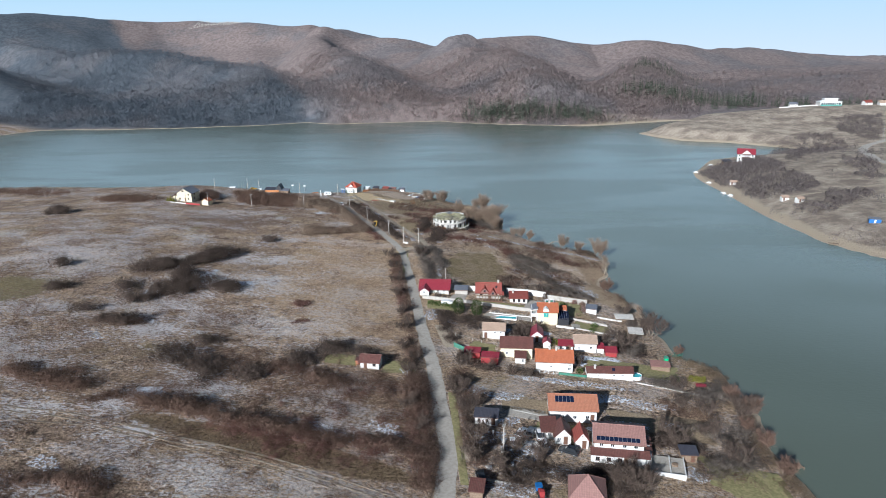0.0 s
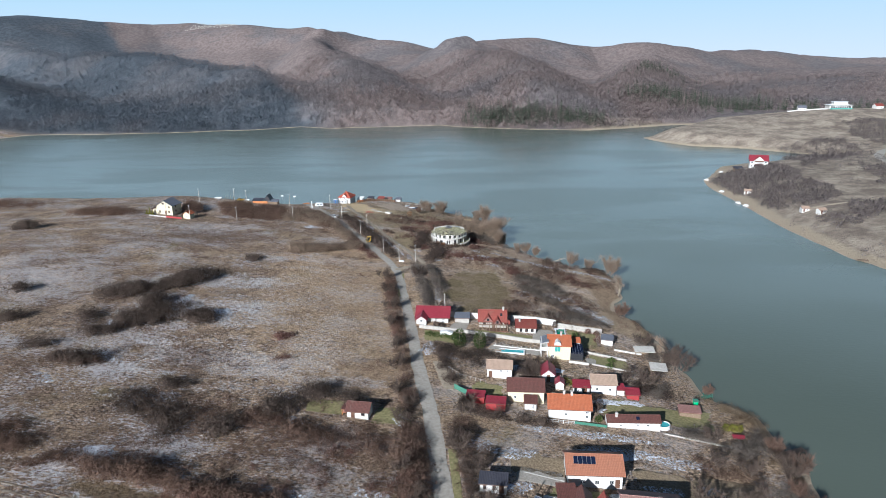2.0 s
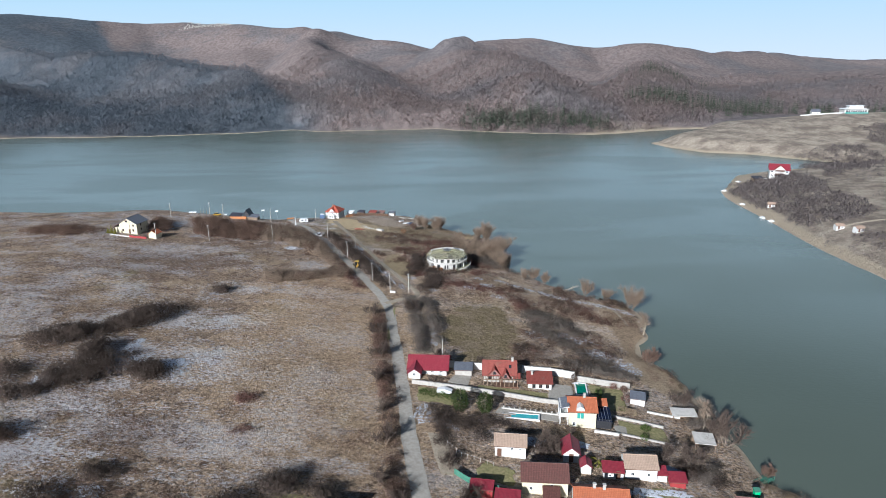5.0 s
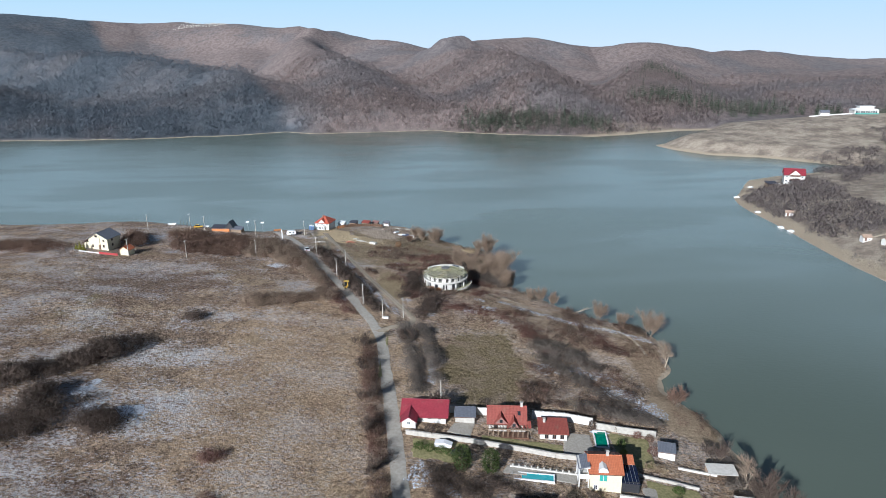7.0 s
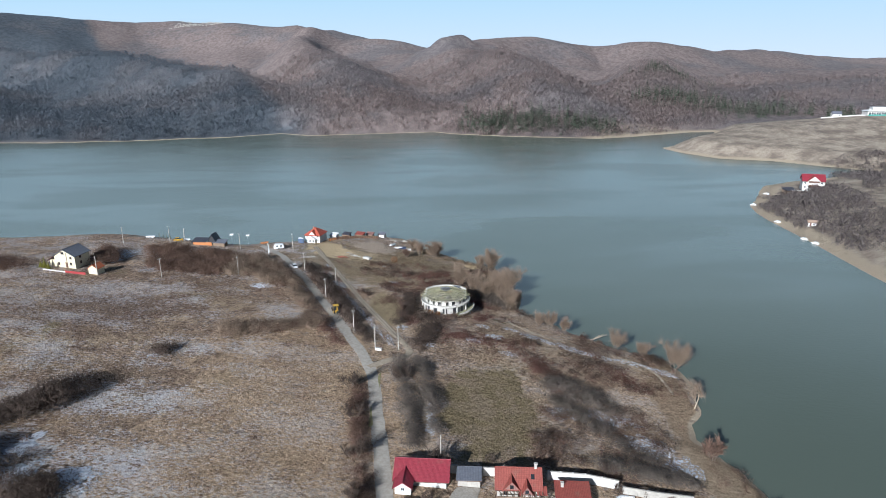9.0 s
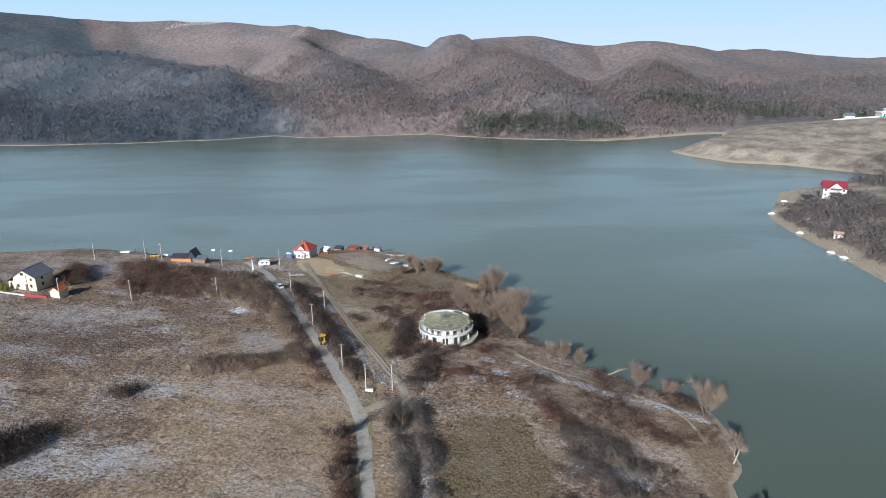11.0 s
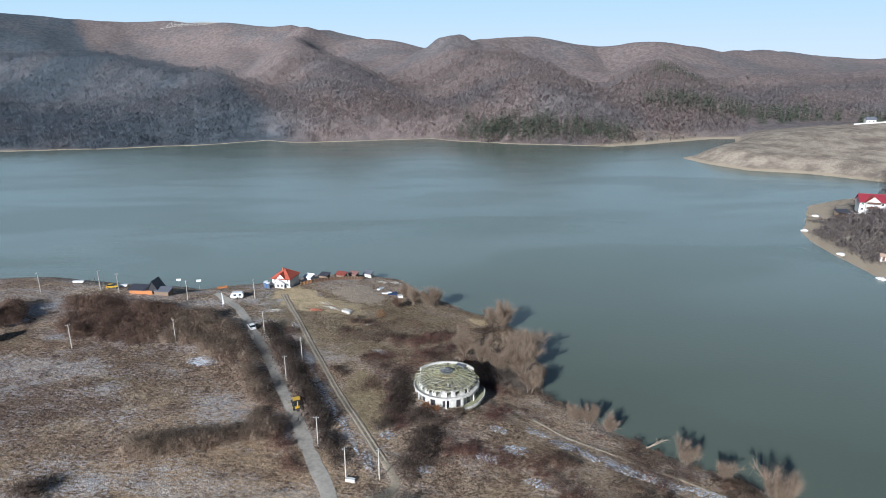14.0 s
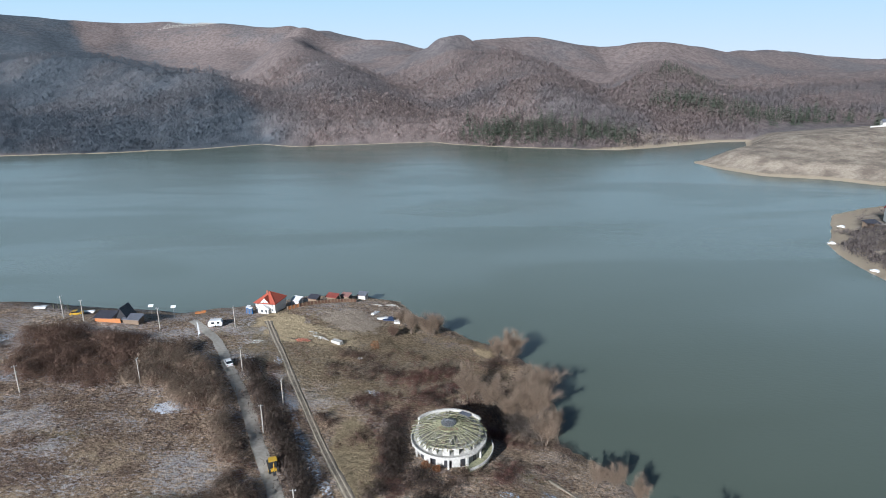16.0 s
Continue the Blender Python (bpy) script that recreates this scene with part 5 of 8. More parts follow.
def cone_tree(rng, tiers, tall, wide, droop=0.35, thick=0.12, per=14):
    """A conifer's needles: drooping sprays in tiers."""
    out = []
    for k in range(tiers):
        f = k / (tiers - 1)
        r, z = wide * (1 - f) ** 0.85 + 0.06, tall * (0.10 + 0.86 * f)
        for _ in range(max(5, int(per * (1 - 0.6 * f)))):
            a = rng.uniform(0, 2 * np.pi)
            c, s = np.cos(a), np.sin(a)
            L = r * rng.uniform(0.7, 1.1)
            w = max(thick, 0.34 * L)
            out.append([[-s * w * 0.5 + c * L * 0.25, c * w * 0.5 + s * L * 0.25, z], [s * w * 0.5 + c * L * 0.25, -c * w * 0.5 + s * L * 0.25, z], [c * L, s * L, z - droop * L]])
            out.append([[0, 0, z + 0.12 * tall / tiers * 4], [c * L * 0.7 - s * w, s * L * 0.7 + c * w, z - droop * L * 0.5], [c * L * 0.7 + s * w, s * L * 0.7 - c * w, z - droop * L * 0.5]])
    return np.array(out)


def leafy(rng, n, wide, tall, leaf):
    """A clipped or natural evergreen bush: leaf clumps over an uneven body."""
    out = []
    for _ in range(n):
        a, f = rng.uniform(0, 2 * np.pi), rng.uniform(0, 1)
        r = wide * np.sqrt(np.sin(np.pi * (0.12 + 0.80 * f))) * rng.uniform(0.7, 1.08)
        p = np.array([np.cos(a) * r, np.sin(a) * r, tall * f])
        d = rng.normal(size=(2, 3)) * leaf
        out.append([p - d[0], p + d[0] * 0.6 + d[1] * 0.5, p + d[1]])
    return np.array(out)


def strew(name, variants, xy, scale, material, label, category, dome=0.75):
    """Many bushes joined into one stretch of vegetation. scale: a size for each; dome: how far the twigs shade as one rounded mass."""
    n = len(xy)
    if not n:
        return None
    z = height(xy[:, 0], xy[:, 1])
    scale = scale * (1 + 0.38 * lattice(xy[:, 0], xy[:, 1], 7.0, 91))
    pick = RNG.integers(0, len(variants), n)
    turn = RNG.uniform(0, 2 * np.pi, n)
    chunks, normals = [], []
    for v, tri in enumerate(variants):
        k = np.nonzero(pick == v)[0]
        if not len(k):
            continue
        mid = tri.mean(1)
        nd = np.stack([mid[:, 0] * 1.3, mid[:, 1] * 1.3, 0.4 + 0.5 * mid[:, 2]], 1)
        nd /= np.linalg.norm(nd, axis=1)[:, None]
        g = np.cross(tri[:, 1] - tri[:, 0], tri[:, 2] - tri[:, 0])
        g /= np.linalg.norm(g, axis=1)[:, None] + 1e-12
        back = (g * nd).sum(1) < 0
        tri = np.where(back[:, None, None], tri[:, [0, 2, 1]], tri)
        nd = nd * dome + np.where(back[:, None], -g, g) * (1 - dome)
        nd /= np.linalg.norm(nd, axis=1)[:, None]
        c, s = np.cos(turn[k])[:, None, None], np.sin(turn[k])[:, None, None]
        sc = scale[k][:, None, None]
        wid = RNG.uniform(0.8, 1.3, len(k))[:, None, None]
        x, y = tri[None, ..., 0], tri[None, ..., 1]
        co = np.stack([(x * c - y * s) * sc * wid + xy[k, 0][:, None, None], (x * s + y * c) * sc * wid + xy[k, 1][:, None, None], tri[None, ..., 2] * sc + z[k][:, None, None] - 0.05], -1)
        chunks.append(co.reshape(-1, 3))
        c, s = c[..., 0], s[..., 0]
        nn = np.stack([nd[None, :, 0] * c - nd[None, :, 1] * s, nd[None, :, 0] * s + nd[None, :, 1] * c, np.broadcast_to(nd[None, :, 2], (len(k), len(nd)))], -1)
        normals.append(np.repeat(nn.reshape(-1, 3), 3, axis=0))
    co = np.concatenate(chunks)
    faces = np.arange(len(co)).reshape(-1, 3)
    ob = fast_mesh(name, co, faces, material, True)
    ob.data.normals_split_custom_set_from_vertices(np.concatenate(normals).astype(np.float32))
    return tagged(ob, label, category, kind="stuff")


def along(line, half, count, rng=RNG):
    """Places strewn about a line, thinning out to its sides."""
    p = np.array(line, float)
    seg = np.linalg.norm(np.diff(p, axis=0), axis=1)
    u = rng.uniform(0, seg.sum(), count)
    k = np.minimum(np.searchsorted(np.cumsum(seg), u), len(seg) - 1)
    f = (u - np.r_[0, np.cumsum(seg)][k]) / seg[k]
    q = p[k] + (p[k + 1] - p[k]) * f[:, None]
    return q + np.clip(rng.normal(size=(count, 2)) * 0.5, -1.1, 1.1) * half


def field(x0, x1, y0, y1, count, size, keep, seed, rng=RNG):
    """Places strewn over a rectangle where a noise of that size is over keep."""
    q = np.stack([rng.uniform(x0, x1, count), rng.uniform(y0, y1, count)], 1)
    return q[lattice(q[:, 0], q[:, 1], size, seed) + 0.5 * lattice(q[:, 0], q[:, 1], size / 3, seed + 1) > keep]


ROAD_LINE = [(-4.8, 110), (-4.3, 123), (-8, 150), (-13.4, 181), (-19.7, 218.5), (-28.2, 265), (-37.5, 287), (-52, 317), (-69.8, 351.6), (-95, 388)]
TRACK_LINE = [(-30, 270), (-21.4, 277), (-19.4, 281.5), (-28.1, 299), (-43.3, 329.7), (-60, 367), (-71, 391)]


def within(poly, count, edge=3.0, rng=RNG):
    """Places strewn inside an outline with an uneven edge."""
    p = np.array(poly, float)
    q = np.stack([rng.uniform(p[:, 0].min(), p[:, 0].max(), count * 4), rng.uniform(p[:, 1].min(), p[:, 1].max(), count * 4)], 1)
    return q[shore_distance(q[:, 0], q[:, 1], poly) + edge * lattice(q[:, 0], q[:, 1], 8, 97) > 0][:count]


def clear_of(q, line, gap):
    p = np.array(line, float)
    best = np.full(len(q), 1e9)
    for a, b in zip(p, p[1:]):
        d = b - a
        u = np.clip(((q - a) @ d) / (d @ d), 0, 1)
        best = np.minimum(best, np.linalg.norm(q - a - u[:, None] * d, axis=1))
    return q[best > gap]


def off_roads(q):
    q = clear_of(clear_of(q, ROAD_LINE, 2.6), TRACK_LINE, 1.9)
    return q[(shore_distance(q[:, 0], q[:, 1], NEAR_SHORE) > 1.5) & (np.hypot(q[:, 0] + 9.7, q[:, 1] - 320) > 9.3)]


def free_of_plots(q):
    """Keeps the houses, yards and lawns of the village clear."""
    for x0, x1, y0, y1 in ((17, 32, 127, 148), (26, 48, 118, 134), (0, 8, 134, 140), (-18, 29, 206, 226), (4, 36, 196, 208), (3, 13, 183, 190), (18, 46, 176, 190), (-2, 33, 163, 180), (32, 50, 161, 169), (18, 30, 106, 116), (-32, -22, 157, 166), (35, 58, 192, 216), (29, 44, 206, 223)):
        q = q[~((q[:, 0] > x0) & (q[:, 0] < x1) & (q[:, 1] > y0) & (q[:, 1] < y1))]
    return q


BUSHES = [thicket(RNG, 112, RNG.uniform(0.6, 0.9), 0.012, 34) for _ in range(8)]
LOW = [thicket(RNG, 30, RNG.uniform(0.8, 1.2), 0.03, 12, 0.4, (0.12, 0.28), 3, 0.07) for _ in range(8)]
TALL = [thicket(RNG, 170, RNG.uniform(0.5, 0.72), 0.0085, 44, 0.7, (0.07, 0.18), 6, 0.034) for _ in range(8)]
WANDS = [thicket(RNG, 96, RNG.uniform(0.6, 0.85), 0.014, 22, 1.0, (0.10, 0.26), 4) for _ in range(6)]
TUFTS = [blades(RNG, 6, 0, 1.0, 0.8, 0.09) for _ in range(6)]

# along the road and in the field
roadside = np.concatenate([
    along([(-8.2, 108), (-9.2, 124), (-12.4, 140), (-14.5, 152)], 3.4, 210),
    along([(-14.5, 152), (-17.6, 178), (-21.5, 205), (-27, 235), (-32, 262)], 2.2, 230),
    along([(-91, 134), (-85, 138), (-76, 134), (-67, 133), (-58, 130), (-49, 128), (-40, 127), (-30, 124), (-22, 124), (-14, 123)], 2.0, 420),
    along([(-118, 145), (-109, 142), (-102, 139.5), (-96, 140)], 2.6, 120), along([(-107, 145), (-100, 147)], 1.8, 30),
    along([(-112, 178), (-100, 178)], 2.4, 60),
    along([(-19, 148), (-42, 152), (-54, 157)], 4.0, 130),
    along([(-68, 101), (-80, 105), (-95, 102)], 2.6, 90),
])
roadside = off_roads(free_of_plots(roadside))
strew("roadside_scrub", BUSHES, roadside, RNG.uniform(1.5, 3.8, len(roadside)), TWIG_BROWN, "bare brown scrub along the road and field edges", "scrub")
redside = off_roads(np.concatenate([field(-46, -8, 116, 156, 420, 11, 0.0, 81), along([(-52, 129), (-38, 126), (-20, 124)], 2.2, 60), along([(-9.5, 112), (-13.5, 140)], 2.5, 60), along([(-24.5, 215), (-31, 256)], 1.8, 60), along([(-40, 282), (-58, 316)], 2.2, 70), along([(-30, 122), (-60, 127)], 2.5, 90)]))
strew("red_scrub", WANDS, redside, RNG.uniform(1.2, 2.6, len(redside)), TWIG_RED, "reddish bare scrub beside the road", "scrub")
clumps = np.concatenate([
    along([(-104, 204), (-97, 212)], 6.0, 120), along([(-88, 208), (-83, 210)], 4.2, 64), along([(-112, 192), (-104, 200)], 3.0, 26),
    along([(-112, 177), (-102, 178)], 2.2, 34), along([(-122, 222), (-110, 233), (-104, 241), (-97, 251)], 4.2, 170), along([(-106, 224), (-103, 216)], 3.0, 30), along([(-116, 200), (-120, 208)], 2.0, 12),
    along([(-142, 200), (-137, 203)], 2.0, 25), along([(-90, 271), (-86, 272)], 1.4, 14), along([(-205, 300), (-198, 304)], 3.0, 40), along([(-84, 160), (-74, 156), (-68, 148)], 5.0, 60), along([(-76, 169), (-72, 169)], 1.2, 8), along([(-49, 160), (-45, 161)], 2.6, 18), along([(-41, 167), (-37, 168.5)], 2.6, 22), along([(-78, 168), (-74, 168)], 1.8, 12), along([(-60, 151), (-55, 151)], 2.6, 18), along([(-124, 182), (-118, 184)], 1.8, 14), along([(-153, 223), (-150, 224)], 1.6, 10), along([(-29, 164), (-33, 169)], 2.0, 14),
])
strew("field_thicket", TALL, clumps, RNG.uniform(3.2, 6.2, len(clumps)), TWIG_GREY, "dark bare thickets standing in the field", "scrub")
rusty = np.concatenate([along([(-56, 187), (-52, 188)], 2.2, 22), along([(-58, 201), (-55, 201)], 2.2, 26), along([(-23, 206), (-24, 214)], 1.4, 16), along([(-52, 299), (-56, 308)], 1.6, 24)])
strew("rusty_scrub", WANDS, rusty, RNG.uniform(1.3, 2.4, len(rusty)), TWIG_RED, "rounded rusty-brown bushes in the field", "scrub")
loose = off_roads(free_of_plots(np.concatenate([field(-92, -58, 134, 166, 1300, 9, -0.15, 83), field(-54, -9, 120, 158, 1900, 10, -0.2, 85), field(-112, -62, 96, 107, 600, 8, -0.3, 86), field(-135, -60, 106, 127, 700, 7, 0.0, 88), field(-190, -14, 98, 190, 7500, 14, -0.05, 21), field(-190, -24, 186, 334, 6500, 9, 0.32, 23)])))
strew("low_scrub", LOW, loose, RNG.uniform(0.45, 1.45, len(loose)), TWIG_BROWN, "low dry scrub scattered over the field", "scrub")
# thicket behind the field, hedge by the road's bend, strips between road and track
back = off_roads(np.concatenate([
    within([(-140, 372), (-132, 375), (-112, 372), (-88, 365), (-73, 351), (-62, 329), (-51, 307), (-57, 306), (-66, 328), (-73, 328), (-85, 340), (-104, 338.5), (-117, 337), (-127, 344), (-131, 360)], 1050, 2.0), along([(-76, 285), (-64, 289), (-52, 296)], 2.8, 190), along([(-55, 303), (-48, 295)], 2.5, 60),
    along([(-150, 362), (-144, 344)], 4.0, 120), along([(-200, 340), (-172, 334)], 8.0, 180), along([(-290, 372), (-235, 360)], 6.0, 130),
]))
back = clear_of(back, ROAD_LINE, 4.3)
tan_side = (back[:, 0] > -96) & (back[:, 0] < -48) & (RNG.random(len(back)) < 0.7)
strew("back_thicket", TALL, back[~tan_side], RNG.uniform(1.8, 5.0, (~tan_side).sum()), TWIG_BROWN, "tall leafless thicket behind the field", "scrub")
strew("tan_thicket", TALL, back[tan_side], RNG.uniform(2.6, 5.6, tan_side.sum()), TWIG_TAN, "tall tan leafless saplings beside the road", "scrub")
strips = off_roads(np.concatenate([along([(-33, 285), (-46, 309), (-60, 340), (-68, 358)], 2.8, 620), along([(-35, 292), (-44, 309), (-54, 330)], 2.2, 130), along([(-25.5, 300), (-21, 312), (-24, 332)], 2.2, 110), along([(-17, 284), (-13, 300), (-17, 310)], 3.0, 90)]))
strips = clear_of(clear_of(strips, ROAD_LINE, 3.9), TRACK_LINE, 2.8)
strew("roadside_thicket", BUSHES, strips, RNG.uniform(1.8, 4.2, len(strips)), TWIG_GREY, "grey-brown bushes between road and track", "scrub")
row = np.concatenate([along([(-15, 232), (-16.5, 246), (-19, 258), (-22, 276)], 1.6, 90), along([(-10.5, 240), (-11.7, 250), (-14, 266), (-17, 276)], 1.5, 70)])
strew("bush_row", TALL, row, RNG.uniform(2.4, 4.4, len(row)), TWIG_ASH, "row of tall grey leafless bushes beside the road", "scrub")
# the lakeside slope
slope = off_roads(np.concatenate([field(-16, 60, 282, 376, 2300, 9, 0.1, 31), field(12, 60, 228, 300, 1400, 9, 0.12, 33), field(-60, -18, 318, 372, 1000, 9, 0.15, 35)]))
slope = slope[~((slope[:, 0] > 42) & (slope[:, 1] < 266) & (slope[:, 1] > 250))]
strew("lakeside_scrub", BUSHES, slope[::2], RNG.uniform(0.8, 3.2, len(slope[::2])), TWIG_BROWN, "brown scrub on the slope above the lake", "scrub")
strew("dark_lakeside_scrub", BUSHES, slope[1::4], RNG.uniform(1.0, 3.6, len(slope[1::4])), TWIG_GREY, "dark grey scrub on the slope above the lake", "scrub")
strew("pale_lakeside_scrub", WANDS, slope[3::4], RNG.uniform(0.7, 1.8, len(slope[3::4])), TWIG_TAN, "tan stems and brush on the slope above the lake", "scrub")
ruddy = off_roads(np.concatenate([along([(-8, 294), (2, 292), (14, 288)], 5, 190), along([(-24, 330), (-16, 345), (-4, 352)], 6, 170), along([(-27, 354), (-18, 352), (-10, 361)], 4, 90), along([(-34, 340), (-26, 342)], 3, 40), along([(0, 330), (6, 326)], 3, 40), along([(16, 282), (24, 262)], 3.5, 110), along([(40, 275), (48, 268)], 4, 80), along([(-30, 336), (-20, 300)], 2.5, 90), along([(0, 308), (6, 316)], 2.5, 40)]))
strew("red_lakeside_scrub", WANDS, ruddy, RNG.uniform(1.0, 2.3, len(ruddy)), TWIG_RED, "reddish bare scrub around the ruin", "scrub")
brush = off_roads(np.concatenate([field(-30, 58, 276, 374, 2300, 8, -0.05, 131), field(14, 60, 226, 282, 1000, 8, -0.05, 133), field(-62, -26, 340, 372, 400, 8, 0.2, 135)]))
brush = brush[np.abs(brush[:, 0] + 31) + 0.5 * np.abs(brush[:, 1] - 318) > 9]
strew("russet_brush", LOW, brush[::2], RNG.uniform(0.6, 1.7, len(brush[::2])), TWIG_RED, "low russet brush covering the lakeside slope", "scrub")
strew("tan_brush", LOW, brush[1::2], RNG.uniform(0.6, 1.6, len(brush[1::2])), TWIG_TAN, "low tan brush and dead stalks on the lakeside slope", "scrub")
grey = off_roads(np.concatenate([along([(20, 257), (27, 248), (32, 242), (39, 234)], 3.2, 120), along([(26, 231), (36, 229), (46, 227)], 2.0, 70), along([(6, 344), (12, 330)], 5.5, 160), along([(20, 266), (34, 256)], 4, 110)]))
strew("grey_thicket", TALL, grey, RNG.uniform(2.0, 4.2, len(grey)), TWIG_ASH, "grey leafless thicket behind the gardens", "scrub")
rim = off_roads(np.concatenate([along([(16, 333), (26, 319), (38, 308), (52, 296), (57, 284)], 2.4, 150), along([(8, 378), (-10, 388), (-26, 404)], 3.5, 130), along([(56, 246), (60, 224), (62, 200)], 2.6, 130), along([(64, 182), (72, 168), (73, 150), (70, 132), (71, 116)], 3.6, 300)]))
strew("shore_reeds", WANDS, rim, RNG.uniform(1.0, 2.4, len(rim)), TWIG_PALE, "straw-coloured reeds and brush along the shore", "reeds")
# snow lingers in the shade of the bushes, broken by grass
SNOW, _t, _p = nodes_of("old_snow")
_t.links.new(mix(_t, ramp(_t, noise_at(_t, 1.5, 5), 0.3, 0.7), (0.55, 0.57, 0.62), (0.74, 0.76, 0.80)), _p.inputs["Base Color"])
_t.links.new(ramp(_t, noise_at(_t, 1.7, 8, 0.75), 0.48, 0.56), _p.inputs["Alpha"])
_p.inputs["Roughness"].default_value = 0.9


def snow(x, y, w, d, turn=25.0):
    n, m = 26, 5
    co = [(0.0, 0.0)]
    for k in range(n):
        r = 1 + 0.5 * float(lattice(np.array([x + 3.1 * math.cos(k * 2 * math.pi / n)]), np.array([y + 3.1 * math.sin(k * 2 * math.pi / n)]), 1.2, 71)[0])
        for j in range(1, m + 1):
            u, v = w * r * j / m * math.cos(k * 2 * math.pi / n), d * r * j / m * math.sin(k * 2 * math.pi / n)
            c, s = math.cos(radians(-turn)), math.sin(radians(-turn))
            co.append((u * c - v * s, u * s + v * c))
    co = np.array(co) + [x, y]
    z = height(co[:, 0], co[:, 1]) + 0.12
    z[m::m] -= 0.16
    faces = []
    for k in range(n):
        a, b = 1 + k * m, 1 + (k + 1) % n * m
        faces.append((0, a, b))
        for j in range(m - 1):
            faces += [(a + j, a + j + 1, b + j + 1), (a + j, b + j + 1, b + j)]
    return tagged(fast_mesh("snow_patch", np.concatenate([co, z[:, None]], 1), np.array(faces), SNOW, True), "patch of old snow in the shade of bushes", "snow", kind="structure")


for sx, sy, sw, sd in ((-93, 215, 3.4, 7), (-78.5, 214, 3, 4.5), (-100, 182, 5, 3), (-147, 357, 6, 10), (-80, 138.3, 5, 2.4), (-58, 132.6, 6, 1.6), (-20, 131, 6, 2.2), (-27, 126, 3, 1.6), (-34, 130, 4, 2), (-82, 160, 2, 4), (-75, 164, 3, 2.4), (-86, 110, 5, 2), (-42, 157, 3, 1.4), (-109, 168, 3, 2), (-17, 160, 2.4, 2.4), (-12, 200, 3, 4.4), (-7.5, 196.5, 4, 2), (12, 305.7, 3, 1.6), (17, 301.7, 3.4, 1.6), (24, 297, 4, 1.5), (32.5, 291.4, 4, 1.5), (-13, 298, 2.4, 1.8), (-23, 298.5, 2, 1.6), (-14, 286.5, 2.4, 2), (3, 304.5, 2.2, 1.4), (-30, 345, 2.4, 1.4), (-78, 330.9, 3.4, 4.2), (-125, 340, 2, 2.4), (0, 292, 3, 1.6), (38, 252, 4, 2), (10, 284, 3, 1.4), (40, 242, 7, 5.5), (46, 235, 5, 4), (31, 253, 5, 3)):
    snow(sx, sy, sw, sd)
for sx, sy, sw, sd, st in ((20, 300.5, 5, 1.8, 38), (28, 295, 6, 1.9, 36), (38, 289.5, 7, 2.2, 32), (48, 285.5, 6, 2.0, 28), (55, 281, 4, 2.0, 50), (6, 296, 3.4, 2, 0), (10, 150, 5, 2.6, 0), (12, 126, 6, 3.4, 0), (5, 130, 4.6, 2.6, 0), (20, 119, 5, 2.2, 0), (33, 152.5, 10, 2, 4), (46, 150, 8, 1.8, 5), (-11.5, 246, 1.4, 8, 0), (-108, 203, 4, 3, 25), (8, 112, 5, 2.4, 0), (2, 152, 3, 3, 0), (9, 149, 4, 1.6, 0), (10, 138, 3, 2, 0), (15, 128.5, 4, 2, 0), (41, 139.5, 5, 1.6, 0), (50, 141, 4, 1.6, 0), (26, 159, 6, 1.4, 4), (49, 122, 3, 2.4, 0), (20, 160, 8, 1.6, 4), (36, 158.5, 9, 1.6, 4), (21, 252, 4, 3, 0), (-90, 270, 2, 2, 20)):
    snow(sx, sy, sw, sd, st)
SNOW_DENSE, _t, _p = nodes_of("shaded_snow")
_t.links.new(mix(_t, ramp(_t, noise_at(_t, 1.5, 5), 0.3, 0.7), (0.55, 0.57, 0.62), (0.74, 0.76, 0.80)), _p.inputs["Base Color"])
_t.links.new(ramp(_t, noise_at(_t, 1.7, 8, 0.75), 0.40, 0.48), _p.inputs["Alpha"])
_p.inputs["Roughness"].default_value = 0.9
for sx, sy, sw, sd in ((32, 136.5, 3, 1.8), (38, 136, 5, 1.8), (28, 151.5, 4.5, 1.6), (35, 151, 2.6, 1.6), (14.5, 191, 3.2, 1.6), (24, 190.8, 2.6, 1.4), (43, 185, 2.6, 1.4), (35, 175, 4, 1.5), (42, 176, 4, 1.3), (6, 138, 2.6, 1.6), (31, 171, 3, 1.4), (30, 220.8, 2.4, 1.0), (-146, 352, 4.5, 7), (-78, 331, 2.6, 3.2), (-97.5, 226, 2.6, 4.5), (-94, 215.5, 3, 3), (-81.5, 217, 3.6, 2.2), (-79, 140, 3.4, 2.6)):
    snow(sx, sy, sw, sd, 0).data.materials[0] = SNOW_DENSE
for sx, sy, sw, sd in ((-40.8, 316, 1.4, 12), (-32.8, 300, 1.4, 9), (-50.2, 337, 1.3, 10), (-26.4, 288.5, 1.3, 4), (-68.4, 362, 1.3, 4), (-59.5, 361, 1.2, 3.4), (-63.5, 355, 1.2, 3)):
    snow(sx, sy, sw, sd, -25)
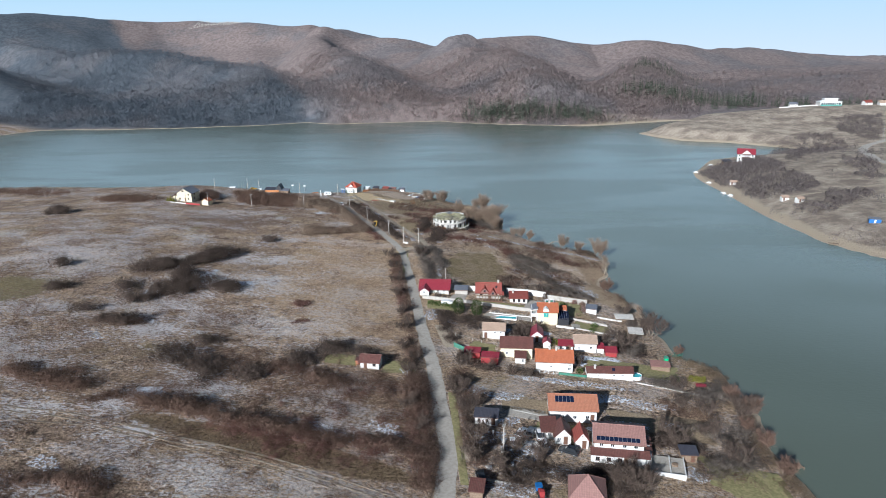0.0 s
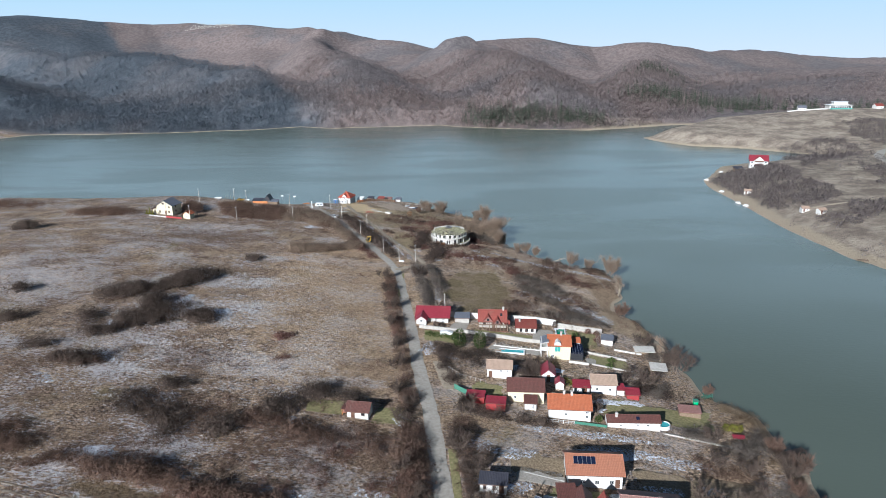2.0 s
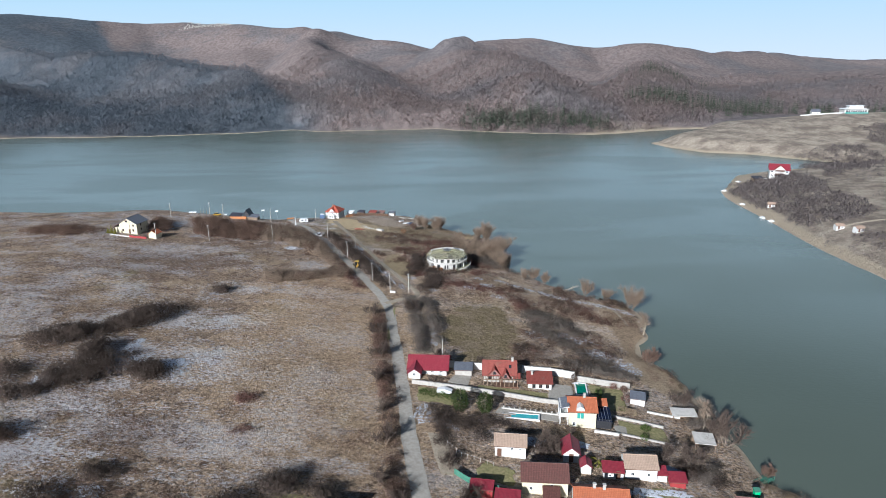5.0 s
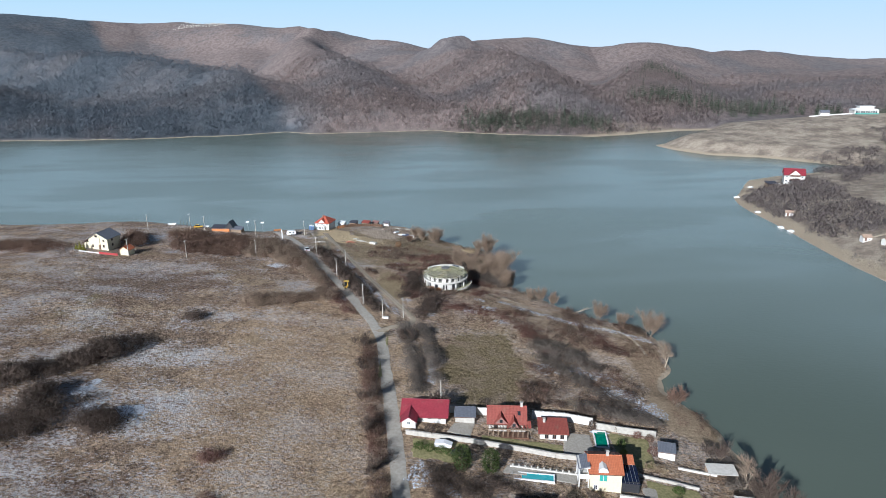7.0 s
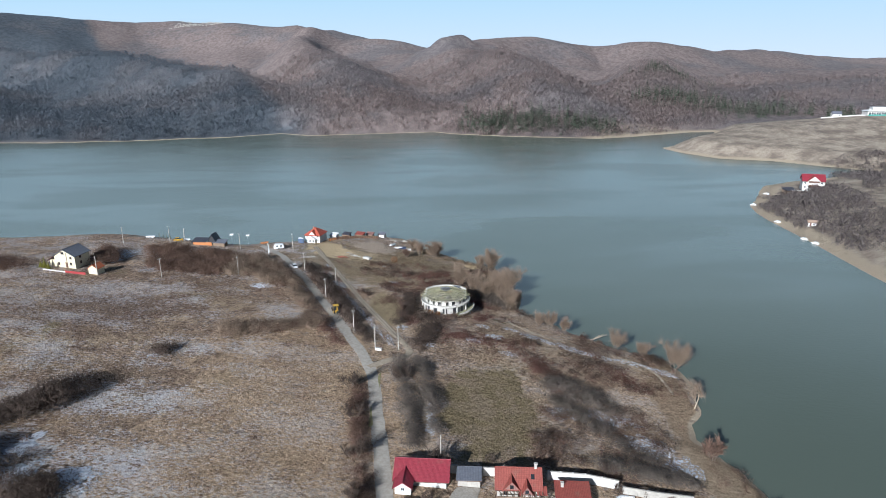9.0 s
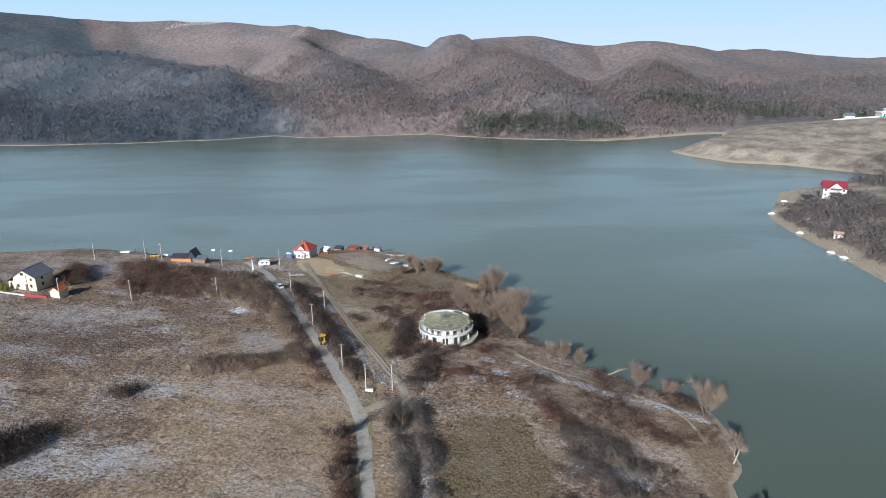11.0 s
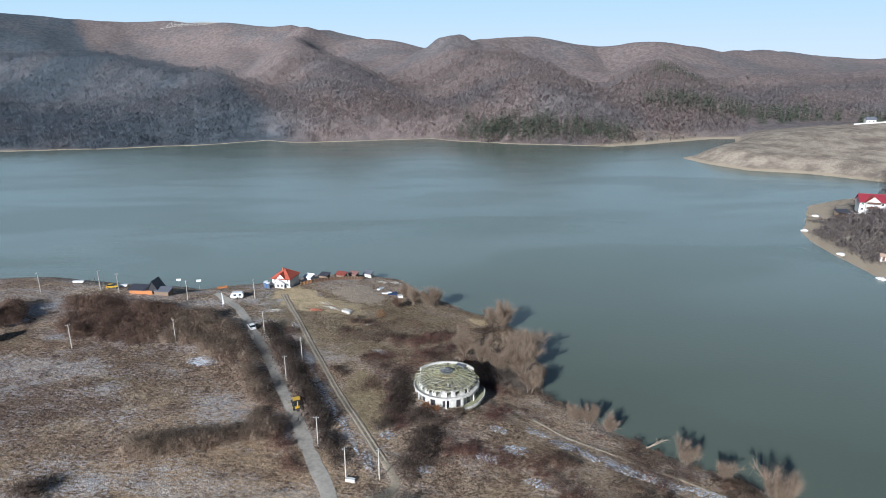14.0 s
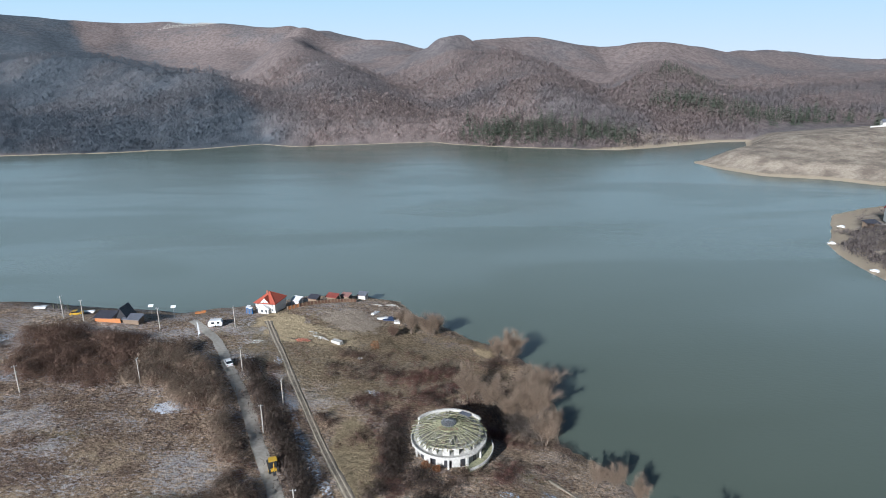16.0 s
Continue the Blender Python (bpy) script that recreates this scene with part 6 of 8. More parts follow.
# the gardens
garden = off_roads(free_of_plots(np.concatenate([field(-2, 70, 104, 136, 300, 12, 0.1, 41), field(2, 70, 148, 160, 90, 10, 0.4, 42), field(-4, 64, 176, 206, 200, 10, 0.3, 43), along([(2, 118), (0, 128), (-1, 145), (-3, 160)], 2.6, 160), along([(50, 150), (62, 147)], 4, 40)])))
strew("garden_scrub", BUSHES, garden, RNG.uniform(0.7, 2.6, len(garden)), TWIG_BROWN, "leafless bushes between the gardens", "scrub")
fruit = off_roads(np.concatenate([along([(1, 130), (8, 128), (10, 122), (18, 121), (8, 116)], 3.0, 90), along([(26, 119), (38, 120)], 2.2, 40), along([(43, 131), (48, 136)], 2.4, 40), along([(1, 165), (8, 163), (20, 161.5)], 1.3, 50), along([(-3, 156), (-1, 142), (1, 132)], 1.6, 60), along([(-9.5, 203), (-8, 192), (-6, 186), (-4.5, 178)], 1.6, 60), along([(-1, 168), (0.5, 173)], 1.4, 20), along([(0, 199.5), (8, 197), (14, 193)], 1.8, 45), along([(15, 190), (22, 189)], 1.2, 16), along([(-9, 200), (-4, 196), (4, 192)], 4, 70), along([(14, 187), (18, 190)], 2, 40), along([(46, 186), (54, 182)], 4, 70), along([(7, 112), (16, 118), (28, 114), (36, 112)], 3.2, 80), along([(47, 134), (54, 130)], 3, 60)]))
strew("garden_bushes", BUSHES, fruit, RNG.uniform(1.4, 3.0, len(fruit)), TWIG_GREY, "grey leafless garden shrubs", "scrub")
lakebush = off_roads(np.concatenate([along([(56, 142), (60, 137), (66, 139), (70, 144)], 3.0, 36), along([(66, 130), (58, 126), (52, 122)], 4.0, 54), along([(58, 156), (66, 156), (70, 164)], 3.0, 60), along([(52, 162), (58, 160)], 1.8, 26), along([(48, 178), (55, 190), (56, 212)], 2.2, 50)]))
strew("shore_thicket", TALL, lakebush, RNG.uniform(2.0, 4.4, len(lakebush)), TWIG_ASH, "grey-brown leafless thicket between gardens and shore", "scrub")
# dry grass
tufts = off_roads(free_of_plots(np.concatenate([field(-200, 60, 100, 300, 17000, 18, -0.35, 51), field(-160, 20, 285, 400, 5000, 18, -0.3, 53)])))
strew("dry_grass", TUFTS, tufts, RNG.uniform(0.18, 0.55, len(tufts)), STRAW, "dry straw-coloured grass tufts over the field", "grass")

# woods on the hills beyond the lake and on the eastern shore
FAR_BARE = [crown_of(RNG, 13, 0.44, 0.15, 0.045) for _ in range(10)]
SCRUB_FAR = [crown_of(RNG, 22, 0.62, 0.05, 0.065) for _ in range(8)]


def sown(count, x0, x1, y0, y1, keep=-2.0, seed=61, size=60, inland=4.0):
    q = field(x0, x1, y0, y1, count, size, keep, seed)
    return q[shore_distance(q[:, 0], q[:, 1], FAR_SHORE) > inland]


def stand(poly, count):
    """Places strewn inside an outline."""
    p = np.array(poly, float)
    q = np.stack([RNG.uniform(p[:, 0].min(), p[:, 0].max(), count * 2), RNG.uniform(p[:, 1].min(), p[:, 1].max(), count * 2)], 1)
    d = shore_distance(q[:, 0], q[:, 1], poly) + 7 * lattice(q[:, 0], q[:, 1], 14, 95)
    return q[d > 0][:count]


hill = np.concatenate([sown(13000, -640, 320, 840, 1020), sown(18000, -900, 520, 1000, 1400), sown(4500, -1000, 700, 1380, 1550), sown(7000, 260, 1100, 930, 1400)])
hill = hill[~((hill[:, 1] < 905) & (hill[:, 0] > 255))]
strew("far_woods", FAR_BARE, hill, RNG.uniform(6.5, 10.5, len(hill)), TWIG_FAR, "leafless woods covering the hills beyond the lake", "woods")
pines = np.concatenate([along([(5, 900), (60, 888), (110, 880), (165, 875)], 22, 300), along([(250, 1010), (320, 990), (420, 960)], 45, 300), along([(330, 1250), (420, 1400)], 60, 120)])
pines = pines[shore_distance(pines[:, 0], pines[:, 1], FAR_SHORE) > 8]
strew("far_pines", [cone_tree(RNG, 7, 1.0, 0.17, 0.3, 0.03, 7) for _ in range(4)], pines, RNG.uniform(10, 17, len(pines)), PINE, "dark pine stand at the foot of the hills", "woods")
east = np.concatenate([sown(4200, 170, 520, 270, 640, 0.15, 63, 26, 6), sown(1800, 230, 700, 650, 860, 0.45, 65, 45, 6), stand([(186, 523), (215, 524), (240, 534), (229, 476), (229, 430), (212, 397), (192, 396), (182, 409), (178, 434), (176, 458)], 2300), stand([(299, 645), (336, 661), (364, 667), (353, 611), (279, 528), (245, 511)], 2200), stand([(189, 368), (224, 392), (236, 389), (216, 362), (192, 350)], 380), stand([(410, 750), (469, 761), (382, 614), (376, 634), (385, 689)], 1300), stand([(279, 494), (295, 473), (260, 413), (255, 433)], 420)])
strew("eastern_scrub", SCRUB_FAR, east, RNG.uniform(1.4, 3.8, len(east)), TWIG_EAST, "grey scrub and young woods on the eastern shore", "scrub")
hallpines = np.concatenate([along([(388, 826), (420, 830)], 5, 26), along([(458, 832), (560, 842)], 6, 60)])
strew("hilltop_pines", [cone_tree(RNG, 6, 1.0, 0.26, 0.3, 0.05, 6) for _ in range(3)], hallpines, RNG.uniform(6, 11, len(hallpines)), PINE, "dark pines beside the hilltop hall", "woods")


# ---- single trees ----
def grow(seed, tall, spread, thick, limbs, bark, twig, twig_n, twig_len, twig_w, label, lean=0.0):
    """A bare tree: tapered trunk and limbs, and a crown of thin twigs."""
    rng = np.random.default_rng(seed)
    t = new("tree")
    tagged(t, label, "tree", "trees along the shore")
    wood, ends = Solid(), []

    def limb(p, d, length, r, depth):
        segs = 3
        for k in range(segs):
            d = (d + Vector(rng.normal(size=3)) * 0.13 + Vector((0, 0, 0.05))).normalized()
            q = p + d * length / segs
            wood.tube(p, q, r, r * 0.78, 5, False)
            ends.append((q.copy(), d.copy(), depth))
            if depth < 2:
                for _ in range(limbs - 1 if depth == 0 else 2):
                    a = rng.uniform(0, 2 * math.pi)
                    out = Vector((math.cos(a), math.sin(a), rng.uniform(0.35, 1.1))).normalized()
                    limb(q, (d * 0.45 + out * spread).normalized(), length * rng.uniform(0.42, 0.62), r * 0.5, depth + 1)
            p, r = q, r * 0.78

    if lean:
        limb(Vector((0, 0, -0.3)), Vector((lean, 0, 1)).normalized(), tall * 0.62, thick, 0)
    for k in range(0 if lean else 3):
        a = 2.1 * k + rng.uniform(-0.4, 0.4)
        limb(Vector((0.25 * math.cos(a), 0.25 * math.sin(a), -0.3)), Vector((0.42 * math.cos(a), 0.42 * math.sin(a), 1)).normalized(), tall * rng.uniform(0.5, 0.66), thick * 0.7, 0)
    tri = []
    ends = [e for e in ends if e[2] > 0]
    for _ in range(twig_n):
        p, d, dep = ends[rng.integers(0, len(ends))]
        v = np.array(d) * 0.8 + rng.normal(size=3) * 0.55 + [0, 0, 0.35]
        q = np.array(p) + v / np.linalg.norm(v) * twig_len * rng.uniform(0.5, 1.3)
        s = np.cross(rng.normal(size=3), v)
        s = s / np.linalg.norm(s) * twig_w
        tri += [np.array(p) - s, np.array(p) + s, q]
    part("trunk", wood, bark, t)
    crown = fast_mesh("crown", np.array(tri), np.arange(len(tri)).reshape(-1, 3), twig)
    crown.parent = t
    return t


TREES = [
    grow(1, 7.0, 0.75, 0.15, 3, BARK, TWIG_TAN, 3000, 1.9, 0.020, "leafless brown poplar on the lake shore"),
    grow(2, 8.0, 1.0, 0.17, 3, BARK, TWIG_TAN, 3400, 2.2, 0.020, "pale leafless willow on the lake shore"),
    grow(3, 4.5, 0.9, 0.14, 3, BARK, TWIG_BROWN, 1100, 1.2, 0.055, "low reddish leafless tree by the water"),
    grow(4, 5.5, 0.8, 0.15, 3, BARK, TWIG_GREY, 900, 1.3, 0.055, "grey leafless garden tree"),
    grow(5, 9.0, 1.1, 0.26, 2, PALEBARK, TWIG_TAN, 700, 1.8, 0.04, "tall old tree with pale bare limbs leaning over the water", 0.25),
]
spots = [
    (0, [(44.2, 296, 0.95), (51.8, 291.5, 0.75), (58.6, 282.5, 1.3), (30, 309.3, 0.75), (26, 312, 0.85), (22, 313, 0.7), (8.4, 373, 1.15), (5, 377, 0.9), (13.5, 356, 1.0), (16.5, 336, 0.9)]),
    (1, [(1.1, 343, 1.05), (4.4, 339, 0.95), (11.5, 338, 1.15), (9, 345, 1.0), (-5, 346, 1.1), (13, 341, 1.25), (16, 352, 1.2), (8, 374, 1.2), (-17, 389, 1.0), (-15.5, 391.5, 0.9), (-23.5, 391, 0.85), (-27, 396, 0.8), (13, 348, 1.0), (10.5, 352, 0.9), (13, 328, 1.0)]),
    (2, [(54.0, 239.3, 1.3), (72.5, 150, 1.3), (70.6, 157, 1.1), (66, 187, 0.8), (-29, 386, 0.9), (71, 136, 1.2), (68.5, 141, 1.0), (70, 124, 1.1)]),
    (3, [(-9, 226, 0.9), (60.5, 197.5, 1.5), (-11, 214.8, 0.5), (17.5, 187, 0.8), (43, 188, 0.9), (48.5, 187, 1.0), (1.5, 120, 1.1), (35, 113.5, 1.1), (31, 114.5, 0.9), (48.5, 132, 1.0), (-3.5, 149, 0.9), (-2, 164, 0.8), (55, 150, 0.8), (27, 227.5, 0.6), (-17, 158, 0.8), (-19, 172, 0.7), (-20.5, 186, 0.9), (-22.5, 199, 0.7), (-25, 214, 0.8), (-27, 228, 0.9), (-30, 243, 0.8), (-33, 258, 0.9), (-15.5, 166, 0.6), (61, 148, 0.9), (3, 143, 0.8), (38, 117, 0.8), (-20.5, 263, 0.9), (-14.8, 140, 0.8), (-11, 131, 0.7), (16, 191, 0.7), (31.5, 169.3, 0.6), (23, 195, 0.5), (-6, 180, 0.6), (-1, 168, 0.7), (6, 163.5, 0.6), (12, 162, 0.55), (17, 161.5, 0.5), (2, 129, 1.0), (11, 126, 0.9), (16, 122, 1.0), (7, 118, 0.9), (34, 120, 0.8), (47, 136, 1.0), (58, 138, 1.0), (60, 127, 1.1), (59, 199, 1.1), (55, 214, 1.0), (70, 147, 1.3), (57, 160, 0.8), (-2, 152, 0.7), (-0.5, 140, 0.8)]),
    (4, [(58.0, 263.0, 1.0), (57.6, 204.5, 1.0)]),
]
for k, places in spots:
    first = True
    for x, y, s in places:
        m = pose(x, y, ground_z(x, y), 0, 0, (x * 37 + y * 91) % 360 if k != 4 else 10) @ Matrix.Diagonal((s, s, s, 1))
        if first:
            TREES[k].matrix_world, first = m, False
            base_scale = s
        else:
            c = copy_thing(TREES[k], Matrix.Identity(4))
            c.matrix_basis = m


def leaf_thing(name, tri, material, x, y, label, category, group="", trunk=None):
    t = thing(name, x, y, 0, label, category, group)
    ob = fast_mesh("foliage", tri.reshape(-1, 3), np.arange(tri.shape[0] * 3).reshape(-1, 3), material)
    ob.parent = t
    if trunk:
        part("trunk", Solid().tube((0, 0, -0.3), (0, 0, trunk), 0.16, 0.04, 7), BARK, t)
    return t


for x, y, h, w in ((-3.4, 203.4, 5.4, 2.3), (2.8, 203.0, 5.2, 2.2)):
    leaf_thing("conifer", leafy(RNG, 950, w * 0.85, h * 0.92, 0.24), SPRUCE, x, y, "bushy dark green garden conifer", "conifer", "garden conifers", h * 0.9)
for x, y, h, w in ((-160.6, 334.6, 4.2, 1.3), (-158.6, 333.6, 3.0, 1.1), (-162.5, 335.2, 2.6, 1.1)):
    leaf_thing("conifer", cone_tree(RNG, 12, h, w, 0.1, 0.2, 26), YELLOWHEDGE, x, y, "yellow-green conifer beside the white house", "conifer", "garden conifers", h * 0.9)
for k in range(4):
    leaf_thing("cypress", cone_tree(RNG, 9, 2.8, 0.5, -0.3, 0.12, 14), PINE, -143.5 + 1.5 * k, 392 + 0.2 * k, "slim dark columnar cypress", "cypress", "row of cypresses", 2.2)
for x, y, w, h, m, lab in ((-13, 209.6, 1.2, 1.2, HEDGE, "clipped green hedge bush"), (-10.6, 209, 1.2, 1.2, HEDGE, "clipped green hedge bush"), (-8.2, 208.4, 1.2, 1.2, HEDGE, "clipped green hedge bush"), (-6.0, 207.8, 1.1, 1.1, HEDGE, "clipped green hedge bush"), (33.6, 215.8, 1.0, 1.6, HEDGE, "rounded green garden bush"), (33.4, 212.6, 0.8, 1.1, YELLOWHEDGE, "rounded yellow-green garden bush"), (42.0, 200.5, 1.1, 1.3, HEDGE, "dark green bush on a lawn"), (40.6, 196.2, 1.0, 1.2, HEDGE, "rounded green garden bush"), (31.4, 165.4, 0.9, 1.4, HEDGE, "green bush beside the orange-roofed house"), (26.2, 183.4, 1.5, 1.5, YELLOWHEDGE, "olive-green hedge behind the sheds"), (28.6, 183.0, 1.5, 1.5, YELLOWHEDGE, "olive-green hedge behind the sheds"), (63.2, 166.6, 0.9, 1.5, YELLOWHEDGE, "yellow-green hedge near the shore"), (64.8, 166.6, 0.9, 1.5, YELLOWHEDGE, "yellow-green hedge near the shore"), (66.3, 166.6, 0.9, 1.5, YELLOWHEDGE, "yellow-green hedge near the shore"), (40.5, 207.6, 1.3, 1.2, STRAW, "pale straw-coloured ornamental grass"), (38.2, 208.2, 1.3, 1.2, STRAW, "pale straw-coloured ornamental grass"), (28.0, 222.0, 0.9, 2.2, TWIG_GREY, "round leafless shrub by the wall"), (33.5, 222.2, 0.8, 1.8, TWIG_GREY, "round leafless shrub by the wall"), (38.5, 220.4, 1.0, 1.4, TWIG_RED, "round reddish shrub by the wall"), (41.2, 219.6, 1.0, 1.4, TWIG_BROWN, "round brown shrub by the wall"), (40.4, 214.0, 1.2, 1.9, TWIG_RED, "dark red leafless shrub beside a white shed"), (2.0, 230.0, 1.2, 1.6, TWIG_GREY, "leafless shrub behind the boundary wall")):
    leaf_thing("bush", leafy(RNG, 260, w, h, 0.16), m, x, y, lab, "bush", "garden bushes")

# ---- the round ruin ----
def arc_wall(s, r0, r1, a0, a1, z0, z1, n=None):
    """A curved wall between two angles in degrees."""
    n = n or max(1, round(abs(a1 - a0) / 6))
    for k in range(n):
        b0, b1 = radians(a0 + (a1 - a0) * k / n), radians(a0 + (a1 - a0) * (k + 1) / n)
        s.prism([(r1 * math.cos(b0), r1 * math.sin(b0)), (r1 * math.cos(b1), r1 * math.sin(b1)), (r0 * math.cos(b1), r0 * math.sin(b1)), (r0 * math.cos(b0), r0 * math.sin(b0))], "z", z0, z1)
    return s


LICHEN = plain("lichen_covered_timber", (0.20, 0.195, 0.11), (0.38, 0.37, 0.23), 0.95, 3, 0.5, (0.12, 0.10, 0.07), 0.8)
RUINWHITE = plain("stained_white_render", (0.44, 0.42, 0.38), (0.60, 0.58, 0.54), 0.9, 2, 0.55, (0.20, 0.17, 0.13), 1.0, 0.3)
ruin = thing("ruined_rotunda", -9.7, 320.2, 0, "roofless round white ruin with bare lichen-covered rafters", "ruin", z=2.5)
part("lower_drum", arc_wall(Solid(), 7.0, 7.3, 0, 360, -1.5, 3.1), RUINWHITE, ruin)
# dark panels on the closed wall paint the shade inside empty doorways
for k in range(14):
    a = radians(-168 + 25.7 * k)
    part("doorway_shade", Solid().box(7.26, 7.33, -0.55 if k % 3 else -0.8, 0.55 if k % 3 else 0.8, 0.4, 2.4, math.degrees(a)), DARK, ruin, "dark panel for the shade in an empty doorway")
for k in range(12):
    a = radians(-180 + 30 * k)
    part("pillar", Solid().box(7.9, 8.3, -0.2, 0.2, -1.5, 3.1, math.degrees(a)), RUINWHITE, ruin)
part("gallery_slab", arc_wall(Solid(), 0.3, 8.5, 0, 360, 3.1, 3.35), RUINWHITE, ruin)
part("gallery_kerb", arc_wall(Solid(), 8.3, 8.55, 0, 360, 3.353, 3.75), RUINWHITE, ruin)
for k in range(18):
    a0 = 20 * k
    part("upper_wall", arc_wall(Solid(), 6.9, 7.15, a0, a0 + (12 if k % 2 else 9), 3.355, 4.75), RUINWHITE, ruin)
part("ring_beam", arc_wall(Solid(), 6.8, 7.25, 0, 360, 4.753, 5.0), RUINWHITE, ruin)
part("back_parapet", arc_wall(Solid(), 8.0, 8.5, 32, 148, 4.7, 5.6), RUINWHITE, ruin, "curved white parapet at the back")
part("back_wall", arc_wall(Solid(), 8.05, 8.3, 30, 150, 3.355, 4.7), RUINWHITE, ruin)
part("fallen_sheet", Solid().slab([(2.2, 5.6, 6.05), (4.6, 4.6, 5.65), (5.4, 6.2, 5.5), (3.0, 7.2, 5.65)], 0.06), SLATE, ruin, "loose blue-grey roofing sheet")
part("attic_floor", arc_wall(Solid(), 0.2, 6.8, 0, 360, 4.75, 4.82), plain("rotten_boarding", (0.17, 0.155, 0.125), (0.40, 0.375, 0.32), 0.95, 1.2, 0.7, (0.07, 0.06, 0.045), 0.9), ruin)
rr = random.Random(5)
for k in range(44):
    a = 2 * math.pi * k / 44 + rr.uniform(-0.03, 0.03)
    if rr.random() < 0.12:
        continue
    c, s = math.cos(a), math.sin(a)
    out = rr.uniform(7.9, 8.7)
    part("rafter", Solid().tube((c * 1.5, s * 1.5, 6.95 + rr.uniform(-0.1, 0.1)), (math.cos(a + rr.uniform(-0.05, 0.05)) * out, math.sin(a + rr.uniform(-0.05, 0.05)) * out, 4.95 + rr.uniform(-0.2, 0.15)), 0.085, 0.085, 4), LICHEN, ruin)
for ring in range(5):
    rad, zz = 3.0 + ring * 1.15, 6.62 - 0.36 * ring
    for k in range(30):
        if rr.random() < 0.8:
            a0 = 2 * math.pi * (k + rr.uniform(-0.3, 0.3)) / 30
            a1 = a0 + 2 * math.pi / 30 * rr.uniform(0.9, 2.0)
            r2 = rad + rr.uniform(-0.5, 0.5)
            part("batten", Solid().tube((math.cos(a0) * rad, math.sin(a0) * rad, zz + 0.08), (math.cos(a1) * r2, math.sin(a1) * r2, zz + rr.uniform(-0.1, 0.15) - 0.3 * (r2 - rad)), 0.06, 0.06, 4), LICHEN, ruin)
for k in range(130):
    a, r0 = rr.uniform(0, 2 * math.pi), rr.uniform(2.5, 7.2)
    b, ln = rr.uniform(0, 2 * math.pi), rr.uniform(0.7, 2.4)
    x0, y0 = math.cos(a) * r0, math.sin(a) * r0
    x1, y1 = x0 + math.cos(b) * ln, y0 + math.sin(b) * ln
    z0, z1 = (5.0 + (8.0 - min(8.0, math.hypot(u, v))) * 0.26 + rr.uniform(-0.1, 0.3) for u, v in ((x0, y0), (x1, y1)))
    part("fallen_beam", Solid().tube((x0, y0, z0), (x1, y1, z1), 0.07, 0.07, 4), [LICHEN, WOOD, STONE_WALL][k % 3], ruin)
cap_s = Solid()
for k in range(24):
    a0, a1 = 2 * math.pi * k / 24, 2 * math.pi * (k + 1) / 24
    cap_s.add([(0, 0, 7.8), (1.75 * math.cos(a0), 1.75 * math.sin(a0), 7.15), (1.75 * math.cos(a1), 1.75 * math.sin(a1), 7.15), (1.7 * math.cos(a0), 1.7 * math.sin(a0), 6.85), (1.7 * math.cos(a1), 1.7 * math.sin(a1), 6.85)], [(0, 1, 2), (1, 3, 4, 2)])
cap_p = part("dome_cap", cap_s, plain("grey_zinc", (0.06, 0.065, 0.07), (0.11, 0.115, 0.12), 0.55, 3, 0.5), ruin, "ribbed dark grey metal cap")
for k in range(24):
    a = 2 * math.pi * k / 24
    part("rib", Solid().tube((0.1 * math.cos(a), 0.1 * math.sin(a), 7.81), (1.78 * math.cos(a), 1.78 * math.sin(a), 7.18), 0.03, 0.03, 4), STEEL, cap_p)
part("rusty_skirt", arc_wall(Solid(), 1.6, 2.8, 200, 330, 6.45, 6.57), plain("rusty_boards", (0.28, 0.15, 0.11), (0.36, 0.22, 0.17), 0.9, 3, 0.5), ruin)
part("ramp", arc_wall(Solid(), 7.6, 10.0, -62, 12, 0.4, 0.75), LICHEN, ruin, "curved concrete balcony on the right flank")
part("ramp_kerb", arc_wall(Solid(), 9.8, 10.05, -62, 12, 0.753, 1.3), RUINWHITE, ruin)
for a in (-50, -25, 0):
    part("pillar", Solid().box(9.2, 9.6, -0.2, 0.2, -2.5, 0.4, a), RUINWHITE, ruin)

# ---- houses by the shore ----
lk = house("house", -74.4, 399.6, 8.0, 8.6, 3.9, 2.9, -12, WHITE, VERMILION, "white two-storey lake house with a hipped orange-red roof", "hip", [(-2.9, 2.6, 0.7, 0.9), (2.9, 2.6, 0.7, 0.9), (-3.1, 0.8, 0.7, 0.9), (3.0, 0.8, 0.7, 0.9)], [], chimneys=[], over=0.5, category="house", group="houses by the shore")
lk.scale = (0.92, 0.92, 0.92)
gf = part("front_gable", Solid().prism([(-1.9, 3.0), (1.9, 3.0), (1.9, 4.0), (0, 5.9), (-1.9, 4.0)], "y", -0.25, 2.2), WHITE, lk)
for s in (-1, 1):
    c = [(s * 2.3, -0.6, 3.75), (s * 2.3, 2.6, 3.75), (0, 2.6, 6.15), (0, -0.6, 6.15)]
    part("gable_roof", Solid().slab(c if s > 0 else c[::-1], 0.14), VERMILION, gf)
window(lk, -0.55, 3.6, 0.6, 0.8, -0.25)
window(lk, 0.55, 3.6, 0.6, 0.8, -0.25)
part("porch_wall", Solid().prism([(-2.2, -0.7), (2.0, -0.7), (2.0, 2.3), (-0.1, 3.5), (-2.2, 2.3)], "y", -1.6, 0.0), WHITE, lk)
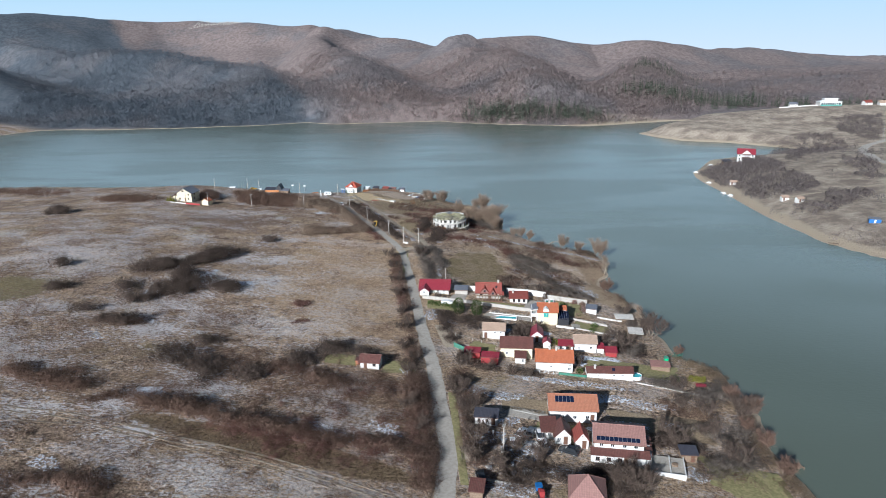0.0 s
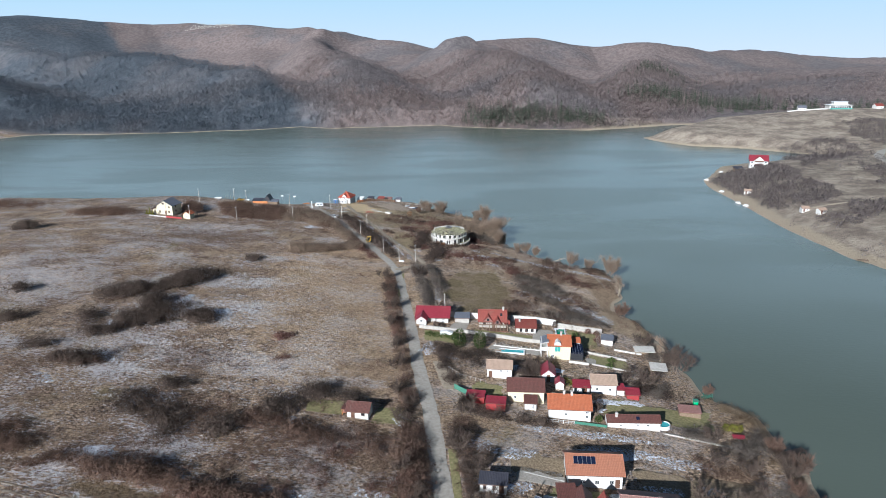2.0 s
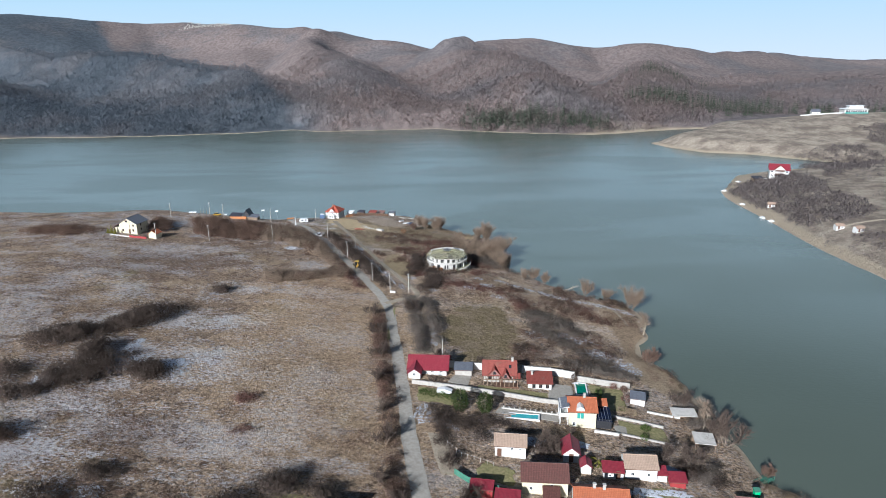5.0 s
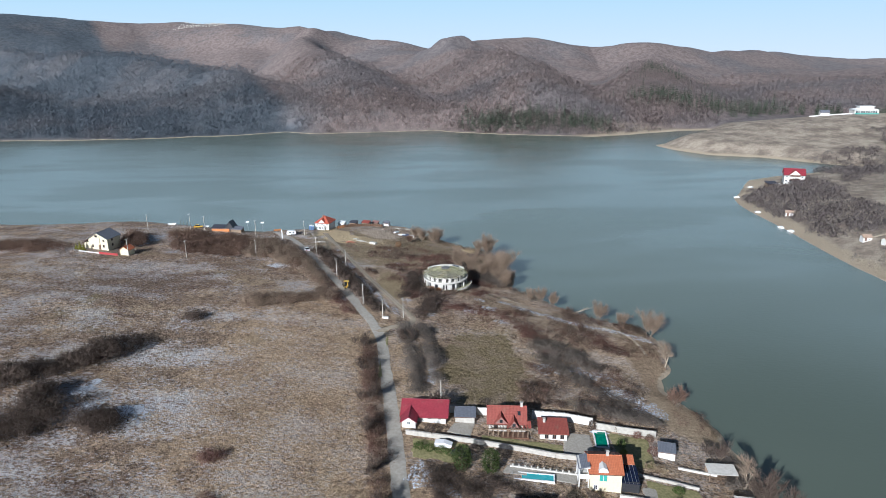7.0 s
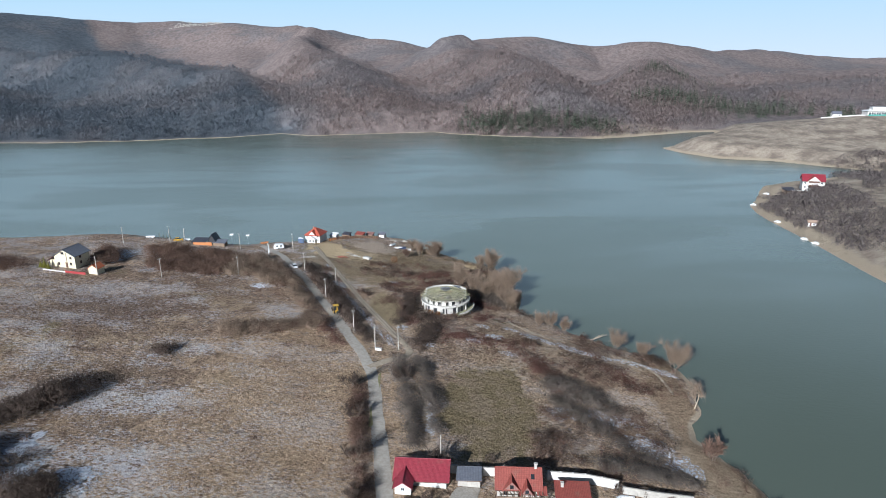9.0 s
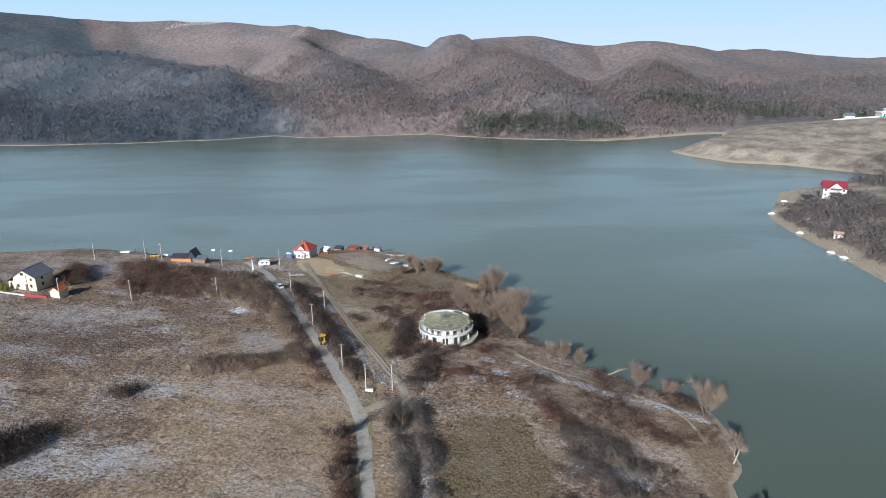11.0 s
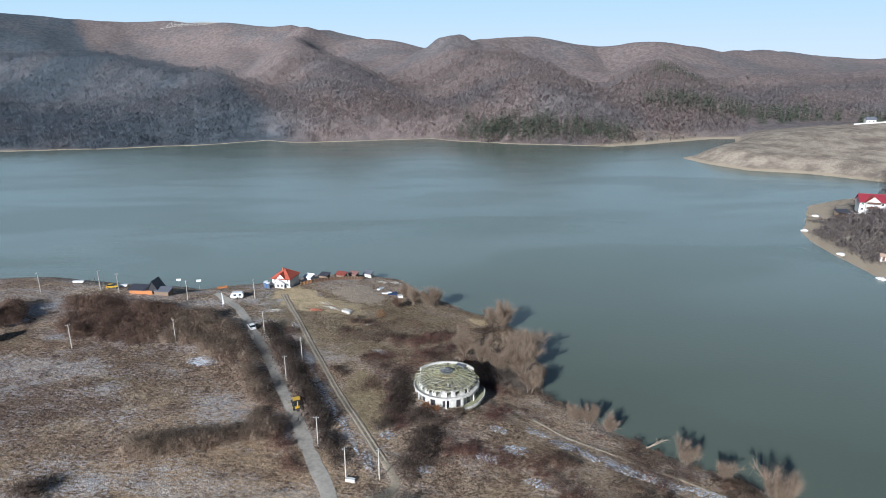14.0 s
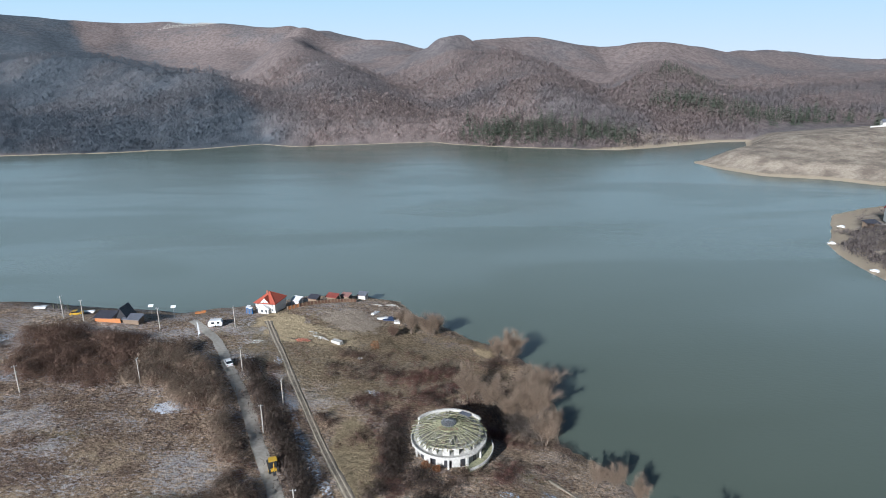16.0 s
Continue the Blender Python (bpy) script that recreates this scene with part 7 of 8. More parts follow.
for s in (-1, 1):
    c = [(-0.1 + s * 2.6, -1.9, 2.1), (-0.1 + s * 2.6, 0.0, 2.1), (-0.1, 0.0, 3.75), (-0.1, -1.9, 3.75)]
    part("porch_roof", Solid().slab(c if s > 0 else c[::-1], 0.12), WHITEFRAME, lk)
window(lk, -0.6, 0.7, 1.0, 1.2, -1.6)
window(lk, 1.1, 0.7, 0.8, 1.2, -1.6)
part("chimney", Solid().box(-0.9, -0.4, 3.4, 3.9, 6.0, 7.5), BRICK, lk)
for x, y in ((-80.2, 398.6), (-78.9, 397.8), (-80.4, 400.4)):
    cb = thing("portable_toilet", x, y, 8, "blue plastic portable cabin beside the lake house", "cabin", "blue cabins")
    part("body", Solid().box(-0.55, 0.55, -0.55, 0.55, -0.2, 2.1), BLUE, cb)
    part("roof", Solid().slab([(-0.6, -0.6, 2.2), (0.6, -0.6, 2.2), (0.6, 0.6, 2.32), (-0.6, 0.6, 2.32)], 0.1), WHITEFRAME, cb)
    part("door", Solid().box(-0.35, 0.35, -0.58, -0.55, 0.0, 1.9), SLATE, cb)
fe = thing("brick_post_fence", -67.5, 402.6, 0, "dark red board fence with stone posts above the lake", "fence")
fo = fe.matrix_world.translation
for k in range(20):
    f0, f1 = k / 20, (k + 1) / 20
    p = [(-67.5 + 21.5 * f, 402.6 + 15.5 * f + 2.2 * math.sin(math.pi * f)) for f in (f0, f1)]
    zz = [ground_z(*q) - fo.z for q in p]
    ang = math.degrees(math.atan2(p[1][1] - p[0][1], p[1][0] - p[0][0]))
    L = math.hypot(p[1][0] - p[0][0], p[1][1] - p[0][1])
    at = (p[0][0] - fo.x, p[0][1] - fo.y, 0)
    part("board", Solid().box(0.2, L - 0.02, -0.06, 0.06, min(zz) - 0.3, max(zz) + 1.2, ang, at), ORANGEWOOD if k < 3 else FRAME, fe)
    part("post", Solid().box(-0.2, 0.2, -0.2, 0.2, min(zz) - 0.5, max(zz) + 1.4, ang, at), WOOD, fe)
# low sheds, sunshades and a van roof behind the fence
for x, y, w, d, h, m, rf, lab in ((-66.5, 408.5, 3.2, 2.6, 1.8, WHITE, WHITEFRAME, "white shed below the lake house"), (-61, 412, 3.6, 2.4, 1.7, WOOD, DARKROOF, "dark-roofed wooden fishing shed"), (-55, 416, 4.2, 2.4, 1.7, WOOD, RED, "red-roofed wooden fishing shed"), (-50.5, 419.5, 3.4, 2.2, 1.6, WOOD, MAUVE, "dull red-roofed wooden fishing shed"), (-45, 424, 3.4, 2.2, 1.5, WHITE, SLATE, "grey-roofed white fishing shed")):
    house("fishing_shed", x, y, w, d, h, 0.6, -20, m, rf, lab, "mono", category="shed", group="fishing sheds", over=0.25, z=ground_z(x, y))
lf = house("house", -153.8, 336.4, 8.6, 8.0, 4.6, 2.4, -8, CREAM, SLATE, "cream two-storey house with a frosted grey roof", "gable", [(-2.6, 1.0, 0.8, 1.1), (-0.6, 5.2, 1.2, 0.9), (2.4, 1.0, 0.8, 1.1), (2.6, 3.4, 0.8, 0.9)], [0.6], over=0.5, frames=FRAME, group="houses by the shore", side_windows=[(3.0, 1.0, 0.9, 1.1, 1), (3.0, 3.2, 0.9, 1.1, 1)])
part("lower_roof", Solid().slab([(-7.4, -0.3, 2.6), (-4.2, -0.3, 4.6), (-4.2, 8.2, 4.6), (-7.4, 8.2, 2.6)], 0.16), BROWN, lf, "brown lower roof slope")
part("side_wing", Solid().box(-6.6, -4.3, 0.3, 7.6, -0.7, 2.9), CREAM, lf)
part("drainpipe", Solid().tube((0.9, -0.08, -0.5), (0.9, -0.08, 5.8), 0.06, 0.06, 6), FRAME, lf)
house("hut", -140.6, 331.4, 3.8, 3.6, 2.2, 1.3, -10, CREAM, ORANGE, "small cream hut with a steep orange-edged roof", "gable", [(0, 0.8, 0.6, 0.7)], [], over=0.3, category="hut", group="houses by the shore")
garden_wall("garden_fence", [(-160, 332.4), (-151, 331.2)], 0.5, 0.15, WHITE, "low white garden wall before a house", category="wall")
garden_wall("garden_fence", [(-151, 331.2), (-143, 330.4)], 0.9, 0.12, REDWALL, "low red board fence before a house", cap=False, category="fence")
af = thing("a_frame_house", -116.5, 382.0, -4, "dark A-frame house with an orange timber wall", "house", "houses by the shore")
part("roof", Solid().slab([(-1.6, 0.0, 0.4), (0.9, 0.0, 4.8), (0.9, 5.4, 4.8), (-1.6, 5.4, 0.4)], 0.18).slab([(0.9, 5.4, 4.8), (0.9, 0, 4.8), (3.6, 0, 0.4), (3.6, 5.4, 0.4)][::-1], 0.18), DARKROOF, af)
part("gable", Solid().prism([(-1.3, -0.5), (3.3, -0.5), (3.3, 0.6), (0.9, 4.4), (-1.3, 0.6)], "y", 0.3, 5.2), DARK, af)
part("low_roof", Solid().slab([(-8.0, -1.0, 1.7), (-1.4, -1.0, 1.7), (-1.4, 3.4, 2.6), (-8.0, 3.4, 2.6)], 0.15), DARKROOF, af)
part("timber_wall", Solid().box(-7.4, 1.2, -0.7, -0.55, -0.6, 1.5), ORANGEWOOD, af)
part("side_roof", Solid().slab([(1.6, -0.8, 1.4), (7.4, -0.8, 1.2), (7.4, 3.0, 1.9), (1.6, 3.0, 2.1)], 0.12), SLATE, af)
part("side_wall", Solid().box(1.8, 7.0, -0.5, 2.8, -0.6, 1.15), WOOD, af)
cv = thing("caravan", -86.2, 384.5, 12, "white caravan parked on the bank", "caravan")
part("body", Solid().prism([(-2.2, 0.4), (2.0, 0.4), (2.2, 1.4), (1.8, 2.2), (-1.7, 2.3), (-2.3, 1.3)], "y", -1.0, 1.0), CARWHITE, cv)
part("window", Solid().box(-1.2, -0.2, -1.03, -1.0, 1.2, 1.8), GLASS, cv)
part("window", Solid().box(0.6, 1.4, -1.03, -1.0, 1.2, 1.8), GLASS, cv)
for s in (-1, 1):
    part("wheel", Solid().tube((0, s * 0.85, 0.32), (0, s * 1.0, 0.32), 0.32, 0.32, 12), RUBBER, cv)


# ---- vehicles ----
def car(x, y, turn, paint, label, length=4.4, tall=1.5, group="parked cars"):
    t = thing("car", x, y, turn, label, "car", group)
    L, H = length / 2, tall
    b = Solid().prism([(-L, 0.35), (L, 0.35), (L, 0.75), (L * 0.55, 0.92), (-L * 0.92, 0.98), (-L, 0.8)], "y", -0.86, 0.86)
    part("body", b, paint, t)
    cabin = part("cabin", Solid().prism([(-L * 0.86, 0.95), (L * 0.5, 0.93), (L * 0.15, H), (-L * 0.65, H)], "y", -0.74, 0.74), GLASS, t)
    part("roof_panel", Solid().box(-L * 0.63, L * 0.14, -0.72, 0.72, H, H + 0.04), paint, cabin)
    for sx in (-0.62, 0.62):
        for sy in (-1, 1):
            w = part("wheel", Solid().tube((sx * L, sy * 0.72, 0.32), (sx * L, sy * 0.9, 0.32), 0.32, 0.32, 12), RUBBER, t)
            part("rim", Solid().tube((sx * L, sy * 0.9, 0.32), (sx * L, sy * 0.92, 0.32), 0.19, 0.19, 10), STEEL, w)
    for sy in (-0.6, 0.6):
        part("headlight", Solid().box(L - 0.03, L + 0.02, sy - 0.18, sy + 0.18, 0.6, 0.74), WHITEFRAME, t)
        part("tail_light", Solid().box(-L - 0.02, -L + 0.03, sy - 0.16, sy + 0.16, 0.65, 0.85), REDWALL, t)
    return t


car(22.6, 126.2, 152, CARDARK, "dark sports utility car parked before cottages", 4.6, 1.75)
car(2.6, 114.6, 100, CARDARK, "black car parked beside a garden", 4.2)
car(12.4, 132.2, 60, CARWHITE, "old white car among garden clutter")
car(14.6, 132.6, 70, CARGREY, "old grey car among garden clutter")
car(16.6, 131.8, 95, CARWHITE, "old white van among garden clutter", 4.2, 1.9)
car(-72.4, 356.6, 122, CARWHITE, "white car parked at the road's shaded end")
car(-3.6, 207.6, -25, CARDARK, "dark car parked behind a garden gate")
va = thing("covered_boat", -7.6, 210.6, -8, "white covered boat on a lawn", "boat")
part("cover", Solid().prism([(-1.9, 0.3), (1.8, 0.3), (2.1, 0.9), (0.2, 1.5), (-1.9, 1.2)], "y", -0.8, 0.8), CARWHITE, va)
part("cradle", Solid().box(-1.2, 1.2, -0.5, 0.5, -0.1, 0.3), WOOD, va)
ex = thing("backhoe_loader", -46.2, 308.4, 112, "yellow backhoe loader standing on the road", "excavator")
part("chassis", Solid().box(-1.7, 1.6, -0.55, 0.55, 0.6, 1.15), YELLOW, ex)
part("bonnet", Solid().prism([(0.3, 1.15), (1.7, 1.15), (1.6, 1.75), (0.3, 1.85)], "y", -0.5, 0.5), YELLOW, ex)
cabx = part("cab", Solid().prism([(-1.2, 1.15), (0.3, 1.15), (0.2, 2.65), (-1.0, 2.65)], "y", -0.75, 0.75), GLASS, ex)
part("cab_roof", Solid().box(-1.2, 0.4, -0.85, 0.85, 2.65, 2.78), YELLOW, cabx)
for sx, r in ((-1.1, 0.72), (1.2, 0.5)):
    for sy in (-1, 1):
        w = part("wheel", Solid().tube((sx, sy * 0.68, r), (sx, sy * 1.05, r), r, r, 14), RUBBER, ex)
        part("rim", Solid().tube((sx, sy * 1.05, r), (sx, sy * 1.08, r), r * 0.5, r * 0.5, 10), YELLOW, w)
for sy in (-0.6, 0.6):
    part("loader_arm", Solid().tube((0.2, sy, 1.3), (2.4, sy, 0.7), 0.09, 0.09, 5), YELLOW, ex)
part("loader_bucket", Solid().prism([(2.3, 0.25), (3.1, 0.15), (2.6, 0.95), (2.3, 1.0)], "y", -1.1, 1.1), DARK, ex)
part("boom", Solid().tube((-1.7, 0, 1.1), (-2.4, 0, 3.0), 0.14, 0.12, 5), YELLOW, ex)
part("dipper", Solid().tube((-2.4, 0, 3.0), (-3.1, 0, 1.5), 0.11, 0.1, 5), YELLOW, ex)
part("digging_bucket", Solid().prism([(-3.4, 0.8), (-2.7, 0.8), (-2.8, 1.5), (-3.3, 1.5)], "y", -0.3, 0.3), DARK, ex)
tr = thing("small_tractor", 14.6, 110.4, 95, "small red garden tractor with blue trailer box", "tractor")
part("body", Solid().prism([(-1.4, 0.5), (1.2, 0.5), (1.2, 1.2), (0.1, 1.3), (-0.4, 0.9), (-1.4, 0.9)], "y", -0.4, 0.4), REDWALL, tr)
part("cab", Solid().box(-1.2, -0.2, -0.5, 0.5, 0.95, 2.0), REDWALL, tr)
part("box", Solid().box(1.4, 3.0, -0.7, 0.7, 0.4, 1.2), BLUE, tr)
for sx, r in ((-0.9, 0.55), (0.8, 0.36)):
    for sy in (-1, 1):
        part("wheel", Solid().tube((sx, sy * 0.5, r), (sx, sy * 0.75, r), r, r, 12), RUBBER, tr)
ts = thing("truss_boom", -88.6, 376.4, 25, "white lattice boom propped on the bank", "boom")
part("mast", Solid().box(-0.12, 0.12, -0.12, 0.12, -0.2, 4.6), WHITEFRAME, ts)
part("panel", Solid().prism([(-0.1, 0.6), (0.5, 0.3), (0.25, 3.8), (-0.1, 4.4)], "y", -0.05, 0.05), WHITEFRAME, ts)

# ---- poles and wires ----
POLE = thing("utility_pole", -37.6, 292.6, 0, "pale concrete utility pole", "pole", "utility poles")
part("post", Solid().tube((0, 0, -0.5), (0, 0, 7.4), 0.17, 0.11, 8), STONE_WALL, POLE)
part("crossarm", Solid().box(-0.6, 0.6, -0.05, 0.05, 7.0, 7.1), STEEL, POLE)
for sx in (-0.5, 0.0, 0.5):
    part("insulator", Solid().tube((sx, 0, 7.1), (sx, 0, 7.28), 0.05, 0.04, 6), WHITEFRAME, POLE)
pole_at = [(-52.4, 322.4), (-29.6, 281.8), (-22.8, 282.2), (-79.9, 384.6), (-116.3, 333.8), (-90.1, 341.8), (-138.6, 330.6), (-135, 383.4), (-101.8, 379), (-153.2, 378), (7.8, 124.4), (-8.6, 227.6), (-67.0, 352.4), (-51.0, 334.6), (-127.3, 381.4)]
for x, y in pole_at:
    copy_thing(POLE, pose(x, y, ground_z(x, y), 0, 0, (x * 53) % 90))
pb = solo("pole_footing", Solid().box(-1.0, 1.0, -0.35, 0.35, -0.3, 0.7), WHITE, -28.6, 281.0, -10, "white concrete block at a pole's foot", "block")


def wire(a, b, top=7.2, sag=0.7):
    pa, pb2 = Vector((*a, ground_z(*a) + top)), Vector((*b, ground_z(*b) + top))
    side = (pb2 - pa).cross(Vector((0, 0, 1))).normalized() * 0.018
    ring = (side, Vector((0, 0, 0.018)) - side * 0.5, Vector((0, 0, -0.018)) - side * 0.5)
    verts = [pa.lerp(pb2, k / 12) - Vector((0, 0, sag * 4 * (k / 12) * (1 - k / 12))) + o for k in range(13) for o in ring]
    faces = [(3 * k + j, 3 * k + (j + 1) % 3, 3 * k + 3 + (j + 1) % 3, 3 * k + 3 + j) for k in range(12) for j in range(3)]
    s = Solid().add(verts, faces + [(2, 1, 0), (36, 37, 38)])
    ob = part("power_cable", s, DARK, None)
    return tagged(ob, "thin dark overhead cable between poles", "cable", "overhead cables")


for a, b in (((-37.6, 292.6), (-52.4, 322.4)), ((-29.6, 281.8), (-37.6, 292.6)), ((-52.4, 322.4), (-67.0, 352.4)), ((-67.0, 352.4), (-79.9, 384.6)), ((-90.1, 341.8), (-116.3, 333.8)), ((-116.3, 333.8), (-138.6, 330.6)), ((-101.8, 379), (-127.3, 381.4)), ((-8.6, 227.6), (-29.6, 281.8)), ((-79.9, 384.6), (-101.8, 379))):
    wire(a, b)

# ---- rubble, slabs and clutter near the lake house ----
heap = random.Random(9)


def rubble(name, x, y, w, d, n, size, material, label, turn=0.0):
    s = Solid()
    c, si = math.cos(radians(turn)), math.sin(radians(turn))
    for _ in range(n):
        u, v = heap.gauss(0, 0.4) * w, heap.gauss(0, 0.4) * d
        r = size * heap.uniform(0.5, 1.3)
        px, py = u * c - v * si, u * si + v * c
        s.lump(px, py, ground_z(x + px, y + py) - ground_z(x, y) + r * 0.3 + 0.5 * max(0, 1 - math.hypot(u / w, v / d)), r, 0.7, heap)
    return solo(name, s, material, x, y, 0, label, "heap", kind="stuff")


rubble("brick_heap", -56.6, 377.4, 2.6, 1.4, 130, 0.28, BRICK, "heap of broken red bricks")
rubble("stone_heap", -69.5, 374.0, 2.4, 1.6, 70, 0.26, RUBBLE, "heap of pale stone rubble")
rubble("stone_heap", -51.0, 379.6, 4.2, 0.8, 110, 0.26, RUBBLE, "long heap of pale stone rubble", -35)
rubble("stone_heap", -54.6, 384.0, 2.2, 0.6, 50, 0.22, RUBBLE, "small heap of pale rubble", -20)
sl = thing("concrete_slab_stack", -45.4, 376.6, -32, "stack of pale concrete slabs", "slabs")
for k in range(3):
    part("slab", Solid().box(-1.8, 1.8, -0.8, 0.8, -0.1 + 0.36 * k, 0.22 + 0.36 * k), CONCRETE, sl)
solo("boulder", Solid().lump(0, 0, 0.3, 0.8, 0.8, heap).lump(0.5, 0.2, 0.2, 0.5, 0.8, heap), RUBBLE, -36.8, 365.8, 0, "pale boulder in the grass", "boulder")
for x, y, t in ((-34.5, 403.0, 20), (-37.5, 407.5, 60)):
    bt2 = thing("rowing_boat", x, y, t, "upturned pale boat on the bank", "boat", "boats on the bank")
    part("hull", Solid().prism([(-1.8, 0.0), (1.5, 0.0), (2.1, 0.35), (1.2, 0.62), (-1.4, 0.62), (-1.9, 0.3)], "y", -0.6, 0.6), CARWHITE, bt2)
    part("keel", Solid().box(-1.4, 1.2, -0.05, 0.05, 0.62, 0.72), WOOD, bt2)
# loose things on the bank behind the thicket and round the yard
RUST = twig_material("rusty_leaves", (0.16, 0.075, 0.035), (0.36, 0.18, 0.085))
for x, y, w, h, lab in ((-33.3, 374, 1.5, 2.4, "rust-brown leafy bush above the shore"), (-14.6, 312.4, 1.0, 1.2, "rusty low bush before the ruin"), (-12.2, 311.4, 0.9, 1.0, "rusty low bush before the ruin")):
    leaf_thing("bush", leafy(RNG, 320, w, h, 0.15), RUST, x, y, lab, "bush", "rusty bushes")
tp = solo("tarpaulin", Solid().slab([(-1.9, -1.2, 0.5), (1.8, -1.4, 0.35), (2.0, 1.1, 0.6), (-1.6, 1.4, 0.75)], 0.6), plain("dark_blue_sheeting", (0.02, 0.035, 0.08), (0.04, 0.06, 0.13), 0.5, 3, 0.5), -32.5, 403.1, 15, "dark blue tarpaulin over a pile in the yard", "tarpaulin")
bx = thing("storage_box", -29, 399.7, 20, "white plastic storage box at the yard's edge", "box")
part("body", Solid().box(-0.9, 0.9, -0.6, 0.6, -0.3, 0.9), WHITEFRAME, bx)
part("lid", Solid().slab([(-1.0, -0.7, 0.98), (1.0, -0.7, 0.98), (1.0, 0.7, 1.1), (-1.0, 0.7, 1.1)], 0.09), CONCRETE, bx)
rubble("stone_heap", -37.8, 416.5, 2.4, 1.0, 60, 0.3, RUBBLE, "pale stones tipped along the bank")
rubble("stone_heap", -32.5, 419.0, 1.8, 0.8, 40, 0.3, RUBBLE, "pale stones at the water's edge")
ob = thing("rowing_boat", -97.9, 400.9, 25, "orange rowing boat on the bank", "boat", "boats on the bank")
part("hull", Solid().prism([(-1.7, 0.1), (1.4, 0.1), (2.0, 0.6), (1.9, 0.7), (-1.8, 0.65)], "y", -0.6, 0.6), ORANGEWOOD, ob)
part("seat", Solid().box(-0.3, 0.1, -0.55, 0.55, 0.66, 0.72), WOOD, ob)
for x, y in ((-130.4, 389.5), (-147.5, 391.2)):
    wb = thing("rowing_boat", x, y, 10, "white boat laid up on the bank", "boat", "boats on the bank")
    part("hull", Solid().prism([(-1.8, 0.0), (1.5, 0.0), (2.1, 0.6), (1.9, 0.75), (-1.9, 0.7)], "y", -0.65, 0.65), CARWHITE, wb)
    part("keel", Solid().box(-1.4, 1.3, -0.05, 0.05, -0.1, 0.0), WOOD, wb)
car(-132.4, 386.4, 15, YELLOW, "yellow car parked beside the A-frame house", 4.0, 1.5)
for x, y, t in ((-108.6, 388.4, 10), (-101.5, 389.0, 10)):
    la = thing("solar_lamp", x, y, t, "slim lamp post with a tilted white solar panel", "lamp", "solar lamps")
    part("post", Solid().tube((0, 0, -0.3), (0, 0, 4.6), 0.07, 0.05, 6), STEEL, la)
    part("panel", Solid().slab([(-0.8, -0.45, 4.5), (0.8, -0.45, 4.5), (0.8, 0.45, 5.0), (-0.8, 0.45, 5.0)], 0.06), WHITEFRAME, la)
fallen, fr = Solid(), random.Random(12)
fallen.tube((0, 0, 0.25), (2.6, 0.4, 0.55), 0.22, 0.15, 7).tube((2.6, 0.4, 0.55), (5.2, 1.1, 0.9), 0.15, 0.05, 6)
for k in range(22):
    u = fr.uniform(1.6, 5.0)
    p = (u, 0.2 + 0.18 * u, 0.3 + 0.12 * u)
    fallen.tube(p, (u + fr.uniform(0.3, 1.6), p[1] + fr.uniform(-1.1, 1.2), p[2] + fr.uniform(0.1, 1.1)), 0.05, 0.015, 4, False)
solo("fallen_tree", fallen, PALEBARK, 38.2, 304.2, 12, "fallen pale bare tree lying at the water's edge", "tree")
lg = thing("log_stack", 56.5, 289.6, -38, "row of pale cut logs along the bank", "logs")
for k in range(9):
    part("log", Solid().tube((-3.6 + 0.8 * k, -0.7, 0.22), (-3.5 + 0.8 * k, 0.7, 0.26), 0.2, 0.18, 7), PALEBARK, lg)
# hut clutter in the lower gardens
for k in range(26):
    x, y = heap.uniform(4, 18), heap.uniform(116, 134)
    w = heap.uniform(0.3, 0.8)
    solo("crate", Solid().box(-w, w, -w * 0.7, w * 0.7, -0.1, heap.uniform(0.3, 0.9)).box(-w * 1.05, w * 1.05, -w * 0.75, w * 0.75, -0.1, 0.05), [WHITEFRAME, STEEL, WOOD, CONCRETE, SLATE][k % 5], x, y, heap.uniform(0, 90), "garden crate among clutter and frost", "crate", "garden clutter")
garden_wall("low_wall", [(3.6, 114.4), (7, 113.8), (10.4, 113.4)], 0.3, 0.25, CONCRETE, "low pale garden kerb")
garden_wall("low_wall", [(11, 143), (19.4, 140.6)], 0.15, 0.2, CONCRETE, "pale concrete garden edging", cap=False)
patch("paved_yard", [(9, 140.0), (19.6, 138.4), (19.8, 143.4), (10, 145.4)], GRAVEL, "pale gravel yard beside a house")
patch("verge", [(-7.2, 176), (-2.5, 176), (-6.5, 192), (-11.0, 192)], DIRT, "dirt lay-by beside the road")
patch("verge", [(-1.8, 121), (0.5, 121), (1.2, 126), (-1.6, 126.5)], DIRT, "dirt turning beside the road")

# ---- the eastern shore and the hills ----
rh = house("house", 221.5, 522.5, 12.5, 8.5, 6.0, 3.4, -18, WHITE, CRIMSON, "large white guest house with red roof and balconies", "along", [(-4.8, 1.2, 1.2, 1.3), (4.8, 1.2, 1.2, 1.3), (-4.8, 3.9, 1.2, 1.3), (4.8, 3.9, 1.2, 1.3)], over=0.6, group="houses on the eastern shore", z=ground_z(221.5, 522.5))
part("gable_front", Solid().prism([(-3.4, -1), (3.4, -1), (3.4, 6.2), (0, 9.0), (-3.4, 6.2)], "y", -1.6, 3.0), WHITE, rh)
for zz in (2.7, 5.2):
    part("balcony", Solid().box(-3.1, 3.1, -2.6, -1.6, zz, zz + 0.2).box(-3.1, 3.1, -2.65, -2.55, zz + 0.2, zz + 1.0), FRAME, rh)
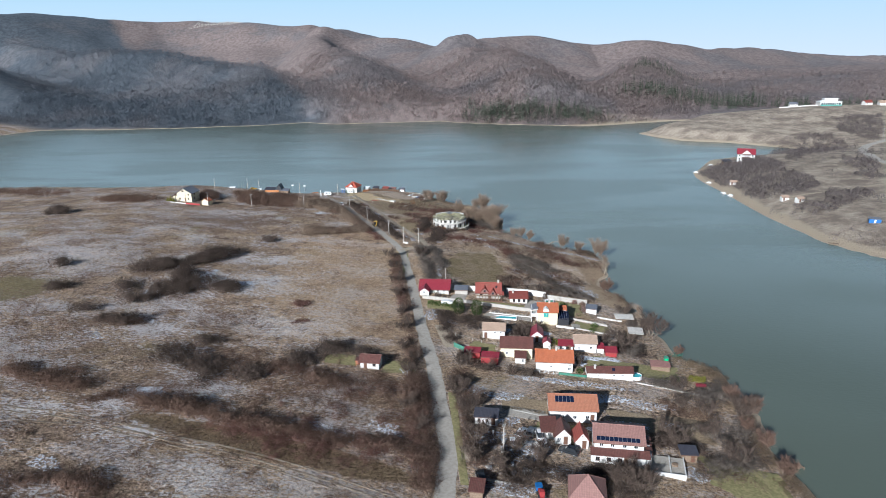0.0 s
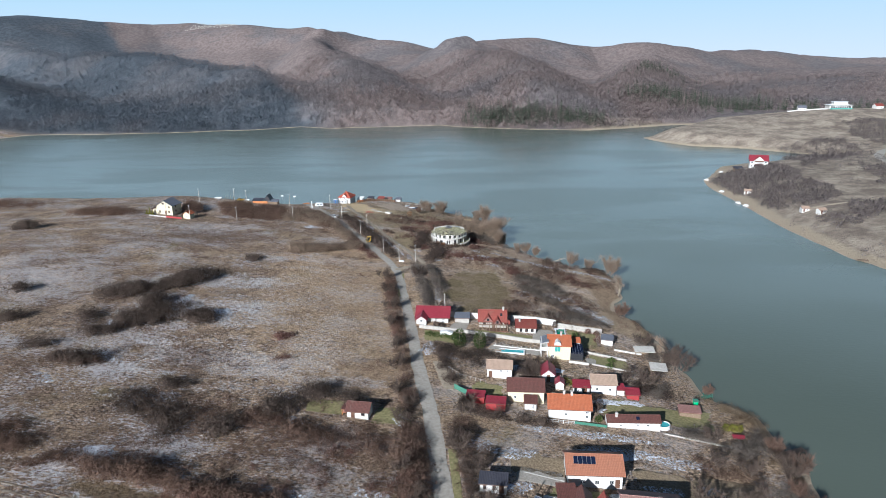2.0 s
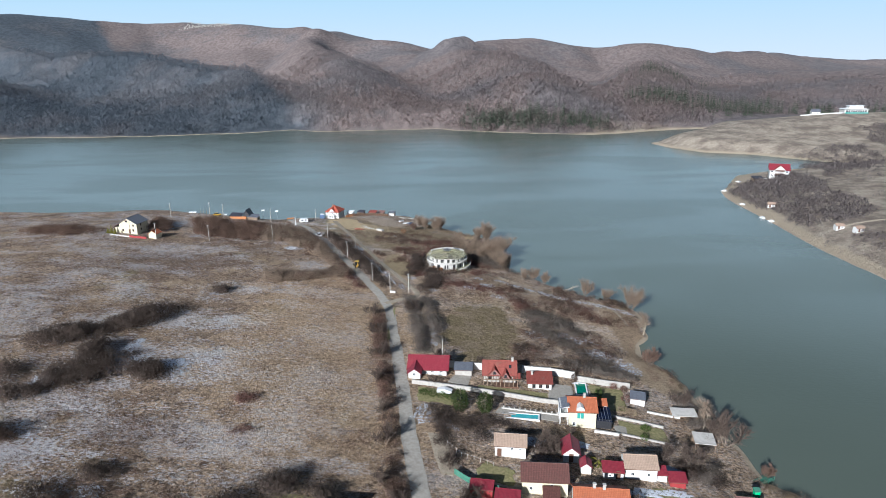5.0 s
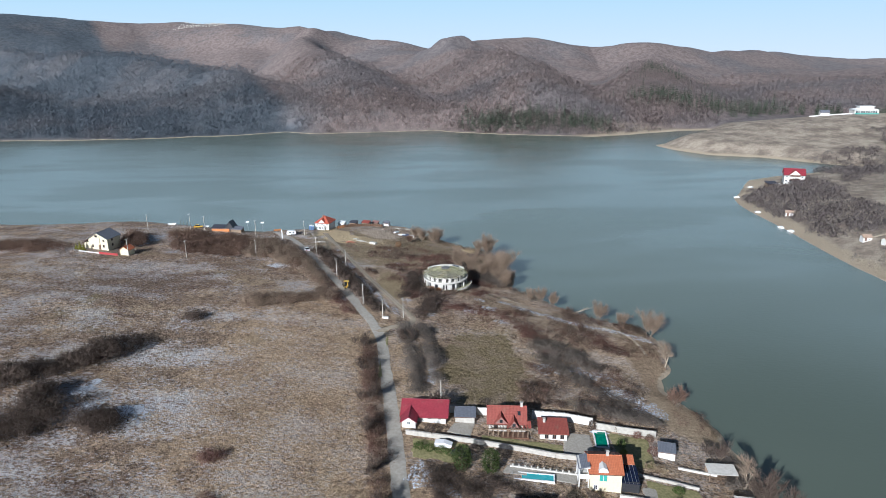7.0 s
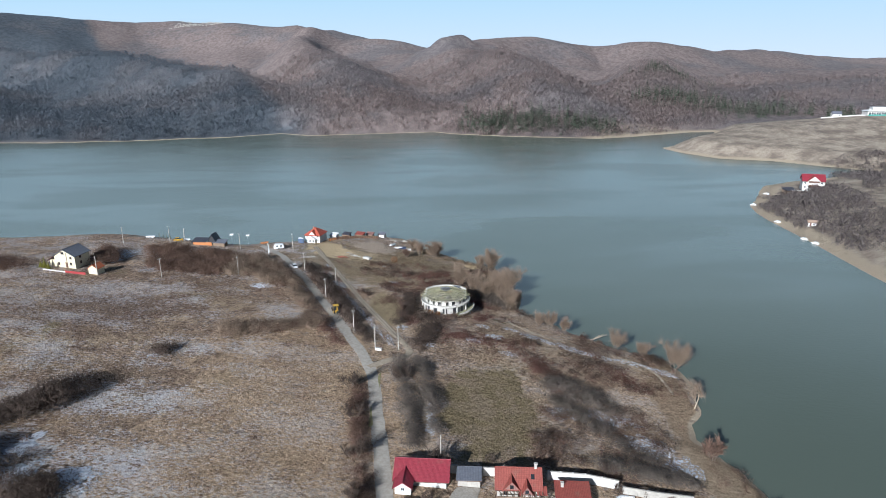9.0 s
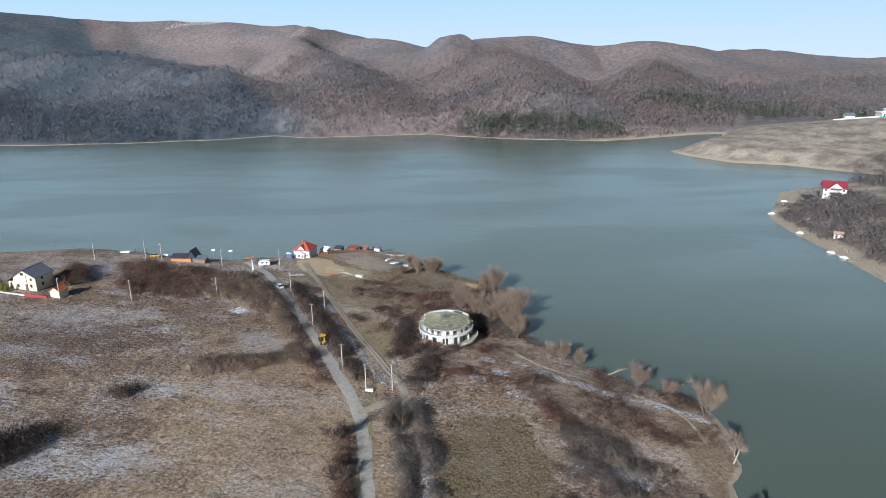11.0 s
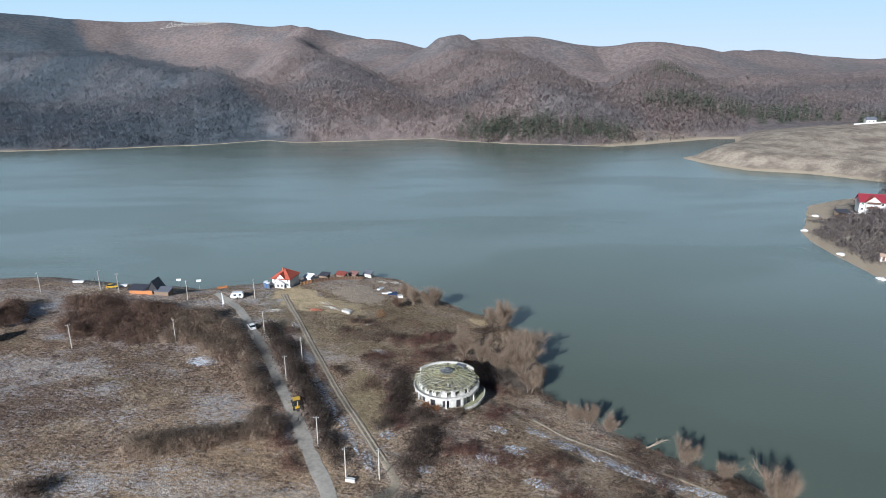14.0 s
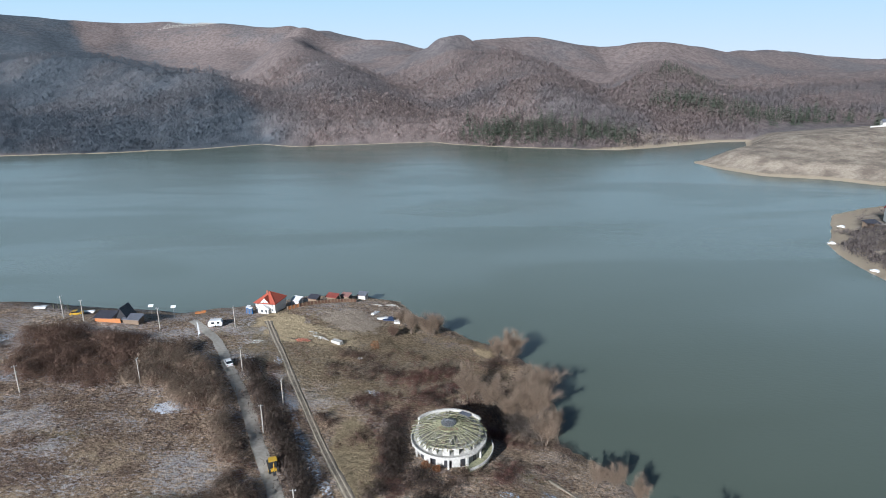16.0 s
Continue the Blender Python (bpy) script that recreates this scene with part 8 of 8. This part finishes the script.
for s in (-1, 1):
    c = [(s * 4.1, -2.0, 5.8), (s * 4.1, 4.2, 5.8), (0, 4.2, 9.3), (0, -2.0, 9.3)]
    part("gable_roof", Solid().slab(c if s > 0 else c[::-1], 0.2), RED, rh)
house("boathouse", 208.5, 524, 7, 4, 2.2, 1.0, 10, WOOD, DARKROOF, "low dark boathouse beside the guest house", "mono", category="boathouse", group="houses on the eastern shore")
for x, y in ((172, 462), (177, 505), (199, 536), (169.5, 428), (171, 420)):
    solo("boat", Solid().prism([(-1.7, 0.0), (1.4, 0.0), (2.0, 0.45), (0.8, 0.6), (0.3, 1.1), (-0.7, 1.1), (-1.7, 0.6)], "y", -0.7, 0.7), CARWHITE, x, y, (x * 7) % 180, "small white boat drawn up on the shore", "boat", "boats on the eastern shore", z=max(ground_z(x, y), WATER))
for x, y in ((183, 447), (189.5, 385), (194, 375.5)):
    house("fishing_hut", x, y, 4.0, 3.0, 2.0, 0.8, (x * 3) % 60 - 30, WHITE, BEIGE, "small pale fishing hut on the slope", "along", [(0.8, 0.8, 0.7, 0.7)], [-0.8], category="hut", group="huts on the eastern shore", over=0.3)
hall = house("hall", 437, 812, 25, 12, 4.5, 1.2, -4, WHITE, WHITEFRAME, "long white hilltop hall with glazed front", "hip", [(-10 + 2.5 * k, 0.8, 2.0, 2.6) for k in range(9)], over=0.8, group="houses on the eastern shore")
part("upper_storey", Solid().box(-7, 8, 2, 9, 4.5, 8.0), WHITE, hall)
part("upper_roof", Solid().box(-7.8, 8.8, 1.2, 9.8, 8.003, 8.4), WHITEFRAME, hall)
part("teal_terrace", Solid().box(-12, 12, -2.5, -0.3, -0.5, 1.0), TEAL, hall)
garden_wall("hall_wall", [(376, 812), (400, 812), (422, 812)], 1.2, 0.4, WHITE, "long low white wall along the hilltop", bays=7)
for x, y, m, r in ((482, 812, WHITE, RED), (497, 808, WHITE, BEIGE), (511, 812, CREAM, RED), (526, 806, WHITE, ORANGE), (541, 812, WHITE, RED), (396, 818, WHITE, SLATE)):
    house("house", x, y, 9, 7, 3.2, 2.2, (x * 11) % 30 - 15, m, r, "small distant house on the hilltop", "along", [(-2, 1.0, 1.0, 1.1), (2, 1.0, 1.0, 1.1)], group="houses on the eastern shore")
ribbon("hill_road", [(430, 640), (380, 612), (360, 598), (335, 562), (312, 515), (296, 480), (290, 440)], [7, 7, 7], ASPHALT, "pale road winding up the eastern hillside", "road", 0.25, 3.0)
ribbon("hill_path", [(192, 388), (207, 391), (222, 393), (238, 399), (258, 399)], [2.0, 2.4], DIRT, "pale dirt path on the eastern hillside", "track", 0.2, 3.0)
bl = thing("fishing_hut", 206.6, 326, -20, "dark blue corrugated hut on the slope", "hut", "huts on the eastern shore")
part("body", Solid().box(-2.6, 2.6, -1.4, 1.4, -0.8, 1.9), BLUE, bl)
part("roof", Solid().slab([(-2.8, -1.6, 2.0), (2.8, -1.6, 2.0), (2.8, 1.6, 2.5), (-2.8, 1.6, 2.5)], 0.12), SLATE, bl)
part("door", Solid().box(-0.4, 0.4, -1.44, -1.4, -0.1, 1.7), WHITEFRAME, bl)
jt = thing("pier", 180.5, 308.5, 165, "dark wooden jetty on the eastern bank", "pier", "piers", z=WATER)
for k in range(10):
    part("plank", Solid().box(0.45 * k, 0.45 * k + 0.4, -0.9, 0.9, 0.5, 0.58), WOOD, jt)
for k in range(3):
    for sy in (-0.8, 0.8):
        part("post", Solid().tube((0.3 + 1.9 * k, sy, -2.0), (0.3 + 1.9 * k, sy, 0.9), 0.08, 0.08, 6), WOOD, jt)
terr = thing("boat_terrace", 212.5, 521.5, -18, "grey timber terrace on posts before the guest house", "terrace")
part("deck", Solid().box(-5.0, 3.0, -3.0, 1.5, 0.9, 1.1), WOOD, terr)
for k in range(5):
    part("post", Solid().box(-4.9 + 1.9 * k, -4.7 + 1.9 * k, -2.9, -2.7, -3.0, 2.1), WOOD, terr)
part("railing", Solid().box(-5.0, 3.0, -3.0, -2.92, 1.9, 2.0), WHITEFRAME, terr)
copy_thing(POLE, pose(389, 625, ground_z(389, 625)) @ Matrix.Diagonal((1.5, 1.5, 1.3, 1)))
# the distant hilltop village: hundreds of houses, a speck each
vil = Solid()
vr = random.Random(3)
for _ in range(190):
    x = vr.uniform(-1075, -870)
    y = 2932 + 0.37 * x + vr.uniform(30, 175)
    w, d, h, a = vr.uniform(0.9, 2.0), vr.uniform(0.9, 1.6), vr.uniform(0.8, 1.6), vr.uniform(0, 90)
    z = ground_z(x, y)
    vil.box(-w, w, -d, d, z - 3, z + h, a, (x, y, 0))
    n = len(vil.v)
    c, s = math.cos(radians(a)), math.sin(radians(a))
    vil.add([(x + u * c - v * s, y + u * s + v * c, z + hh) for u, v, hh in ((-w, -d, h), (w, -d, h), (w, d, h), (-w, d, h), (-w, 0, h + 1.4), (w, 0, h + 1.4))], [(0, 1, 5, 4), (2, 3, 4, 5), (0, 4, 3), (1, 2, 5)])
vob = part("far_village", vil, STONE_WALL, None)
tagged(vob, "distant pale village on top of the ridge", "village", kind="stuff")
